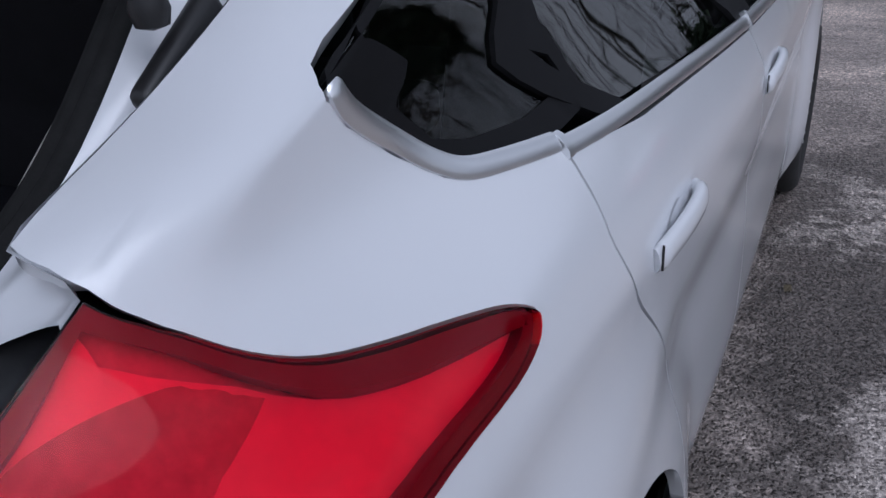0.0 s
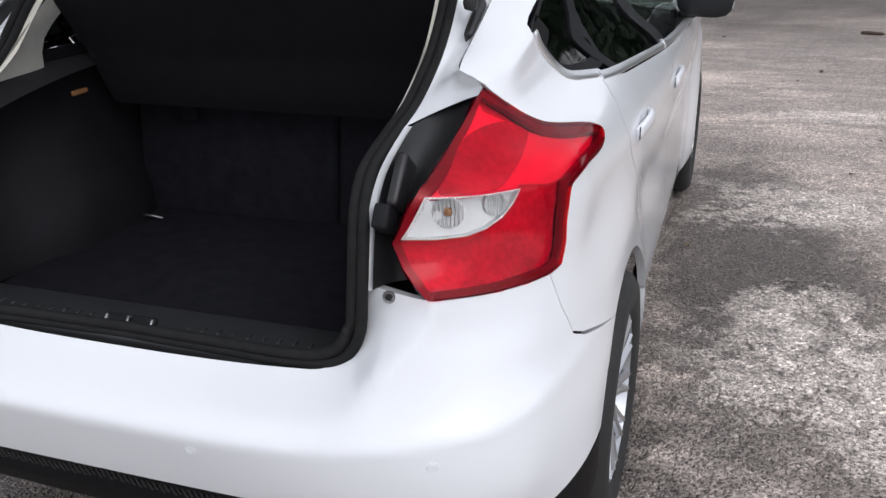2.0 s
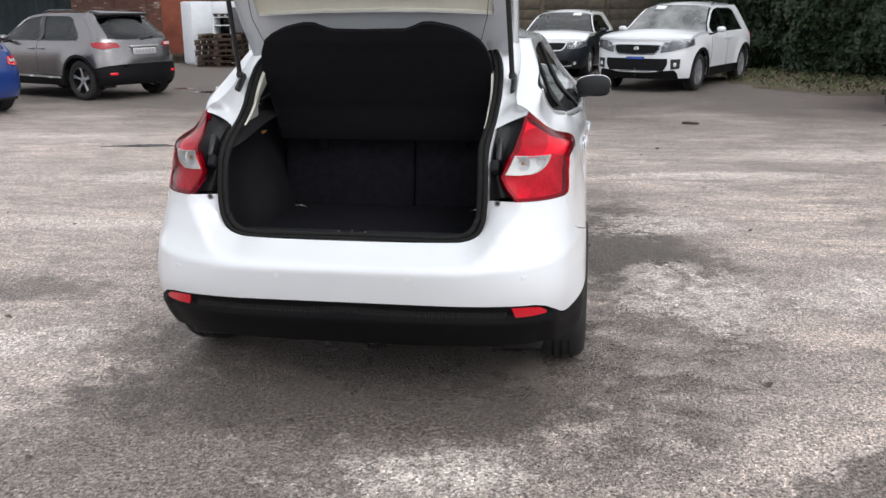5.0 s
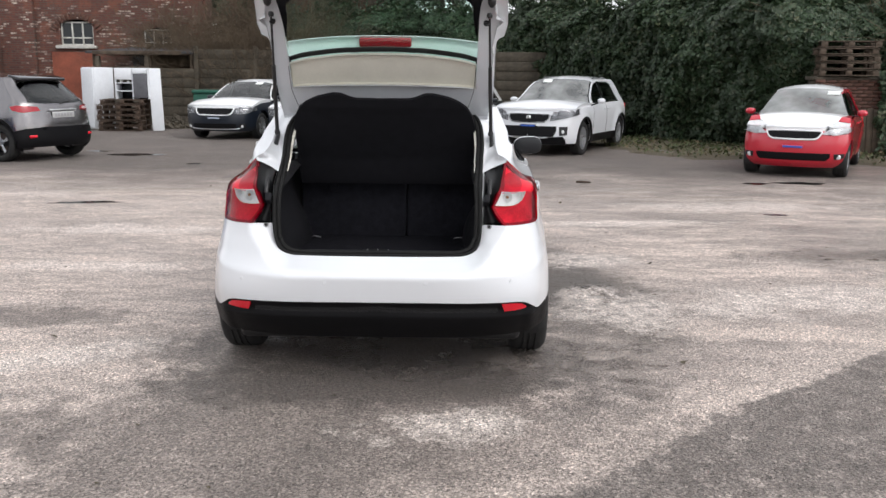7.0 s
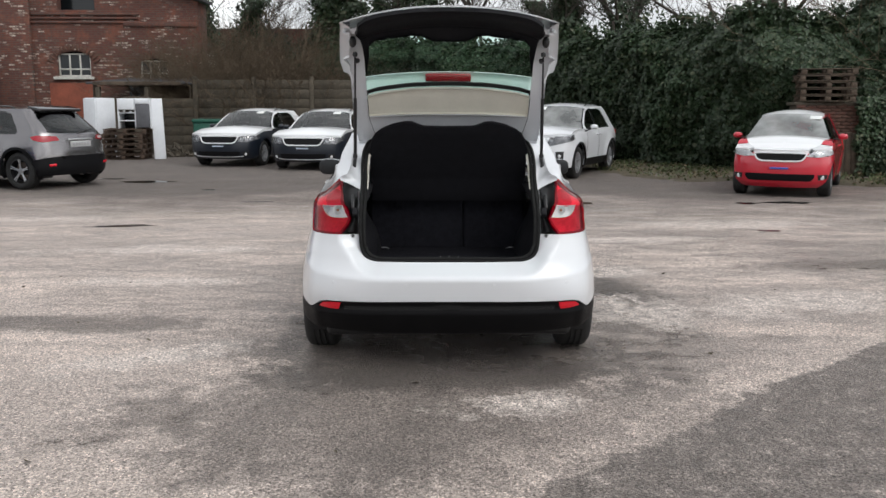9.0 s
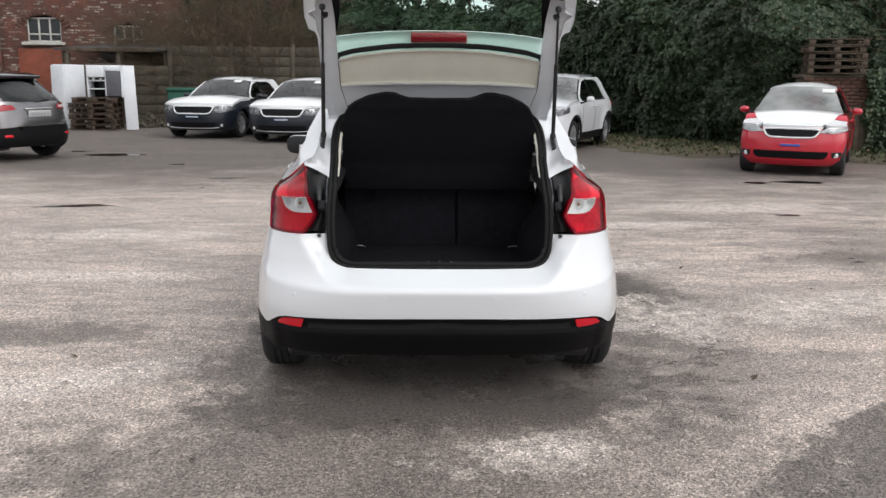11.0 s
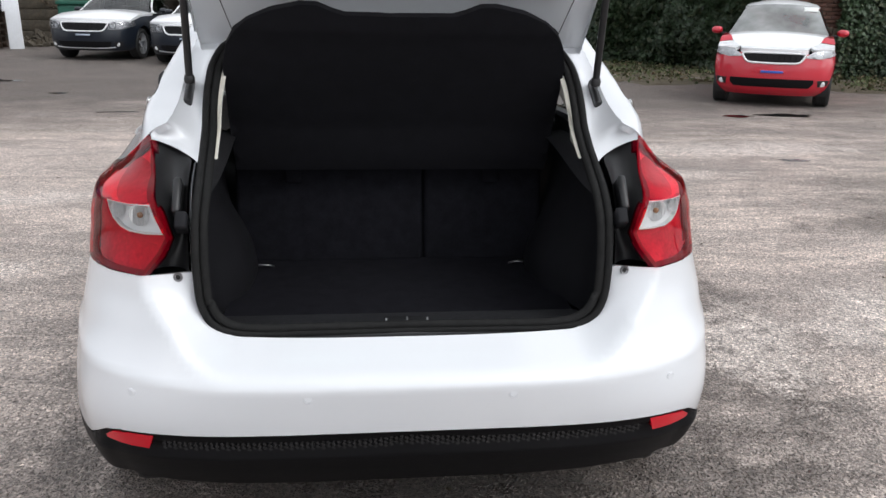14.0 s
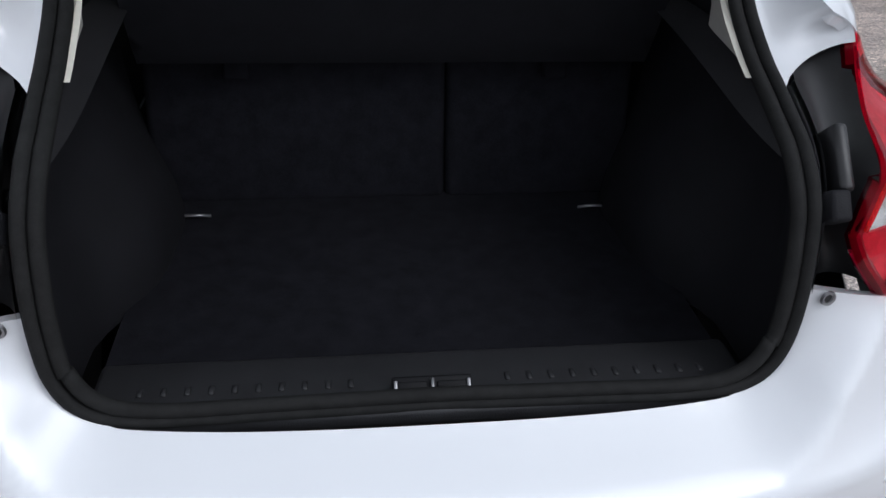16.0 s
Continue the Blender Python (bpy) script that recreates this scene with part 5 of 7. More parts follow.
inner_ring = X(*frame_out[:-1]) + X((0.520, 0.945), (0.510, 0.97), (0.512, 1.0), (0.522, 1.10), (0.510, 1.22), (0.508, 1.312), (0.3, 1.317), (0, 1.319), (0, 1.43), (0.3, 1.428))
gpart("inner_frame", skin([inner_ring], FC, 0.03, 0.03, lift=-0.055, both=True, fix=tucked), M["white"], "white painted inner frame")
# edge that joins outer and inner frames
oe = [Vector(FC(*p)) for p in even([(*p, 0) for p in g_edge if p[1] > 0.85], 60) for p in [(p[0], p[1])]]
ie = [Vector(FC(*p)) for p in even([(*p, 0) for p in X(*frame_out) if p[1] > 0.85], 60) for p in [(p[0], p[1])]]
oe = [tucked(p) for p in oe]
ie = [tucked(p + Vector((-0.012, 0.045, -0.03))) for p in ie]
bm = ruled(oe, ie, 4, 0.0)
bm2 = mirrored(bm)
gpart("edge_flange", bm, M["white"])
gpart("edge_flange", bm2, M["white"])
beige = X((0, 1.318), (0.3, 1.316), (0.505, 1.312), (0.507, 1.248), (0.44, 1.243), (0.25, 1.238), (0.12, 1.236), (0, 1.236))
gpart("upper_trim", skin([beige[::-1]], FC, 0.04, 0.02, lift=-0.060, both=True, fix=flat), M["beige"], "pale cloth-covered trim panel")
band = X((0, 1.238), (0.12, 1.238), (0.25, 1.240), (0.44, 1.245), (0.512, 1.250), (0.518, 1.240), (0.44, 1.234), (0.25, 1.229), (0.12, 1.227), (0, 1.227))
gpart("glass_edge_band", skin([band[::-1]], FC, 0.02, 0.006, lift=-0.035, both=True, fix=flat), M["trim"])
low = X((0, 1.062), (0.10, 1.060), (0.16, 1.042), (0.28, 1.035), (0.42, 1.035), (0.480, 1.055), (0.503, 1.17), (0.510, 1.17), (0.520, 1.08), (0.536, 0.98), (0.560, 0.87), (0.535, 0.77), (0.43, 0.706), (0.2, 0.698), (0, 0.696))


def tilted(p):
    p = tucked(p)
    p.y += 0.085 * sstep(0.76, 1.09, p.z) - 0.052 * sstep(0.82, 0.70, p.z)
    return p


gpart("lower_trim", skin([low[::-1]], FC, 0.03, 0.02, lift=-0.062, both=True, fix=tilted), M["interior"], "black plastic lower trim")
# spoiler with its brake lamp
sp = []
bm = bmesh.new()
rows = []
for j in range(9):
    s = j / 8
    row = []
    for i in range(29):
        x = -0.545 + 1.09 * i / 28
        k = abs(x) / 0.545
        y = 0.70 - 0.33 * s + 0.034 * k ** 2.4
        z = 1.440 - 0.040 * s ** 1.2 - 0.020 * k ** 2.6
        row.append(bm.verts.new((x, y, z)))
    rows.append(row)
low_rows = []
for j in range(9):
    s = j / 8
    low_rows.append([bm.verts.new((v.co.x, v.co.y + 0.002, v.co.z - 0.012 - 0.022 * math.sin(math.pi * s))) for v in rows[j]])
for rs, fl in ((rows, False), (low_rows, True)):
    for a, b in zip(rs, rs[1:]):
        for i in range(28):
            q = (a[i], a[i + 1], b[i + 1], b[i])
            bm.faces.new(q if fl else q[::-1])
for i in range(28):
    bm.faces.new((rows[-1][i], rows[-1][i + 1], low_rows[-1][i + 1], low_rows[-1][i]))
    bm.faces.new((low_rows[0][i], low_rows[0][i + 1], rows[0][i + 1], rows[0][i]))
for i in (0, 28):
    for a, b, c, d in zip(rows, rows[1:], low_rows, low_rows[1:]):
        bm.faces.new((a[i], b[i], d[i], c[i]) if i else (c[i], d[i], b[i], a[i]))
sharp(bm, 50)
spoiler = gpart("spoiler", bm, M["white_wrap"], "white roof spoiler")
gpart("brake_lamp", box((0.29, 0.05, 0.034), (0, 0.405, 1.372), 0.008), M["brake_red"], "dark red high brake lamp", spoiler)
for sgn in (1, -1):
    gpart("grab_recess", lathe([(0, 0.004), (0.012, 0.004), (0.018, 0.010), (0.020, 0)], 16, Matrix.Translation((0.545 * sgn, 0.27, 0.985)) @ Matrix.Diagonal((0.8, 1, 1.6, 1)) @ pose(0, 0, 0, -60, 0, 0)), M["trim"])
    bm = bmesh.new()
    bmesh.ops.create_uvsphere(bm, u_segments=14, v_segments=8, radius=1.0)
    for v in bm.verts:
        v.co = Vector((0.572 * sgn + 0.022 * v.co.x, 0.27 + 0.028 * v.co.y, 1.95 + 0.034 * v.co.z))
    part("grab_handle", bm, M["trim"], gate)
    for xx, yy, zz in ((0.47, 0.62, 1.315), (0.505, 0.46, 1.20)):
        gpart("trim_stud", lathe([(0, 0.004), (0.006, 0.004), (0.008, 0)], 10, Matrix.Translation((xx * sgn, yy + 0.035, zz)) @ pose(0, 0, 0, -50, 0, 0)), M["trim"])

# ---- parked cars ----
def parked_car(name, label, s, where, heading):
    """A closed parked car. s: sizes and paints; where: the middle of its front axle; heading: the way it faces."""
    L, H, hw, r = s["L"], s["H"], s["hw"], s["r"]
    fo, ro = s["fo"], s["ro"]
    h = Vector((*heading, 0)).normalized()
    org = Vector((*where, 0)) - h * (L - fo)
    c = thing(name, label, "car", m=Matrix.Translation(org) @ pose(0, 0, 0, 0, 0, math.degrees(math.atan2(-h.x, h.y))))
    wy, wz = (ro, L - fo), r
    bz = s["belt"]
    top = H - 0.075
    S = Shell(
        wide=[(0.15, hw - 0.10), (0.28, hw - 0.035), (0.5, hw - 0.012), (bz - 0.22, hw), (bz - 0.06, hw - 0.025), (bz, hw - 0.055), (bz + 0.12, hw - 0.125), (top - 0.08, hw - 0.25), (top, hw - 0.31)],
        tail=[(0.15, 0.18), (0.25, 0.06), (0.42, 0.0), (0.6, 0.0), (bz - 0.2, 0.03), (bz, s["t_belt"]), (top - 0.1, s["t_top"]), (top, s["t_top"] + 0.06)],
        tail_deep=[(0.15, 0.45), (bz - 0.1, 0.42), (bz + 0.1, 0.32), (top, 0.26)], tail_n=[(0.15, 3.0), (bz, 2.5), (top, 2.5)],
        nose=[(0.15, L - 0.16), (0.25, L - 0.05), (0.42, L), (0.58, L - 0.005), (s["nose_z"], L - 0.08), (s["nose_z"] + 0.06, L - 0.22), (bz, L - 0.9), (top, L - 1.6)],
        nose_deep=0.47, nose_n=2.7,
        wider=[(0.0, -0.02), (1.2, 0.0), (L - 1.2, 0.0), (L - 0.4, -0.03), (L, -0.05)],
        flares=[(wy[0], wz, r + 0.05), (wy[1], wz, r + 0.05)], flare=s.get("flare", 0.03))
    ar = r + 0.055
    yw0, yw1 = s["cowl"], s["ws_top"]
    hz = [(yw0 - 0.05, bz - 0.01), (L - fo, s["cowl_z"] - 0.03), (L - 0.55, s["nose_z"] + 0.05), (L - 0.36, s["nose_z"])]
    Yp = lambda *pts: [S.y(y, z) for y, z in pts]
    Xt = lambda *pts: [S.x(x, z) for x, z in pts]
    Xn = lambda *pts: [S.x(x, z, False) for x, z in pts]
    zb = 0.21 + s.get("lift", 0.0)
    # painted lower body from the tail round to the nose
    arch = lambda cy: [S.y(y, z) for y, z in arc(cy, wz, ar, 180 + 12, -12, 20)]
    lower = Xt((0, zb + 0.05), (0.4, zb + 0.05), (hw - 0.15, zb + 0.05)) + arch(wy[0]) + Yp((wy[0] + 0.6, zb), (wy[1] - 0.6, zb)) + arch(wy[1]) + Yp((L - 0.42, zb)) + Xn((hw - 0.3, zb), (0.3, zb)) + Xn(*[(0, z) for z in np.linspace(zb, s['nose_z'] - 0.04, 14)])
    nz = s["nose_z"]
    lower += Xn((0.3, nz - 0.04), (hw - 0.28, nz - 0.04)) + Yp(*[(y, z - 0.030) for y, z in hz[::-1]]) + Yp((yw0 - 0.6, bz), (1.4, bz), (0.75, bz)) + Xt((hw - 0.12, bz), (0.4, bz), (0.0, bz))
    part("body", skin([lower], S, 0.07, 0.03, both=True), M[s["paint"]], c)
    if s.get("cladding"):
        lowp = Xt((0, zb), (0.4, zb), (hw - 0.15, zb)) + [S.y(y, z) for y, z in arc(wy[0], wz, ar, 192, 150, 5)] + Yp((0.2, zb + 0.31)) + Xt((hw - 0.1, zb + 0.32), (0.4, zb + 0.35), (0, zb + 0.35))
        part("rear_cladding", skin([lowp], S, 0.06, 0.02, lift=0.012, both=True), M["valance"], c)
        for cy in wy:
            ring = [S.y(y, z) for y, z in arc(cy, wz, ar + 0.045, 200, -20, 24)] + [S.y(y, z) for y, z in arc(cy, wz, ar - 0.004, -20, 200, 24)]
            pair("arch_cladding", skin([ring[::-1]], S, 0.05, 0.03, lift=0.010), M["valance"], c)
        sl = Yp((wy[0] + ar + 0.04, zb - 0.02), (wy[1] - ar - 0.04, zb - 0.02), (wy[1] - ar - 0.04, zb + 0.14), (wy[0] + ar + 0.04, zb + 0.14))
        pair("sill_cladding", skin([sl], S, 0.08, 0.03, lift=0.01), M["valance"], c)
        if s.get("bright"):
            st = Yp((wy[0] + ar + 0.1, zb + 0.10), (wy[1] - ar - 0.3, zb + 0.12), (wy[1] - ar - 0.3, zb + 0.15), (wy[0] + ar + 0.1, zb + 0.13))
            pair("bright_strip", skin([st], S, 0.08, 0.01, lift=0.014), M["chrome"], c)

    # roof, pillars, glass
    yr = s["t_top"] + 0.06

    rail_c = curve([(0.0, top), (yw1 - 0.45, top), (yw1, top - 0.05), ((yw1 + yw0) / 2, (top + bz) / 2 + 0.015), (yw0, bz)])

    def rail(y):
        return max(bz - 0.05, min(top, rail_c(y)))

    def roof_z(x, y):
        e = max(0.2, S.w(y, rail(y)))
        y_e = S(*S.x(min(abs(x), e - 0.02), top))[1]
        return x, y, rail(y) + 0.075 * (1 - min(1, abs(x) / e) ** 2.2) * (0.1 + 0.9 * sstep(0.0, 0.5, y - y_e))

    wt = S.w(1.5, top)
    redge = [S(*S.x(x, top))[:2] for x in (0.0, 0.2, 0.35, wt - 0.08)]
    roofp = redge + [(S.w(y, rail(y)), y) for y in np.linspace(yr + 0.35, yw1 - 0.06, 7)] + [(0.35, yw1 + 0.03), (0, yw1 + 0.06)]
    part("roof", skin([roofp], roof_z, 0.09, 0.02, both=True), M[s.get("roof", s.get("film", s["paint"]))], c)
    scr = [(0.0, yw1 + 0.07), (0.35, yw1 + 0.04), (S.w(yw1, rail(yw1)) - 0.04, yw1 - 0.04)] + [(S.w(y, rail(y)) - 0.045, y) for y in np.linspace(yw1 + 0.12, yw0 - 0.03, 5)] + [(0.4, yw0 + 0.05), (0.0, yw0 + 0.10)]
    part("windscreen", skin([scr], roof_z, 0.09, 0.008, both=True), M[s.get("screen", "screen")], c)

    def bz_hood(x, y):
        e = float(np.interp(y, [p[0] for p in hz], [p[1] for p in hz]))
        return x, y, e + 0.018 + 0.075 * (1 - (x / hw) ** 2) * sstep(L - 0.05, L - 0.8, y)

    hood = [(0.0, yw0 + 0.06), (0.45, yw0)] + [(S.w(y, z) + 0.003, y) for y, z in hz] + [(x, min(y + 0.006, L - 0.012)) for x, y in (S(*S.x(x, nz, False))[:2] for x in (hw - 0.28, 0.45, 0.3, 0.15, 0.0))]
    lamp_top = None
    if s.get("wings"):
        # the film covers the bonnet's lid alone: painted wings beside it and lamps that sweep back over its corners
        lid = lambda y: float(np.interp(y, [yw0 - 0.05, L - 0.62, L - 0.36], [0.86 * hw, 0.78 * hw, s["grille"][2] + 0.07]))
        ys = np.linspace(yw0 - 0.05, L - 0.36, 9)
        edge_z = lambda y: float(np.interp(y, [p[0] for p in hz], [p[1] for p in hz]))
        rim_x = lambda y: S.w(y, edge_z(y)) + 0.003
        front = [(x, y) for x, y in hood[6:] if x < lid(L - 0.36)]
        hood_lid = [(0.0, yw0 + 0.06), (0.45, yw0)] + [(lid(y), y) for y in ys] + front
        y_l = L - 0.56
        yw = np.linspace(yw0 - 0.05, y_l, 6)
        wing_top = [(lid(y) + 0.004, y) for y in yw] + [(rim_x(y), y) for y in yw[::-1]]
        yl = np.linspace(y_l + 0.006, L - 0.36, 6)
        lamp_top = [(lid(y) + 0.004, y) for y in yl] + [hood[6]] + [(rim_x(y), y) for y in yl[::-1]]
        pair("wing_top", skin([wing_top[::-1]], bz_hood, 0.06, 0.055), M[s["paint"]], c)
        hood = hood_lid
    part("bonnet", skin([hood], bz_hood, 0.08, 0.07, both=True), M[s.get("film", s["paint"])], c, "white protective film" if s.get("film") else "")
    cp = s["c_pillar"]
    win_top = lambda y: min(top - 0.05, rail(y) - 0.045)
    wins = []
    g0, g1, g2 = cp, s["b_pillar"], yw0 - 0.18
    mid = (g0 + g1) / 2
    w1 = Yp((g0 + 0.05, bz + 0.02), (g1 - 0.05, bz + 0.015), (g1 - 0.05, win_top(g1)), (g0 + 0.45, win_top(g0 + 0.4)), (g0 + 0.28, win_top(g0) - 0.05))
    ys = np.linspace(g1 + 0.05, g2, 6)
    w2 = Yp(*[(y, bz + 0.015) for y in ys]) + Yp(*[(y, max(bz + 0.03, win_top(y))) for y in ys[::-1]])
    rear_win = Xt((0, bz + 0.03), (0.4, bz + 0.03), (hw - 0.26, bz + 0.05), (hw - 0.36, top - 0.09), (0.3, top - 0.06), (0, top - 0.055))
    cab = Xt((0, bz), (0.4, bz), (hw - 0.12, bz)) + Yp((0.75, bz), (1.4, bz), (yw0 - 0.6, bz), (yw0 - 0.02, bz)) + Yp(*[(y, rail(y)) for y in np.linspace(yw0 - 0.04, yr + 0.35, 12)]) + Xt((wt - 0.08, top), (0.35, top), (0, top))
    k_rear = rear_win
    hole_side = [w1, w2]
    ring = Xt((0.0, bz + 0.03)) and None
    half = Xt((0, bz), (0.4, bz), (hw - 0.12, bz)) + cab[3:-3] + Xt((wt - 0.08, top), (0.35, top), (0, top)) + rear_win[::-1]
    part("cabin_frame", skin([half] + hole_side, S, 0.05, 0.02, both=True), M[s.get("pillar", s["paint"])], c)
    pair("side_window", skin([w1], S, 0.07, 0.006, lift=-0.01), M["tint"], c)
    pair("side_window", skin([w2], S, 0.07, 0.006, lift=-0.01), M["tint"], c)
    part("rear_window", skin([rear_win], S, 0.06, 0.006, lift=-0.01, both=True), M["tint"], c)
    pm = Yp((g1 - 0.06, bz + 0.01), (g1 + 0.06, bz + 0.01), (g1 + 0.06, win_top(g1) + 0.005), (g1 - 0.06, win_top(g1) + 0.005))
    pair("door_pillar", skin([pm], S, 0.06, 0.01, lift=0.003), M["gloss_black"], c)
    # door gaps
    for y in (g1 + 0.0, yw0 - 0.12):
        pts = [Vector(S(*S.y(y + 0.05 * (bz - z), z))) for z in np.linspace(zb + 0.1, bz - 0.01, 10)]
        pair("door_gap", tube(pts, 0.004, 5), M["trim"], c)
    for y in (g1 - 0.12, yw0 - 0.95):
        q = S(*S.y(y, bz - 0.12))
        pair("door_handle", box((0.035, 0.17, 0.03), (q[0] + 0.008, y, bz - 0.12), 0.012, 3), M[s.get("handle", s["paint"])], c)
    # cabin inside
    part("dashboard", box((hw * 1.6, 0.45, 0.25), (0, yw0 - 0.25, bz - 0.10), 0.08), M["interior"], c)
    for x in (-0.36, 0.36):
        bm = bmesh.new()
        add_box(bm, (0.46, 0.16, 0.62), (x, g1 + 0.05, bz - 0.18), 0.05, 3, rot=Matrix.Rotation(radians(-15), 4, "X"))
        add_box(bm, (0.25, 0.09, 0.16), (x, g1 - 0.09, bz + 0.22), 0.035, 3)
        part("seat", bm, M["fabric"], c)
    part("rear_seat", box((hw * 1.5, 0.2, 0.6), (0, g0 + 0.25, bz - 0.2), 0.06, rot=Matrix.Rotation(radians(-15), 4, "X")), M["fabric"], c)
    part("cabin_floor", box((hw * 1.75, L * 0.8, 0.12), (0, L * 0.48, zb + 0.06), 0.03), M["trim"], c)
    hl_poly = [(0.0, yr + 0.25), (wt - 0.12, yr + 0.45), (wt - 0.06, yw1 - 0.2), (0.0, yw1 - 0.02)]
    part("headlining", skin([hl_poly], lambda a, b: (a, b, roof_z(a, b)[2] - 0.04), 0.12, 0.01, both=True), M["interior"], c)
    # wheels and liners
    for cy in wy:
        for sg in (1, -1):
            make_wheel(c, ((hw - 0.125) * sg, cy, wz), sg, r, 0.215, s.get("spokes", 5), s.get("rim", "alloy"), "", s.get("barrel"))
            bm = bmesh.new()
            rows = [[bm.verts.new((x * sg, cy + ar * math.cos(a), wz + ar * math.sin(a))) for a in (radians(-20 + 220 * k / 20) for k in range(21))] for x in (0.45, 0.5, hw - 0.04)]
            for a, b in zip(rows, rows[1:]):
                for k in range(20):
                    bm.faces.new((a[k], a[k + 1], b[k + 1], b[k]))
            bm.faces.new(rows[0])
            part("arch_liner", bm, M["trim"], c)
    # mirrors
    for sg in (1, -1):
        bm = bmesh.new()
        bmesh.ops.create_uvsphere(bm, u_segments=16, v_segments=10, radius=1.0)
        for v in bm.verts:
            x, y, z = v.co
            v.co = Vector(((hw + 0.08 + 0.085 * math.copysign(abs(x) ** 0.8, x)) * sg, yw0 - 0.32 + 0.07 * y, bz + 0.06 + 0.055 * math.copysign(abs(z) ** 0.8, z)))
        if sg < 0:
            bmesh.ops.reverse_faces(bm, faces=bm.faces)
        mir = part("door_mirror", bm, M[s.get("mirror", s["paint"])], c)
        part("mirror_foot", box((0.10, 0.05, 0.03), ((hw - 0.03) * sg, yw0 - 0.30, bz + 0.015), 0.008), M["trim"], mir)
    # front: lamps, grille, intake
    gz0, gz1, gw = s["grille"]
    g = Xn((gw * 0.82, gz0), (gw * 0.4, gz0 - 0.01), *[(0, z) for z in np.linspace(gz0 - 0.012, gz1, 5)], (gw * 0.5, gz1), (gw, gz1 - 0.01), (gw * 0.98, (gz0 + gz1) / 2))
    gr = part("grille", skin([g], S, 0.04, 0.02, lift=0.006, both=True), M["grille_black"], c, "black grille")
    edge = Xn((0, gz1 + 0.006), (gw * 0.5, gz1 + 0.006), (gw + 0.01, gz1 - 0.004), (gw * 1.0, (gz0 + gz1) / 2), (gw * 0.83, gz0 - 0.008), (gw * 0.4, gz0 - 0.018), (0, gz0 - 0.02))
    pts = [Vector(S(*p)) + Vector((0, 0.008, 0)) for p in spl(edge, 4)]
    bm = bmesh.new()
    add_tube(bm, [(-p.x, p.y, p.z) for p in pts[::-1]][:-1] + pts, s.get("ring", 0.006), 6, False)
    bmesh.ops.recalc_face_normals(bm, faces=bm.faces)
    part("grille_surround", bm, M[s.get("surround", "chrome")], gr)
    for k in range(9):
        x = -gw * 0.76 + k * gw * 1.52 / 8
        yq = S(*S.x(abs(x), (gz0 + gz1) / 2, False))[1]
        part("grille_bar", box((0.012, 0.012, (gz1 - gz0) * 0.8), (x, yq + 0.008, (gz0 + gz1) / 2), 0.003, 1), M["grille_black"], gr)
    badge_y = S(*S.x(0, gz1 - 0.02, False))[1]
    if s.get("badge_mid"):
        part("badge", lathe([(0, 0.012), (0.045, 0.012), (0.055, 0.0)], 20, Matrix.Translation((0, badge_y + 0.008, (gz0 + gz1) / 2)) @ pose(0, 0, 0, -90, 0, 0)), M["chrome"], gr)
    d_in, d_out = s.get("lamp_deep", (0.13, 0.17))
    hl = Xn((gw + 0.03, gz1 - d_in), (gw + 0.04, gz1 - 0.02), (hw - 0.30, nz - 0.012)) + Yp((L - 0.40, nz - 0.005), (L - 0.56, nz + 0.02), (L - 0.54, nz - d_out * 0.53)) + Xn((hw - 0.22, nz - d_out))
    for ob in pair("headlamp", skin([hl], S, 0.04, 0.02, lift=0.004), M[s.get("head", "headlamp")], c, "clear headlamp"):
        pass
    pair("headlamp_cover", skin([hl], S, 0.05, 0.004, lift=0.02), M["clear"], c)
    if lamp_top:
        pair("headlamp_top", skin([lamp_top[::-1]], bz_hood, 0.04, 0.05), M[s.get("head", "headlamp")], c, "clear headlamp swept back over the wing")
    for sg in () if lamp_top else (1, -1):
        q = S(*S.x(gw + 0.12, nz - 0.075, False))
        part("headlamp_bowl", lathe([(0.0, 0.004), (0.03, 0.006), (0.046, 0.016), (0.05, 0.014), (0.05, -0.01)], 18, Matrix.Translation((q[0] * sg, q[1] + 0.006, q[2])) @ pose(0, 0, 0, -90, 0, -18 * sg)), M["alloy"], c)
    if s.get("lip"):
        zl, wl_ = s["lip"]
        pts = [Vector(S(*S.x(x, zl + 0.02 * (x / wl_) ** 4, False))) + Vector((0, 0.008, 0)) for x in np.linspace(0, wl_, 9)]
        part("front_lip", tube([(-p.x, p.y, p.z) for p in pts[::-1]][:-1] + pts, 0.012, 6), M["chrome"], c, "silver lower lip")
    if s.get("cladding"):
        fl = Xn((hw - 0.18, zb - 0.01), (0.4, zb - 0.01), *[(0, z) for z in np.linspace(zb - 0.01, zb + 0.13, 4)], (0.4, zb + 0.13), (hw - 0.22, zb + 0.15))
        part("front_cladding", skin([fl], S, 0.06, 0.02, lift=0.010, both=True), M["valance"], c)
    iz0, iz1, iw = s["intake"]
    it = Xn((iw * 0.9, iz0), *[(0, z) for z in np.linspace(iz0, iz1, 5)], (iw, iz1), (iw, (iz0 + iz1) / 2))
    part("lower_intake", skin([it], S, 0.05, 0.02, lift=0.006, both=True), M["grille_black"], c, "black lower intake")
    fg = Xn((iw + 0.06, iz0 + 0.02), (iw + 0.05, iz1 - 0.01), (iw + 0.20, iz1 - 0.005), (iw + 0.19, iz0 + 0.04))
    pair("fog_lamp_recess", skin([fg], S, 0.04, 0.02, lift=0.006), M["trim"], c)
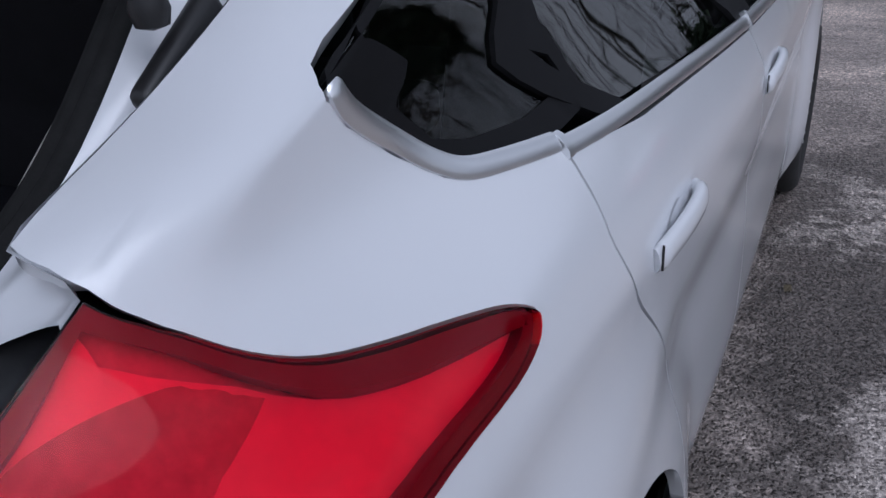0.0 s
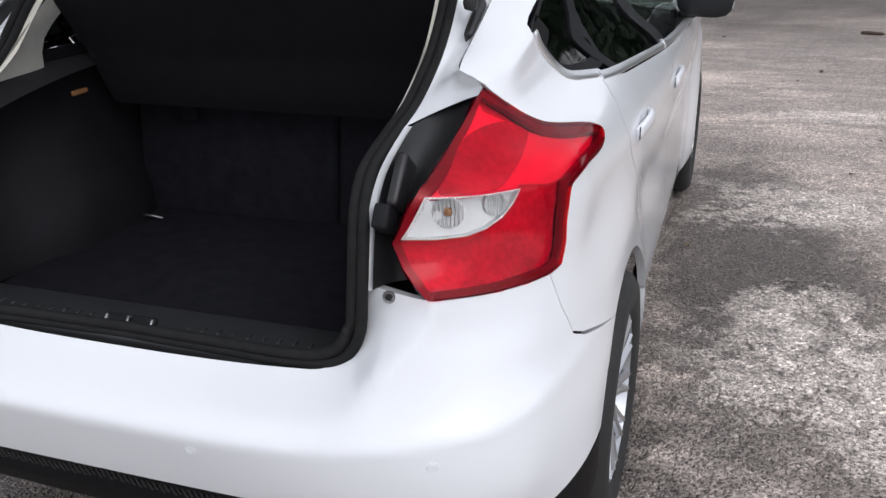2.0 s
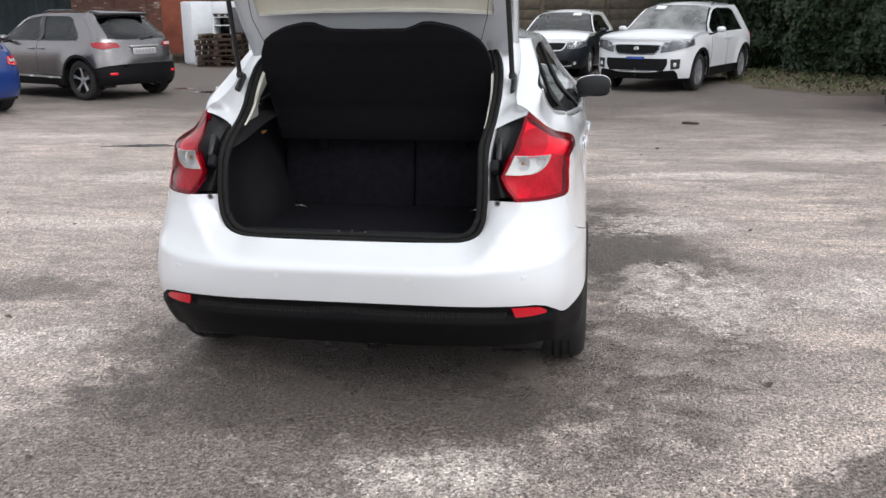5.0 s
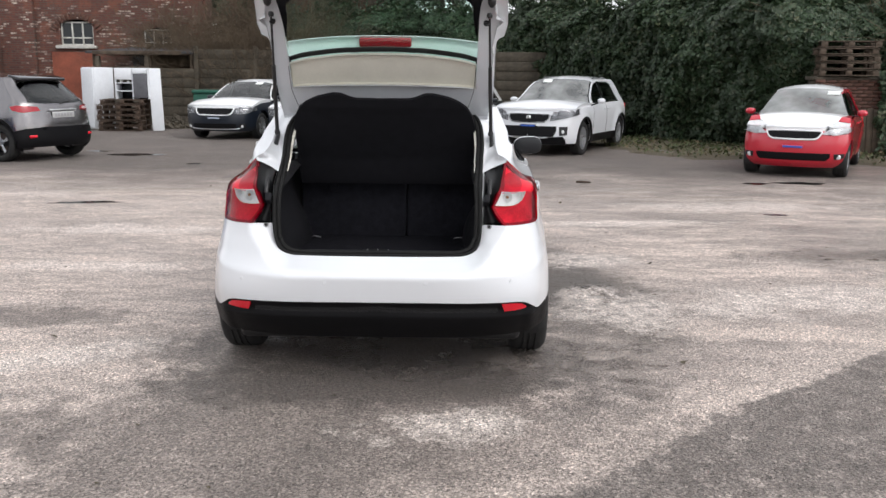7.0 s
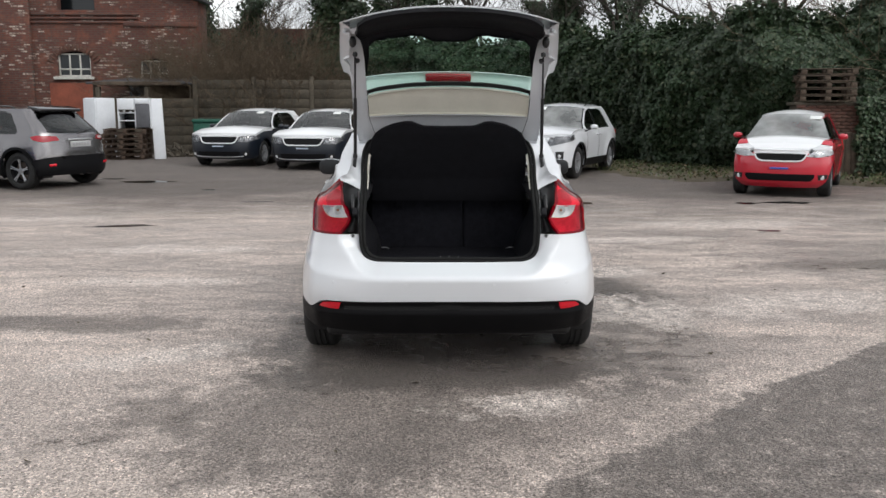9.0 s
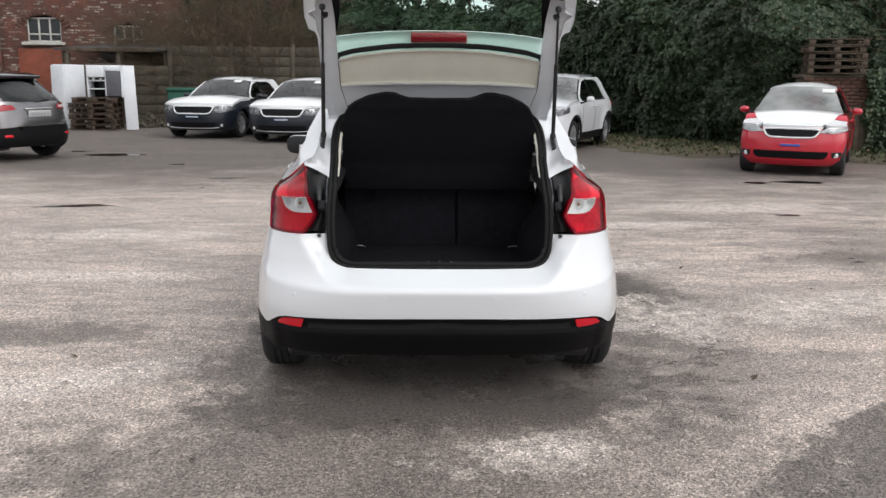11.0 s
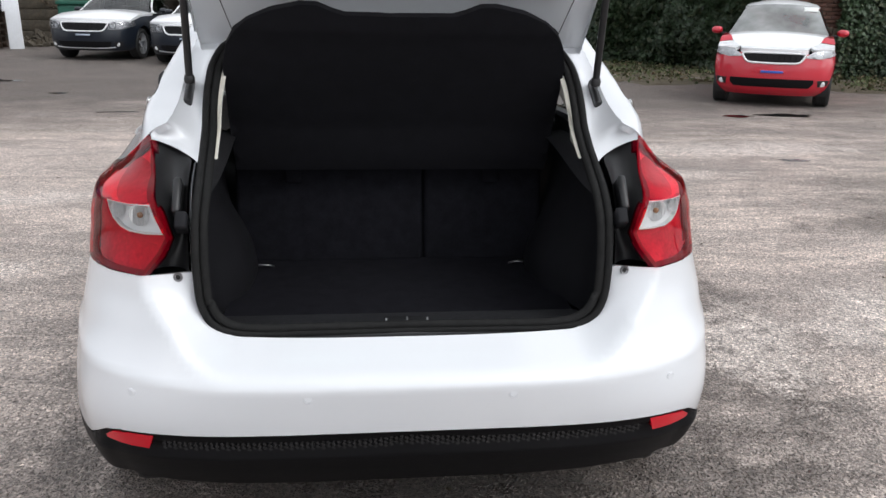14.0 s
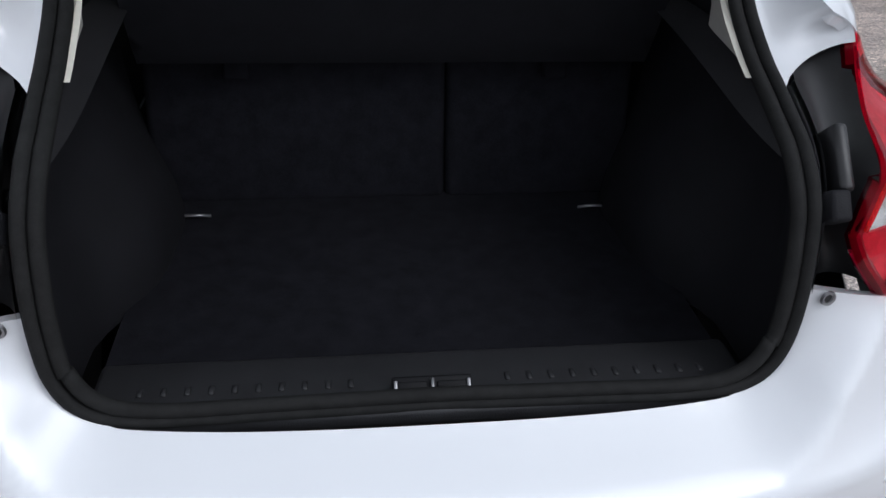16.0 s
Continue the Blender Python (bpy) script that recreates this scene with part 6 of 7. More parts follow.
    for sg in (1, -1):
        q = S(*S.x(iw + 0.12, (iz0 + iz1) / 2, False))
        part("fog_lamp", lathe([(0, 0.016), (0.03, 0.012), (0.04, 0.0)], 16, Matrix.Translation((q[0] * sg, q[1] + 0.004, q[2])) @ pose(0, 0, 0, -90, 0, 0)), M["headlamp_pale"], c)
    pl = s.get("strip_z", (gz0 + iz1) / 2)
    yq = S(*S.x(0.0, pl, False))[1]
    holder = part("plate_holder", box((0.34, 0.02, 0.05), (0, yq + 0.002, pl + 0.01), 0.006), M[s.get("holder", s["paint"])], c)
    part("blue_strip", box((0.30, 0.008, 0.032), (0, yq + 0.015, pl + 0.01), 0.003), M[s.get("strip", "blue_strip")], holder)
    # rear: lamps, plate
    tz0, tz1, tx = s["tail_lamp"]
    tl = Xt((tx, tz0 + 0.03), (hw - 0.14, tz0), (hw - 0.09, tz0 + 0.01)) + Yp((0.36, tz0 + 0.05), (0.40, tz1 - 0.02), (0.30, tz1)) + Xt((hw - 0.14, tz1), (tx + 0.04, tz1 - 0.02))
    for ob in pair("tail_lamp", skin([tl], S, 0.04, 0.02, lift=0.014), M[s.get("tail_mat", "red_lens")], c, "red tail lamp"):
        sub = Xt((tx + 0.05, (tz0 + tz1) / 2 - 0.015), (hw - 0.16, (tz0 + tz1) / 2 - 0.02), (hw - 0.16, (tz0 + tz1) / 2 + 0.03), (tx + 0.06, (tz0 + tz1) / 2 + 0.025))
        b2 = skin([sub], S, 0.04, 0.006, lift=0.018)
        part("clear_band", b2, M["reflector"], ob)
    pz = s["plate_z"]
    yq = S(*S.x(0.0, pz, True))[1]
    rp = part("rear_plate", box((0.52, 0.012, 0.112), (0, yq - 0.008, pz), 0.004), M["plate_w"], c, "pale rear plate")
    for k in range(6):
        part("plate_bar", box((0.045, 0.003, 0.06), (-0.18 + k * 0.072, yq - 0.0155, pz), 0.001, 1), M["plate_bar"], rp)
    part("gate_strip", box((0.62, 0.02, 0.03), (0, yq - 0.012, pz + 0.085), 0.008), M[s.get("rear_strip", "chrome")], c)
    if s.get("spoiler"):
        yq = s["t_top"]
        bm = bmesh.new()
        add_box(bm, (hw * 1.20, 0.30, 0.06), (0, yq + 0.13, top - 0.004), 0.025, 3, rot=Matrix.Rotation(radians(12), 4, "X"))
        part("roof_spoiler", bm, M[s["spoiler"]], c)
    if s.get("wiper"):
        p0 = Vector(S(*S.x(0.0, bz + 0.03))) - Vector((0, 0.02, 0))
        p1 = Vector(S(*S.x(0.34, bz + 0.09))) - Vector((0, 0.025, 0))
        part("rear_wiper", tube([p0, p0.lerp(p1, 0.5) + Vector((0, -0.01, 0.0)), p1], 0.011, 6), M["trim"], c)
    if s.get("rails"):
        for sg in (1, -1):
            pts = [(S.w(y, top) * 0.93 * sg, y, roof_z(S.w(y, top) * 0.93, y)[2] + (0.035 if 0 < k < 6 else 0.0)) for k, y in enumerate(np.linspace(yr + 0.5, yw1 - 0.25, 7))]
            part("roof_rail", tube(pts, 0.014, 6), M[s["rails"]], c)
    rz = s.get("rear_refl")
    if rz:
        q = S(*S.x(hw - 0.22, rz))
        for sg in (1, -1):
            part("rear_reflector", box((0.14, 0.02, 0.045), (q[0] * sg, q[1] - 0.02, rz), 0.008, rot=Matrix.Rotation(radians(18 * sg), 4, "Z")), M["bright_red"], c)
    # paper behind the screen
    if s.get("paper"):
        x = s["paper"]
        p = Vector(roof_z(x, yw1 + 0.16)) + Vector((0, 0.0, 0.012))
        sl = (Vector(roof_z(x, yw1 + 0.22)) - Vector(roof_z(x, yw1 + 0.10))).normalized()
        part("screen_notice", box((0.20, 0.13, 0.004), p, 0.001, 1, rot=sl.to_track_quat("Y", "Z").to_matrix().to_4x4()), M["paper"], c)
    return c


ESTATE = dict(pillar="white_wrap", L=4.66, H=1.46, hw=0.90, r=0.325, fo=0.88, ro=1.09, belt=0.93, t_belt=0.10, t_top=0.52, nose_z=0.80, cowl=3.15, ws_top=2.45, cowl_z=0.94, c_pillar=0.95, b_pillar=2.12,
               paint="slate_paint", film="white_wrap", grille=(0.62, 0.77, 0.47), intake=(0.27, 0.40, 0.55), strip_z=0.52, tail_lamp=(0.72, 0.88, 0.55), plate_z=0.62, mirror="dark_paint", rails="gloss_black", paper=-0.32, spokes=5, handle="slate_paint", surround="white_wrap", ring=0.016, strip="pale_strip", lip=(0.262, 0.62), screen="screen_faint")
parked_car("estate_car", "slate-grey estate car under white protective film", ESTATE, (-5.28, 17.85), (-0.2, -1))
parked_car("estate_car", "slate-grey estate car under white film beside its twin", dict(ESTATE), (-3.05, 16.75), (-0.16, -1))
parked_car("estate_car", "near-black estate car with white film on its roof", dict(ESTATE, paint="dark_paint", handle="dark_paint"), (0.25, 17.3), (-0.2, -1))
parked_car("suv_car", "white compact SUV with black grille, parked by the hedge",
           dict(L=4.36, H=1.61, hw=0.92, r=0.345, fo=0.86, ro=0.86, belt=1.03, t_belt=0.10, t_top=0.42, nose_z=0.93, cowl=2.98, ws_top=2.28, cowl_z=1.05, c_pillar=0.75, b_pillar=1.92, lift=0.05,
                paint="white", grille=(0.70, 0.84, 0.42), intake=(0.40, 0.61, 0.58), strip_z=0.605, tail_lamp=(0.85, 1.0, 0.5), plate_z=0.78, cladding=True, rails="gloss_black", spokes=5, surround="gloss_black", badge_mid=True, paper=0.3, flare=0.04, lip=(0.37, 0.42), screen="screen_cloudy", holder="grille_black"),
           (2.25, 14.2), (-0.44, -0.9))
parked_car("city_car", "small red city car with white film on its bonnet",
           dict(L=3.58, H=1.49, hw=0.825, r=0.285, fo=0.62, ro=0.52, belt=0.96, t_belt=0.05, t_top=0.24, nose_z=0.80, wings=True, lamp_deep=(0.05, 0.105), screen="screen_sheen", surround="white_wrap", ring=0.015, head="headlamp_pale", cowl=2.62, ws_top=1.98, cowl_z=0.96, c_pillar=0.50, b_pillar=1.45,
                paint="red_paint", film="white_wrap", lift=-0.04, grille=(0.645, 0.758, 0.40), intake=(0.29, 0.41, 0.56), strip_z=0.495, tail_lamp=(0.65, 0.95, 0.55), plate_z=0.72, spokes=6, paper=-0.42),
           (6.16, 10.47), (-0.47, -0.88))
parked_car("crossover_car", "grey metallic crossover with a black roof spoiler",
           dict(L=4.12, H=1.56, hw=0.89, r=0.345, fo=0.83, ro=0.70, belt=1.0, t_belt=0.08, t_top=0.47, nose_z=0.88, cowl=2.9, ws_top=2.2, cowl_z=1.02, c_pillar=0.72, b_pillar=1.80, lift=0.06,
                paint="grey_paint", grille=(0.66, 0.78, 0.4), intake=(0.34, 0.5, 0.5), tail_lamp=(0.875, 0.995, 0.47), plate_z=0.83, cladding=True, bright=True, spoiler="gloss_black", roof="gloss_black", tail_mat="brake_red", wiper=True, rear_refl=0.46, spokes=5, rim="alloy", barrel="dark_alloy", rails="gloss_black"),
           (-9.83, 12.95), (-0.93, 0.36))
parked_car("blue_car", "bright blue hatchback parked across the yard",
           dict(ESTATE, L=4.05, H=1.45, fo=0.82, ro=0.72, cowl=2.8, ws_top=2.1, c_pillar=0.65, b_pillar=1.75, paint="blue_paint", film="blue_paint", pillar="blue_paint", handle="blue_paint", mirror="blue_paint", rails=None, paper=None, lip=None, surround="chrome", ring=0.006),
           (-10.85, 9.6), (-0.95, 0.3))

# ---- yard: walls, hedge, trees, clutter ----
def brick_material(name, c1, c2, mortar, white=0.0):
    m = Mat(name, c1, 0.85)
    co = m.node("TexCoord").outputs["Object"]
    mp = m.node("Mapping")
    mp.inputs["Rotation"].default_value = (radians(90), 0, 0)
    m.l.new(co, mp.inputs["Vector"])
    br = m.node("TexBrick", Scale=1.0, Mortar_Size=0.012, Brick_Width=0.235, Row_Height=0.078, Bias=0.0)
    m.l.new(mp.outputs[0], br.inputs["Vector"])
    br.inputs["Color1"].default_value = (*c1, 1)
    br.inputs["Color2"].default_value = (*c2, 1)
    br.inputs["Mortar"].default_value = (*mortar, 1)
    m.co = co
    f = m.noise(0.9, 6.0, 0.65)
    g = m.noise(7.0, 4.0, 0.7)
    col = m.mix(m.ramp(f, [(0.35, 0.0), (0.75, 0.65)]), br.outputs["Color"], (0.10, 0.035, 0.025))
    col = m.mix(m.ramp(g, [(0.35, 0.0), (0.8, 0.55)]), col, (0.05, 0.03, 0.025))
    col = m.mix(m.ramp(m.noise(1.9, 5.0, 0.7), [(0.5, 0.0), (0.66, 0.6)]), col, (0.21, 0.072, 0.042))
    if white:
        b2 = m.node("TexBrick", Scale=1.0, Mortar_Size=0.014, Brick_Width=0.235, Row_Height=0.078, Bias=-0.15)
        m.l.new(mp.outputs[0], b2.inputs["Vector"])
        for k, v in (("Color1", 0.0), ("Color2", 1.0), ("Mortar", 0.0)):
            b2.inputs[k].default_value = (v, v, v, 1)
        h = m.noise(0.55, 4.0, 0.6)
        k = m.noise(9.0, 3.0, 0.7)
        f2 = m.math("MULTIPLY", m.ramp(b2.outputs["Color"], [(0.55, 0.0), (0.75, 1.0)]), m.ramp(h, [(0.37, 0.0), (0.51, white)]))
        col = m.mix(m.math("MULTIPLY", f2, m.ramp(k, [(0.40, 0.1), (0.60, 1.0)])), col, (0.52, 0.44, 0.37))
    m.out("Base Color", col)
    m.bump(br.outputs["Fac"], -0.01, 0.8)
    return m.m


M["brick"] = brick_material("old_brick", (0.155, 0.052, 0.034), (0.08, 0.033, 0.026), (0.10, 0.078, 0.066), 0.95)
M["brick_far"] = brick_material("sooty_brick", (0.14, 0.06, 0.042), (0.10, 0.045, 0.035), (0.10, 0.08, 0.07))
_m = Mat("painted_brick", (0.30, 0.085, 0.045), 0.8)
M["red_render"] = _m.varied((0.20, 0.055, 0.03), 0.45, 2.5).m
_m = Mat("weathered_brick", (0.17, 0.075, 0.045), 0.85)
M["pier_brick"] = _m.varied((0.095, 0.048, 0.034), 0.6, 9.0).m
_m = Mat("stained_concrete", (0.07, 0.058, 0.042), 0.9)
_m.varied((0.072, 0.060, 0.044), 0.75, 1.6).bump(_m.noise(45.0, 4.0), 0.008, 0.6)
M["concrete"] = _m.m
_m = Mat("corrugated_steel", (0.13, 0.17, 0.19), 0.55)
M["corrugated"] = _m.varied((0.13, 0.17, 0.19), 0.25, 1.5).m
_m = Mat("grey_timber", (0.14, 0.10, 0.07), 0.85)
_m.varied((0.078, 0.057, 0.040), 0.6, 5.0).bump(_m.noise(80.0, 3.0), 0.003, 0.5)
M["timber"] = _m.m
_m = Mat("white_enamel", (0.72, 0.74, 0.77), 0.35)
M["grey_plastic"] = Mat("grey_plastic", (0.09, 0.09, 0.10), 0.5).varied((0.09, 0.09, 0.10), 0.3, 5).m
M["enamel"] = _m.varied((0.70, 0.72, 0.75), 0.1, 2.0).m
M["green_bin"] = Mat("green_plastic", (0.012, 0.09, 0.06), 0.5).varied((0.012, 0.09, 0.06), 0.3, 6).m
# near-black for panes and backs: the dark of unlit insides put into the colour
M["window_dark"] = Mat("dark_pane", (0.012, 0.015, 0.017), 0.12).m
M["frame_white"] = Mat("white_window_paint", (0.55, 0.54, 0.50), 0.6).varied((0.5, 0.49, 0.45), 0.3, 8).m
_m = Mat("slate_roof", (0.05, 0.05, 0.055), 0.7)
M["slate"] = _m.varied((0.05, 0.05, 0.055), 0.35, 2.0).m
_m = Mat("bark", (0.05, 0.04, 0.032), 0.9)
_m.varied((0.055, 0.045, 0.036), 0.45, 9.0).bump(_m.noise(40.0, 4.0), 0.01, 0.8)
M["bark"] = _m.m


def leaf_material(name, stops, rough=0.45):
    m = Mat(name, stops[0][1], rough)
    g = m.node("NewGeometry")
    r = m.ramp(g.outputs["Random Per Island"], stops)
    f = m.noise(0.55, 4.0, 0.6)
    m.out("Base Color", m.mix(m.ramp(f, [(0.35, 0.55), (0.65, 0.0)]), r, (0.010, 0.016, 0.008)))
    m.set("Specular IOR Level", 0.35)
    return m.m


M["ivy"] = leaf_material("ivy_leaves", [(0.0, (0.018, 0.038, 0.014)), (0.45, (0.030, 0.056, 0.024)), (0.8, (0.046, 0.075, 0.036)), (0.97, (0.085, 0.095, 0.05))])
# near-black sheet behind the leaves: the shade between them put into its colour
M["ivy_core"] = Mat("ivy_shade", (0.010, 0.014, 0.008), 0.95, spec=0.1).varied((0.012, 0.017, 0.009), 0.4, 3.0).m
M["grass"] = leaf_material("grass_and_ivy", [(0.0, (0.05, 0.075, 0.025)), (0.5, (0.09, 0.11, 0.04)), (0.8, (0.14, 0.11, 0.06)), (1.0, (0.20, 0.15, 0.09))], 0.7)
_m = Mat("leaf_litter", (0.09, 0.065, 0.045), 0.95)
_m.varied((0.085, 0.07, 0.045), 0.5, 5.0).bump(_m.noise(60.0, 3.0), 0.02, 0.7)
M["litter"] = _m.m
M["water"] = Mat("dark_wet", (0.022, 0.020, 0.019), 0.08).varied((0.02, 0.019, 0.018), 0.3, 5.0).m


def leaves(name, points, normals, size, material, seed=1, folded=True):
    """One mesh of many small folded leaves at points, each facing roughly along its normal."""
    rng = np.random.default_rng(seed)
    n = len(points)
    nr = normals + rng.normal(0, 0.45, (n, 3)) + np.array([0, 0, 0.25])
    nr /= np.linalg.norm(nr, axis=1)[:, None]
    t = rng.normal(0, 1, (n, 3)) + np.array([0, 0, -0.8])
    t -= nr * np.sum(t * nr, 1)[:, None]
    t /= np.linalg.norm(t, axis=1)[:, None]
    b = np.cross(nr, t)
    s = size * rng.uniform(0.6, 1.35, n)[:, None]
    v = np.empty((n, 4, 3))
    v[:, 0] = points - t * s * 0.5
    v[:, 1] = points + b * s * 0.46 + nr * s * 0.12
    v[:, 2] = points + t * s * 0.6
    v[:, 3] = points - b * s * 0.46 + nr * s * 0.12
    k = np.arange(n)[:, None] * 4
    f = np.concatenate([np.hstack([k, k + 1, k + 2]), np.hstack([k, k + 2, k + 3])])
    me = bpy.data.meshes.new(name)
    me.from_pydata(v.reshape(-1, 3).tolist(), [], f.tolist())
    me.materials.append(material)
    return new(name, me)


# ivy-covered boundary wall along a bent line
HEDGE = spl([(-5.6, 28.2), (-4.0, 27.3), (-1.5, 26.5), (2.0, 24.6), (4.3, 21.6), (6.0, 18.4), (7.15, 16.4), (8.2, 15.55), (10.0, 15.1), (12.6, 14.2)], 8)


def hedge_point(s, z):
    """A place on the hedge's face: s along the line (in points), z up; and its outward way."""
    k = min(int(s), len(HEDGE) - 2)
    a, b = Vector((*HEDGE[k], 0)), Vector((*HEDGE[k + 1], 0))
    p = a.lerp(b, s - k)
    d = (b - a).normalized()
    out = Vector((d.y, -d.x, 0)) * -1
    if out.dot(Vector((0, -5, 0)) - p) < 0:
        out = -out
    hgt = 3.5 + 0.55 * sstep(8.5, 11.0, p.x) + 0.35 * noise.noise((p.x * 0.5, p.y * 0.5, 1.0)) + 0.25 * noise.noise((p.x * 1.7, p.y * 1.7, 2.0))
    zz = z * hgt
    bulge = 0.55 * noise.noise((p.x * 0.8, p.y * 0.8, zz * 0.9)) + 0.28 * noise.noise((p.x * 2.3, p.y * 2.3, zz * 2.2 + 7)) + 0.12 * noise.noise((p.x * 6, p.y * 6, zz * 6))
    depth = 0.30 * math.sin(min(1, z) * math.pi * 0.75) + bulge - 1.1 * max(0, z - 0.86) / 0.14 * 0.5
    return p + out * depth + Vector((0, 0, zz)), out


bm = bmesh.new()
ns, nz = 200, 22
grid = []
for i in range(ns + 1):
    s = (len(HEDGE) - 1.001) * i / ns
    col = [bm.verts.new(hedge_point(s, j / nz)[0]) for j in range(nz + 1)]
    q, o = hedge_point(s, 1.0)
    col.append(bm.verts.new(q - o * 0.8))
    col.append(bm.verts.new((q.x - o.x * 1.3, q.y - o.y * 1.3, 0)))
    grid.append(col)
for a, b in zip(grid, grid[1:]):
    for j in range(len(a) - 1):
        bm.faces.new((a[j], a[j + 1], b[j + 1], b[j]))
bmesh.ops.recalc_face_normals(bm, faces=bm.faces)
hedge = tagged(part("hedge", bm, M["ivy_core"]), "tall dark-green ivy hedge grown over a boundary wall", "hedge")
rng = random.Random(5)
pts, nrm = [], []
top_s = len(HEDGE) - 1.001
while len(pts) < 140000:
    s = rng.uniform(2.0, top_s)
    z = rng.random() ** 0.9 * 1.02
    p, o = hedge_point(s, z)
    # bare hollows low on its face
    if p.z < 1.25 and noise.noise((p.x * 0.55, p.y * 0.55, 4.0)) > -0.12 and rng.random() > 0.25 + 0.6 * p.z / 1.25:
        continue
    p = p + o * rng.uniform(-0.03, 0.12)
    pts.append(p[:])
    nrm.append((o + Vector((0, 0, 0.3 + 1.2 * max(0, z - 0.85) / 0.15)))[:])
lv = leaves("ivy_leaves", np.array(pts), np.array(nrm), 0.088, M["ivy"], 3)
lv.parent = hedge
lv["kind"] = "stuff"
# sprays that break the outline along the top
pts, nrm = [], []
for _ in range(420):
    s = rng.uniform(2, top_s)
    p, o = hedge_point(s, 1.0)
    p = p - o * rng.uniform(0.0, 0.5)
    d = Vector((rng.uniform(-0.5, 0.5), rng.uniform(-0.5, 0.5), 1)).normalized()
    ln = rng.uniform(0.15, 0.55)
    for k in range(26):
        q = p + d * ln * rng.random() + Vector((rng.gauss(0, 0.07), rng.gauss(0, 0.07), rng.gauss(0, 0.05)))
        pts.append(q[:])
        nrm.append((rng.gauss(0, 1), rng.gauss(0, 1), 0.6))
lv = leaves("ivy_sprays", np.array(pts), np.array(nrm), 0.10, M["ivy"], 4)
lv.parent = hedge
lv["kind"] = "stuff"


def bare_tree(x, y, h, seed, lean=(0, 0), ivy=0.0, spread=0.55):
    """A leafless tree: trunk, limbs and a crown of fine twigs; ivy on its trunk where it has any."""
    rg = random.Random(seed)
    t = thing("bare_tree", "leafless tree with ivy on its trunk behind the hedge" if ivy else "leafless winter tree with fine bare twigs behind the hedge", "tree", "trees behind the hedge", m=pose(x, y, 0))
    trunk, crown = bmesh.new(), bmesh.new()
    ivy_pts = []

    def grow(p, d, ln, r, depth):
        pts, rad = [p], [r]
        steps = 5 if depth < 3 else 3
        for k in range(steps):
            d = (d + Vector((rg.gauss(0, 0.13), rg.gauss(0, 0.13), rg.gauss(0.03, 0.08)))).normalized()
            p = p + d * ln / steps
            pts.append(p)
            rad.append(r * (1 - 0.5 * (k + 1) / steps))
            if depth <= 1 and ivy:
                for _ in range(int(170 * ivy)):
                    a = rg.uniform(0, 6.28)
                    o = Vector((math.cos(a), math.sin(a), 0))
                    ivy_pts.append(((p - d * ln / steps * rg.random() + o * (r + abs(rg.gauss(0, 0.22))))[:], (o + Vector((0, 0, 0.3)))[:]))
        add_tube(trunk if depth < 2 else crown, pts, rad, 8 if depth < 1 else 6 if depth < 2 else 4 if depth < 4 else 3, depth < 2)
        if depth >= 5:
            return
        n = (5, 4, 4, 3, 3)[depth]
        for k in range(n):
            f = (0.35 + 0.65 * (k + rg.random()) / n) if depth else (0.35 + 0.65 * (k + 0.5) / n)
            j = min(len(pts) - 2, int(f * (len(pts) - 1)))
            q = pts[j].lerp(pts[j + 1], f * (len(pts) - 1) - j)
            side = Vector((rg.gauss(0, 1), rg.gauss(0, 1), rg.gauss(0.2, 0.5))).normalized()
            nd = (d * (1 - spread) + side * spread + Vector((0, 0, 0.12))).normalized()
            grow(q, nd, ln * rg.uniform(0.5, 0.75), max(0.006, rad[j] * rg.uniform(0.42, 0.6)), depth + 1)

    grow(Vector((0, 0, 0)), Vector((lean[0], lean[1], 1)).normalized(), h * 0.55, 0.05 + h * 0.017, 0)
    part("trunk", trunk, M["bark"], t)
    part("crown", crown, M["bark"], t, "bare twigs")
    if ivy_pts:
        lv = leaves("ivy", np.array([p for p, _ in ivy_pts]), np.array([n for _, n in ivy_pts]), 0.12, M["ivy"], seed)
        lv.parent = t
        lv["kind"] = "stuff"
    return t


for k, (x, y, h, lean, ivy) in enumerate([(-5.2, 29.0, 9.5, (0.1, 0), 3.0), (-2.6, 28.5, 10.0, (-0.05, 0), 2.4), (1.5, 30.0, 9.0, (0.05, 0), 0.5), (3.2, 27.6, 9.0, (0.05, 0), 3.0), (4.6, 27.0, 8.5, (0, 0), 2.6), (6.8, 25.0, 9.0, (0.1, 0), 0.4), (-0.7, 30.5, 10.5, (0.04, 0), 0.0), (2.4, 31.5, 11.0, (-0.05, 0), 0.0),
                                           (9.4, 23.0, 8.5, (0, 0), 0.0), (11.6, 21.5, 9.0, (-0.1, 0), 0.0), (14.0, 19.5, 9.5, (0, 0.1), 0.6), (-7.4, 30.5, 8.0, (-0.35, 0), 0.8), (7.5, 29.0, 10.5, (0, 0), 0.3), (17.5, 17.0, 9.0, (0, 0), 0.0)]):
    bare_tree(x, y, h, 20 + k, lean, ivy)
bare_tree(-8.6, 29.4, 8.5, 61, (0.45, 0.0), 1.2)
bare_tree(11.5, 3.5, 8.5, 77, (0.05, 0.0), 0.0)

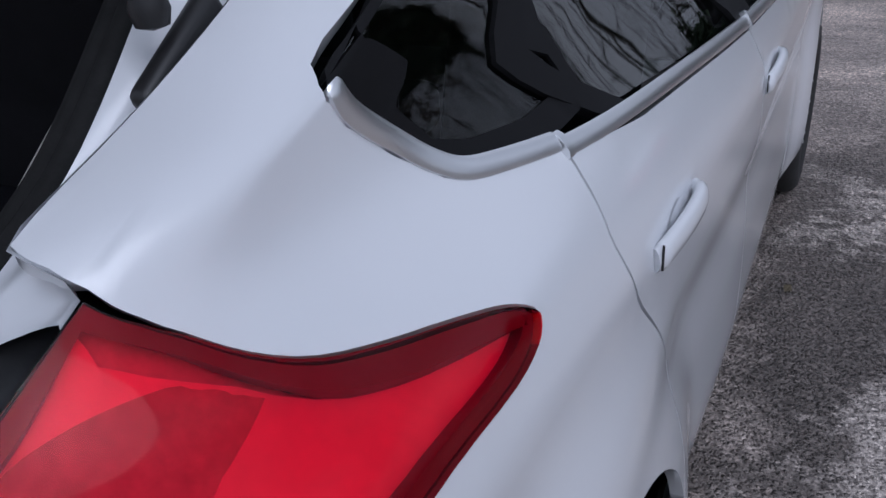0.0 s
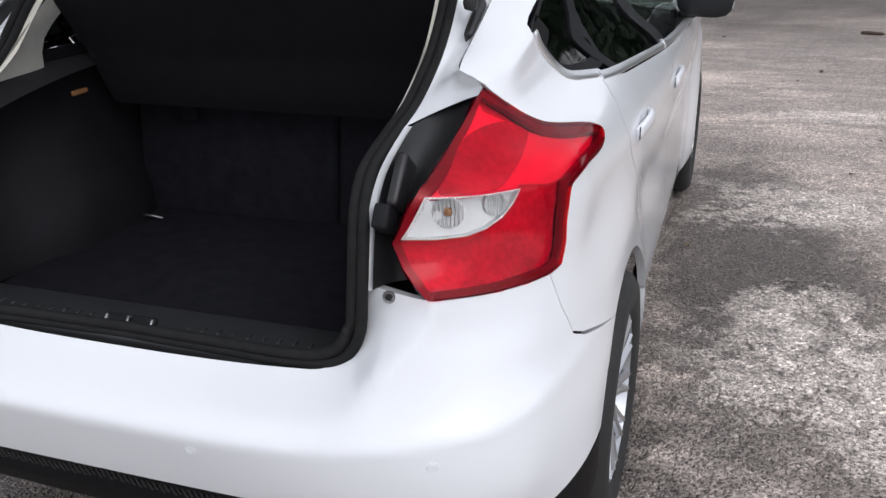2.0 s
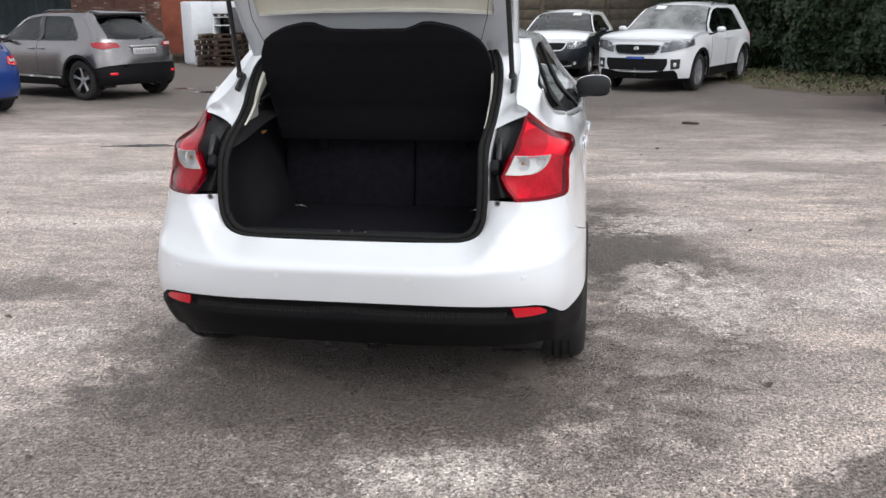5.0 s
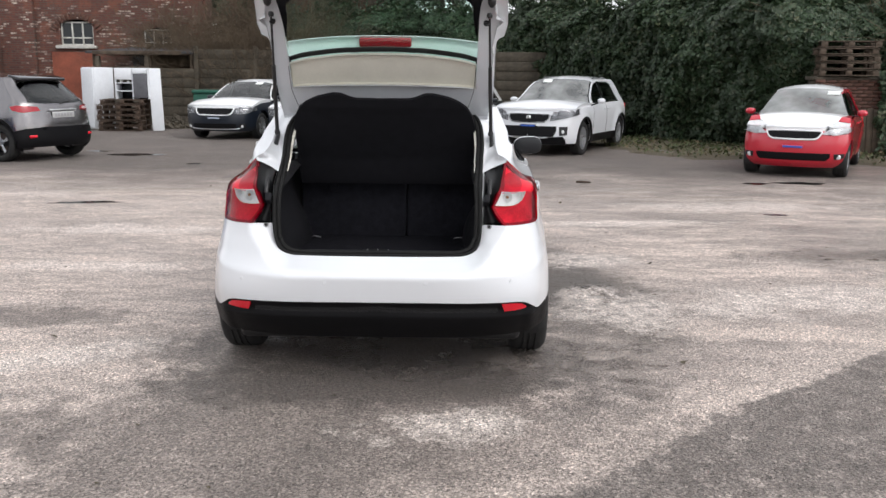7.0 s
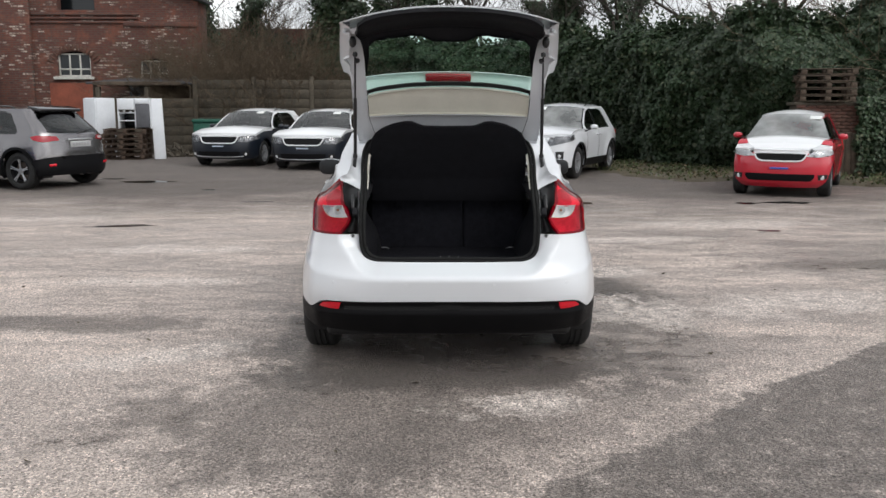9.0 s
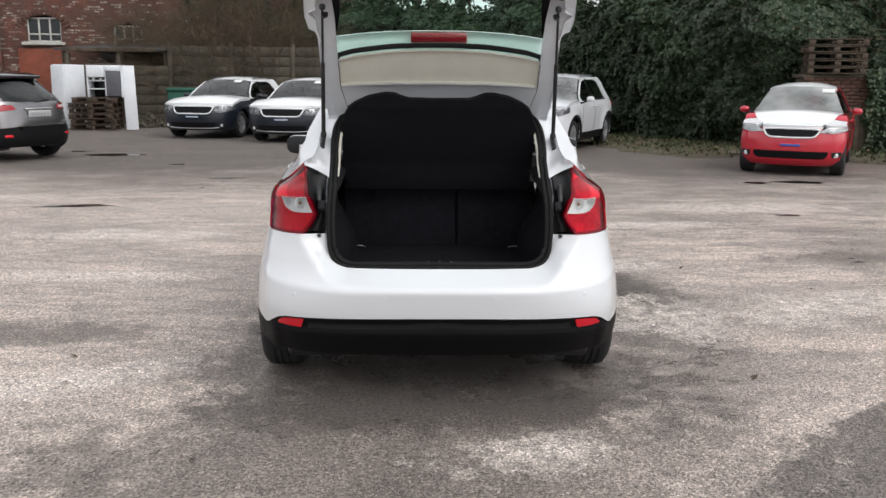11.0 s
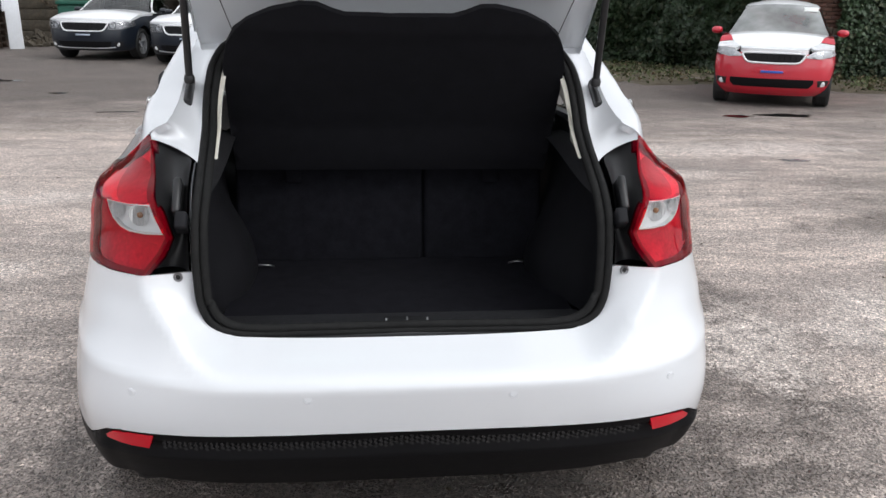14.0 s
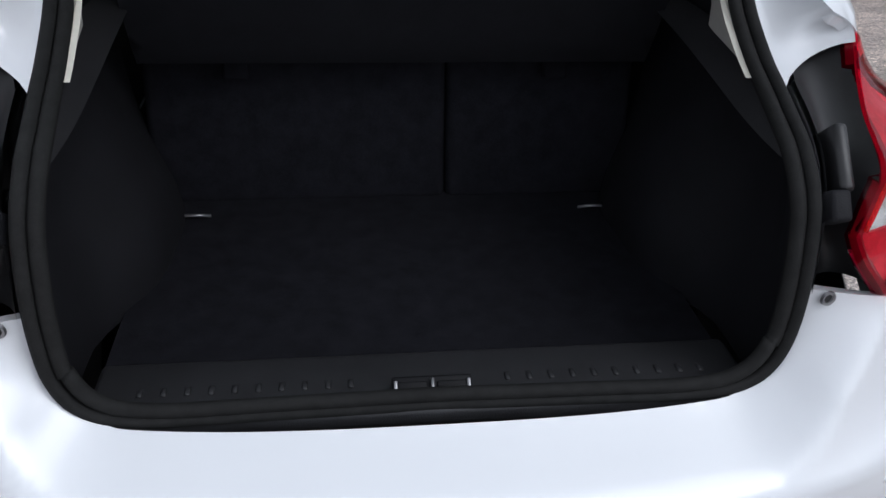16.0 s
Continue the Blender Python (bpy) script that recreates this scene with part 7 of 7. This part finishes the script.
def twig_shrub(x, y, h, seed):
    rg = random.Random(seed)
    bm = bmesh.new()
    for _ in range(150):
        a = rg.uniform(0, 6.28)
        d = Vector((math.cos(a) * rg.uniform(0.1, 0.9), math.sin(a) * rg.uniform(0.1, 0.9), 1)).normalized()
        p = Vector((rg.gauss(0, 0.25), rg.gauss(0, 0.25), 0))
        ln = h * rg.uniform(0.6, 1.05)
        pts = [p]
        for k in range(5):
            d = (d + Vector((rg.gauss(0, 0.15), rg.gauss(0, 0.15), rg.gauss(-0.05, 0.1)))).normalized()
            p = p + d * ln / 5
            pts.append(p)
            for _ in range(3):
                sd = (d + Vector((rg.gauss(0, 0.7), rg.gauss(0, 0.7), rg.gauss(0, 0.5)))).normalized()
                add_tube(bm, [p, p + sd * ln * 0.12, p + sd * ln * 0.22 + Vector((0, 0, -0.05))], [0.006, 0.005, 0.003], 3, False)
        add_tube(bm, pts, [0.016, 0.014, 0.012, 0.010, 0.008, 0.005], 4, False)
    ob = tagged(part("shrub", bm, M["twig"]), "brown leafless tangle of twigs behind the yard wall", "shrub", "bare shrubs by the wall")
    ob.matrix_world = pose(x, y, 0)


M["twig"] = Mat("brown_twigs", (0.10, 0.072, 0.045), 0.9).varied((0.10, 0.072, 0.045), 0.35, 3.0).m
for k, (x, y, h) in enumerate([(-8.0, 26.0, 4.1), (-6.8, 25.7, 4.3), (-5.6, 26.0, 4.4), (-9.0, 26.1, 3.7), (-4.4, 26.0, 4.1), (-6.2, 24.2, 3.6), (-4.9, 24.1, 3.8), (-7.6, 24.3, 3.3), (10.6, 18.2, 5.2), (12.2, 17.2, 5.4), (13.8, 16.0, 5.2), (15.4, 14.4, 5.2)]):
    twig_shrub(x, y, h, 40 + k)

# brick building with arched windows
def wall_with_openings(name, label, x0, x1, y, z1, holes, mat, thick=0.35, tops=None):
    loop = [(x0, 0.0), (x1, 0.0), (x1, z1)] + (tops or []) + [(x0, z1)]
    bm = skin([loop] + holes, lambda a, b: (a, y, b), 0.6, thick)
    return tagged(part(name, bm, mat, smooth=False), label, "wall", kind="structure")


def arched(x0, x1, z0, z1, rise=0.14):
    n = 8
    return [(x0, z0), (x1, z0)] + [(x1 + (x0 - x1) * k / n, z1 - rise + rise * math.sin(math.pi * k / n)) for k in range(n + 1)]


BY = 27.0
openings = [arched(-13.48, -12.30, 2.52, 3.42), arched(-10.55, -9.55, 2.42, 3.18), [(-13.35, 4.85), (-12.05, 4.85), (-12.05, 6.3), (-13.35, 6.3)]]
building = thing("brick_building", "old red-brick works with arched white-framed windows", "building")
bm = skin([[(-24, 0.0), (-8.4, 0.0), (-8.4, 5.15), (-10.2, 5.6), (-15.5, 8.6), (-24, 8.6)]] + openings, lambda a, b: (a, BY, b), 0.6, 0.30)
part("front_wall", bm, M["brick"], building, smooth=False)
part("side_wall", box((0.30, 0.9, 5.15), (-8.56, BY + 0.75, 2.575), 0.01), M["brick_far"], building)
bm = bmesh.new()
rf = [(-8.2, 5.15), (-10.2, 5.66), (-15.5, 8.68), (-24, 8.68)]
for a, b in zip(rf, rf[1:]):
    q = [bm.verts.new((a[0], BY - 0.25, a[1])), bm.verts.new((b[0], BY - 0.25, b[1])), bm.verts.new((b[0], BY + 1.3, b[1])), bm.verts.new((a[0], BY + 1.3, a[1]))]
    bm.faces.new(q)
ext = bmesh.ops.extrude_face_region(bm, geom=bm.faces[:])
bmesh.ops.translate(bm, vec=(0, 0, 0.10), verts=[g for g in ext["geom"] if isinstance(g, bmesh.types.BMVert)])
bmesh.ops.recalc_face_normals(bm, faces=bm.faces)
part("roof", bm, M["slate"], building, smooth=False)
# added near-black sheet that stands for the unlit room behind the openings
part("room_dark_sheet", box((15.0, 0.1, 6.6), (-16.6, BY + 0.9, 3.35), 0.01), M["window_dark"], building)
for x0, x1, z0, z1, lights in ((-13.48, -12.30, 2.52, 3.42, 3), (-10.55, -9.55, 2.42, 3.18, 3)):
    w = new("window")
    w.parent = building
    fr = bmesh.new()
    for k in range(lights + 1):
        x = x0 + 0.035 + (x1 - x0 - 0.07) * k / lights
        add_box(fr, (0.05, 0.06, z1 - z0 - 0.10), (x, BY + 0.10, (z0 + z1) / 2 - 0.04), 0.006, 1)
    add_box(fr, (x1 - x0, 0.06, 0.06), ((x0 + x1) / 2, BY + 0.10, z0 + 0.03), 0.006, 1)
    add_box(fr, (x1 - x0, 0.06, 0.05), ((x0 + x1) / 2, BY + 0.10, z0 + (z1 - z0) * 0.30), 0.006, 1)
    add_box(fr, (x1 - x0, 0.06, 0.05), ((x0 + x1) / 2, BY + 0.105, z1 - 0.10), 0.006, 1)
    part("frame", fr, M["frame_white"], w)
    part("sill", box((x1 - x0 + 0.24, 0.22, 0.10), ((x0 + x1) / 2, BY - 0.06, z0 - 0.05), 0.012), M["frame_white"] if x0 < -12 else M["concrete"], w)
    for k in range(lights):
        xa = x0 + 0.035 + (x1 - x0 - 0.07) * k / lights
        xb = x0 + 0.035 + (x1 - x0 - 0.07) * (k + 1) / lights
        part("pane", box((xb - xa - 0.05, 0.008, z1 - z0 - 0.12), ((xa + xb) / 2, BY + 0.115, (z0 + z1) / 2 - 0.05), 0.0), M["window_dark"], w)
    # arch of bricks on edge
    n = 15
    for k in range(n):
        a = math.pi * (0.16 + 0.68 * k / (n - 1))
        cx, rad = (x0 + x1) / 2, (x1 - x0) * 0.70
        cz = z1 - rad + 0.02
        part("arch_brick", box((0.07, 0.05, 0.23), (cx + (rad + 0.11) * math.cos(a), BY - 0.012, cz + (rad + 0.11) * math.sin(a)), 0.004, 1, rot=Matrix.Rotation(math.pi / 2 - a, 4, "Y")), M["pier_brick"], w)
for k, z in enumerate((4.42, 4.56, 4.70)):
    part("string_course", box((4.2, 0.07 + 0.02 * k, 0.075), (-12.6, BY - 0.03, z), 0.008, 1), M["brick_far"], building)
part("string_course", box((2.6, 0.08, 0.16), (-9.75, BY - 0.03, 4.35), 0.008, 1), M["brick_far"], building)
part("painted_bay", box((1.55, 0.10, 2.3), (-13.0, BY - 0.055, 1.15), 0.008), M["red_render"], building, "orange-red painted brick")
part("buttress", box((1.15, 0.16, 5.6), (-14.9, BY - 0.085, 2.8), 0.01), M["brick"], building)

# corrugated sheet fence left of the building
bm = bmesh.new()
n = 150
rows = [[], []]
for k in range(n + 1):
    x = -23.0 + 7.2 * k / n
    dy = 0.045 * math.sin(k * 2 * math.pi / 7.5)
    rows[0].append(bm.verts.new((x, 24.6 + dy, 0)))
    rows[1].append(bm.verts.new((x, 24.6 + dy, 3.9)))
for k in range(n):
    bm.faces.new((rows[0][k], rows[0][k + 1], rows[1][k + 1], rows[1][k]))
bmesh.ops.solidify(bm, geom=bm.faces[:], thickness=0.01)
tagged(part("corrugated_fence", bm, M["corrugated"]), "blue-grey corrugated steel sheeting", "fence", kind="structure")

# lean-to shelter by the building
lean = thing("lean_to", "dark lean-to shelter with a tin roof against the brickwork", "shelter")
part("roof_sheet", box((3.3, 4.1, 0.07), (-9.3, 24.95, 2.33), 0.01, rot=Matrix.Rotation(radians(3.5), 4, "X")), M["slate"], lean)
part("gutter_board", box((2.75, 0.05, 0.12), (-9.35, 22.90, 2.20), 0.01), M["timber"], lean)
for x in (-10.75, -9.05):
    part("post", box((0.10, 0.10, 2.2), (x, 23.12, 1.10), 0.01), M["timber"], lean)
# added near-black sheet: the shade under the roof put into its colour
part("shade_board", box((3.2, 0.06, 2.3), (-9.3, 26.80, 1.15), 0.01), M["window_dark"], lean)
part("end_board", box((0.06, 3.7, 2.3), (-7.75, 24.95, 1.15), 0.01), M["timber"], lean)

# far brick wall and shed roof behind
tagged(part("wall_far", box((9.0, 0.3, 4.7), (-6.2, 33.0, 2.35), 0.01), M["brick_far"], smooth=False), "dark sooty brick wall behind the trees", "wall", kind="structure")
part_win = tagged(part("window_far", box((0.75, 0.08, 0.9), (-9.4, 32.82, 3.2), 0.01), M["frame_white"]), "small pale boarded window in the far wall", "window", kind="structure")

# concrete panel wall: posts and slabs
fence = thing("concrete_wall", "weathered concrete panel wall with slotted posts", "wall", kind="structure")
slab = finish(box((1.72, 0.07, 0.285), (0, 0, 0), 0.012, 1), "slab", M["concrete"])
posts = [-10.6, -9.08, -7.55, -5.72, -3.89, -2.06, -0.23, 1.6, 3.43]
for i, x in enumerate(posts[:-1]):
    part("post", box((0.13, 0.14, 2.42 if i > 1 else 2.1), (x, 23.0, 1.21 if i > 1 else 1.05), 0.012), M["concrete"], fence)
    gap = posts[i + 1] - x
    for j in range(8 if i > 1 else 6):
        ob = new("slab", slab)
        ob.parent = fence
        ob.matrix_local = pose(x + gap / 2, 23.0 + rng.uniform(-0.012, 0.012), 0.145 + j * 0.29, rng.uniform(-0.4, 0.4), rng.uniform(-0.3, 0.3), 0) @ Matrix.Diagonal(((gap - 0.11) / 1.72, 1, 1, 1))

# brick pier with stacked pallets
pier = thing("brick_pier", "stub of old brick wall half grown over with ivy", "wall")
part("core", box((1.62, 0.40, 1.56), (8.78, 14.62, 0.78), 0.01), M["concrete"], pier)
b_me = [finish(box((0.215, 0.06, 0.065), (0, 0, 0), 0.006, 1), "brick", mt) for mt in (M["pier_brick"], M["brick_far"], M["pier_brick"])]
for j in range(21):
    for i in range(8):
        x = 8.0 + (0.1125 if j % 2 else 0.0) + i * 0.225
        if x > 9.45:
            continue
        ob = new("brick", b_me[rng.randrange(3)])
        ob.parent = pier
        ob.matrix_local = pose(x + 0.06, 14.405 + rng.uniform(-0.006, 0.006), 0.037 + j * 0.0755, 0, 0, rng.uniform(-1, 1))
part("coping", box((1.74, 0.50, 0.08), (8.78, 14.62, 1.60), 0.02), M["concrete"], pier)
board = thing("timber_gate", "dark weathered timber boards leaning on the brick stub", "gate", m=pose(9.0, 14.25, 0.0, -4, 0, -6))
for k in range(7):
    part("board", box((0.125, 0.025, 0.98 + 0.03 * math.sin(k * 2.1)), (-0.42 + 0.135 * k, 0, 0.49), 0.003, 1), M["timber"], board)
for z in (0.25, 0.75):
    part("rail", box((0.95, 0.03, 0.09), (0, 0.03, z), 0.003, 1), M["timber"], board)
pts, nrm = [], []
for _ in range(5200):
    x, z = rng.uniform(8.9, 10.6), rng.random() ** 0.8 * 1.75
    if x < 9.25 + 0.25 * noise.noise((z * 2, 3, 1)):
        continue
    pts.append((x, 14.3 + rng.gauss(0, 0.10) - 0.10 * math.sin(z * 2), z))
    nrm.append((0, -1, 0.3))
lv = leaves("ivy", np.array(pts), np.array(nrm), 0.075, M["ivy"], 12)
lv.parent = pier
lv["kind"] = "stuff"


def pallet(name, label, m, group):
    t = thing(name, label, "pallet", group, m=m)
    for k in range(7):
        part("deck_board", box((1.2, 0.095, 0.02), (0, -0.45 + k * 0.15, 0.132), 0.003, 1), M["timber"], t)
    for y in (-0.45, 0.0, 0.45):
        for x in (-0.52, 0.0, 0.52):
            part("block", box((0.12, 0.10, 0.085), (x, y, 0.075), 0.004, 1), M["timber"], t)
        part("base_board", box((1.2, 0.095, 0.02), (0, y, 0.022), 0.003, 1), M["timber"], t)
    return t


pl = pallet("pallet", "weathered wooden pallet stacked on a brick wall stub", pose(8.66, 14.75, 1.64, 0, 0, -9), "pallets on the wall")
for k in range(4):
    copy_thing(pl, pose(8.66 + rng.uniform(-0.06, 0.06), 14.75, 1.64 + 0.146 * (k + 1), 0, 0, -9 + rng.uniform(-3, 3)))
M["rotten"] = Mat("dark_wet_timber", (0.05, 0.032, 0.02), 0.8).varied((0.055, 0.034, 0.022), 0.6, 4.0).m
for k in range(6):
    for x, turn in ((-8.84, 3),):
        t = copy_thing(pl, pose(x + rng.uniform(-0.06, 0.06), 20.35 + rng.uniform(-0.06, 0.06), 0.146 * k, 0, 0, turn + rng.uniform(-4, 4)))
        tagged(t, "dark rotten wooden pallet in a pile under old fridges", "pallet", "pallets under the fridges")
        for ch in t.children:
            ch.data = ch.data.copy()
            ch.data.materials[0] = M["rotten"]

# discarded white goods on the pallets
f1 = thing("tall_fridge", "tall white discarded fridge standing behind a pallet pile", "fridge", m=pose(-9.92, 21.2, 0.0, 0, 1.0, -38))
part("body", box((0.62, 0.60, 1.74), (0, 0, 0.87), 0.02, 3), M["enamel"], f1)
part("door", box((0.61, 0.05, 1.68), (0, -0.328, 0.88), 0.015, 3), M["enamel"], f1)
part("hinge", box((0.06, 0.05, 0.02), (0.24, -0.30, 1.75), 0.004), M["steel"], f1)
f2 = thing("open_cabinet", "white open cabinet with clutter inside and a dark door", "cabinet", m=pose(-8.52, 20.35, 0.877, 0, 0, 3))
for x in (-0.47, 0.0, 0.42):
    part("side_panel", box((0.035, 0.55, 0.82), (x, 0, 0.41), 0.006), M["enamel"], f2)
part("back_panel", box((0.90, 0.03, 0.82), (-0.02, 0.26, 0.41), 0.004), M["window_dark"], f2)
part("top_panel", box((0.94, 0.58, 0.035), (-0.02, 0, 0.83), 0.006), M["enamel"], f2)
for z in (0.22, 0.44):
    part("shelf", box((0.45, 0.5, 0.025), (-0.235, 0, z), 0.004), M["enamel"], f2)
part("upper_front", box((0.44, 0.04, 0.30), (-0.235, -0.29, 0.68), 0.01), M["enamel"], f2)
part("control_panel", box((0.38, 0.04, 0.13), (0.21, -0.29, 0.76), 0.01), M["enamel"], f2)
part("grey_door", box((0.37, 0.035, 0.66), (0.21, -0.29, 0.36), 0.006), M["grey_plastic"], f2)
for k in range(5):
    part("clutter", box((0.08 + 0.03 * k % 0.07, 0.2, 0.05 + 0.02 * (k % 3)), (-0.40 + 0.085 * k, -0.1, 0.485 + 0.01 * (k % 3)), 0.01), M["paper"] if k % 2 else M["concrete"], f2)
door = thing("fridge_door", "tall white fridge door leaning against the pallets", "fridge door", m=pose(-7.92, 20.30, 0.0, 0, -1.5, 24))
part("panel", box((0.32, 0.06, 1.72), (0, 0, 0.86), 0.012, 3), M["enamel"], door)
part("gasket", box((0.27, 0.014, 1.62), (0, 0.036, 0.86), 0.005), M["rubber"], door)
for k in range(6):
    ob = tagged(part("scrap", box((rng.uniform(0.1, 0.4), rng.uniform(0.05, 0.25), 0.05), (0, 0, 0.025), 0.012), M["concrete"] if k % 2 else M["rotten"]), "scrap of metal and wood on top of the cabinet", "scrap", "scrap on the cabinet")
    ob.matrix_world = pose(-8.85 + 0.13 * k, 20.35 + rng.uniform(-0.1, 0.1), 0.877 + 0.85, 0, 0, rng.uniform(0, 180))
bin_ = thing("wheeled_bin", "dark green wheeled bin against the concrete wall", "bin", m=pose(-6.7, 21.9, 0.0, 0, 0, 5))
part("body", box((1.2, 0.75, 0.95), (0, 0, 0.55), 0.04, 3), M["green_bin"], bin_)
part("lid", box((1.26, 0.82, 0.10), (0, -0.01, 1.07), 0.03, 3), M["green_bin"], bin_)
for x in (-0.5, 0.5):
    part("wheel", lathe([(0, 0.03), (0.10, 0.03), (0.10, -0.03), (0, -0.03)], 16, Matrix.Translation((x, -0.28, 0.10)) @ pose(0, 0, 0, 0, 90, 0)), M["tyre"], bin_)
# rubble and broken boards
bm = bmesh.new()
for k in range(90):
    a, d = rng.uniform(0, 6.28), rng.random() ** 0.6
    sz = rng.uniform(0.06, 0.2)
    add_box(bm, (sz, sz * rng.uniform(0.5, 1), sz * rng.uniform(0.4, 0.8)), (-7.85 + 0.55 * d * math.cos(a), 21.7 + 0.5 * d * math.sin(a), max(sz * 0.25, 0.42 * (1 - d) * rng.random())), 0, rot=Euler((rng.random() * 3, rng.random() * 3, 0)).to_matrix().to_4x4())
tagged(part("rubble_heap", bm, M["concrete"], smooth=False), "heap of broken concrete and earth", "rubble", kind="stuff")
for k in range(9):
    ob = tagged(part("loose_board", box((1.9, 0.10, 0.03), (0, 0, 0), 0.003, 1), M["timber"]), "old orange-brown timber board leaning in a stack", "board", "boards by the building")
    ob.matrix_world = pose(-11.35, 21.6, 0.015 + 0.03 * k, 0, 0, 12 + rng.uniform(-6, 6))

# verge under the hedge
vp = [(3.0, 19.0), (3.4, 16.2), (3.75, 14.75), (4.3, 13.5), (5.0, 12.55), (6.2, 12.9), (7.4, 12.2), (8.6, 11.3), (9.8, 10.6), (12.5, 9.0), (15.0, 6.0), (19, 4), (16, 11), (10.0, 15.4), (8.2, 15.9), (6.0, 18.9), (4.5, 21.5)]


def off_edge(p, loop):
    """Distance from p to the nearest side of a loop."""
    best = 9.0
    for a, b in zip(loop, loop[1:] + loop[:1]):
        ab, ap = Vector(b) - Vector(a), Vector(p) - Vector(a)
        t = min(1.0, max(0.0, ap.dot(ab) / ab.length_squared))
        best = min(best, (ap - ab * t).length)
    return best


bm = skin([vp], lambda a, b: (a + 0.30 * noise.noise((a * 2.3, b * 2.3, 0)), b + 0.30 * noise.noise((a * 2.3, b * 2.3, 5)), -0.012 + 0.06 * sstep(0.02, 0.9, off_edge((a, b), vp)) * max(0.0, 0.6 + noise.noise((a * 1.5, b * 1.5, 9)) + 0.35 * noise.noise((a * 5, b * 5, 3)))), 0.2, 0.0)
verge = tagged(part("verge", bm, M["litter"]), "strip of leaf litter and rough grass under the hedge", "verge", kind="structure")
pts, nrm = [], []
for _ in range(26000):
    a, b = rng.uniform(3.0, 13.0), rng.uniform(8.5, 21.0)
    if odd_even((a, b), [vp]) and rng.random() < sstep(0.05, 1.1, off_edge((a, b), vp)) and noise.noise((a * 1.3, b * 1.3, 2)) > -0.25 + 0.5 * (rng.random() - 0.3):
        pts.append((a, b, 0.03 + 0.08 * rng.random()))
        nrm.append((rng.gauss(0, 1), rng.gauss(0, 1), 1.0))
lv = leaves("grass_tufts", np.array(pts), np.array(nrm), 0.055, M["grass"], 8)
tagged(lv, "low ivy, grass and fallen leaves", "grass", kind="stuff")

# puddled cracks and potholes
def puddle(x, y, rx, ry, rz, seed):
    rg = random.Random(seed)
    loop = []
    for k in range(26):
        a = 2 * math.pi * k / 26
        f = 0.72 + 0.5 * noise.noise((math.cos(a) * 1.6 + seed, math.sin(a) * 1.6, seed))
        loop.append((rx * f * math.cos(a), ry * f * math.sin(a)))
    bm = bmesh.new()
    fc = bm.faces.new([bm.verts.new((px, py, 0)) for px, py in loop])
    ob = tagged(part("puddle", bm, M["water"]), "dark wet pothole in the tarmac", "puddle", "wet potholes", kind="structure")
    ob.matrix_world = pose(x, y, 0.004, 0, 0, rz)


for k, (x, y, rx, ry, rz) in enumerate([(-4.15, 6.35, 0.55, 0.12, 12), (-6.0, 12.9, 0.75, 0.35, 5), (-6.9, 13.6, 0.4, 0.16, 0), (-4.25, 11.2, 0.22, 0.10, 0), (5.0, 9.0, 0.28, 0.14, 0), (5.75, 9.1, 0.5, 0.2, -5), (4.2, 5.9, 0.22, 0.09, 0), (-3.0, 9.2, 0.35, 0.06, 8)]):
    puddle(x, y, rx, ry, rz, k + 1)

# scattered fallen leaves
pts = [(rng.uniform(-7, 7), rng.uniform(-2.5, 12), 0.008) for _ in range(150)]
lv = leaves("fallen_leaves", np.array(pts), np.array([(rng.gauss(0, 0.3), rng.gauss(0, 0.3), 2.0) for _ in pts]), 0.035, M["litter"], 31)
tagged(lv, "small brown fallen leaves scattered over the tarmac", "leaves", kind="stuff")

# a stick lying on the tarmac
bm = tube(spl([(-0.11, 0.0, 0.016), (-0.04, 0.012, 0.018), (0.04, -0.004, 0.017), (0.11, 0.01, 0.015)], 3), [0.014, 0.017, 0.018, 0.018, 0.018, 0.017, 0.016, 0.015, 0.013, 0.010], 7)
stick = tagged(part("stick", bm, M["rotten"]), "short dark broken stick lying on the tarmac", "stick")
stick.matrix_world = pose(2.36, 8.9, 0.0, 0, 0, -12)
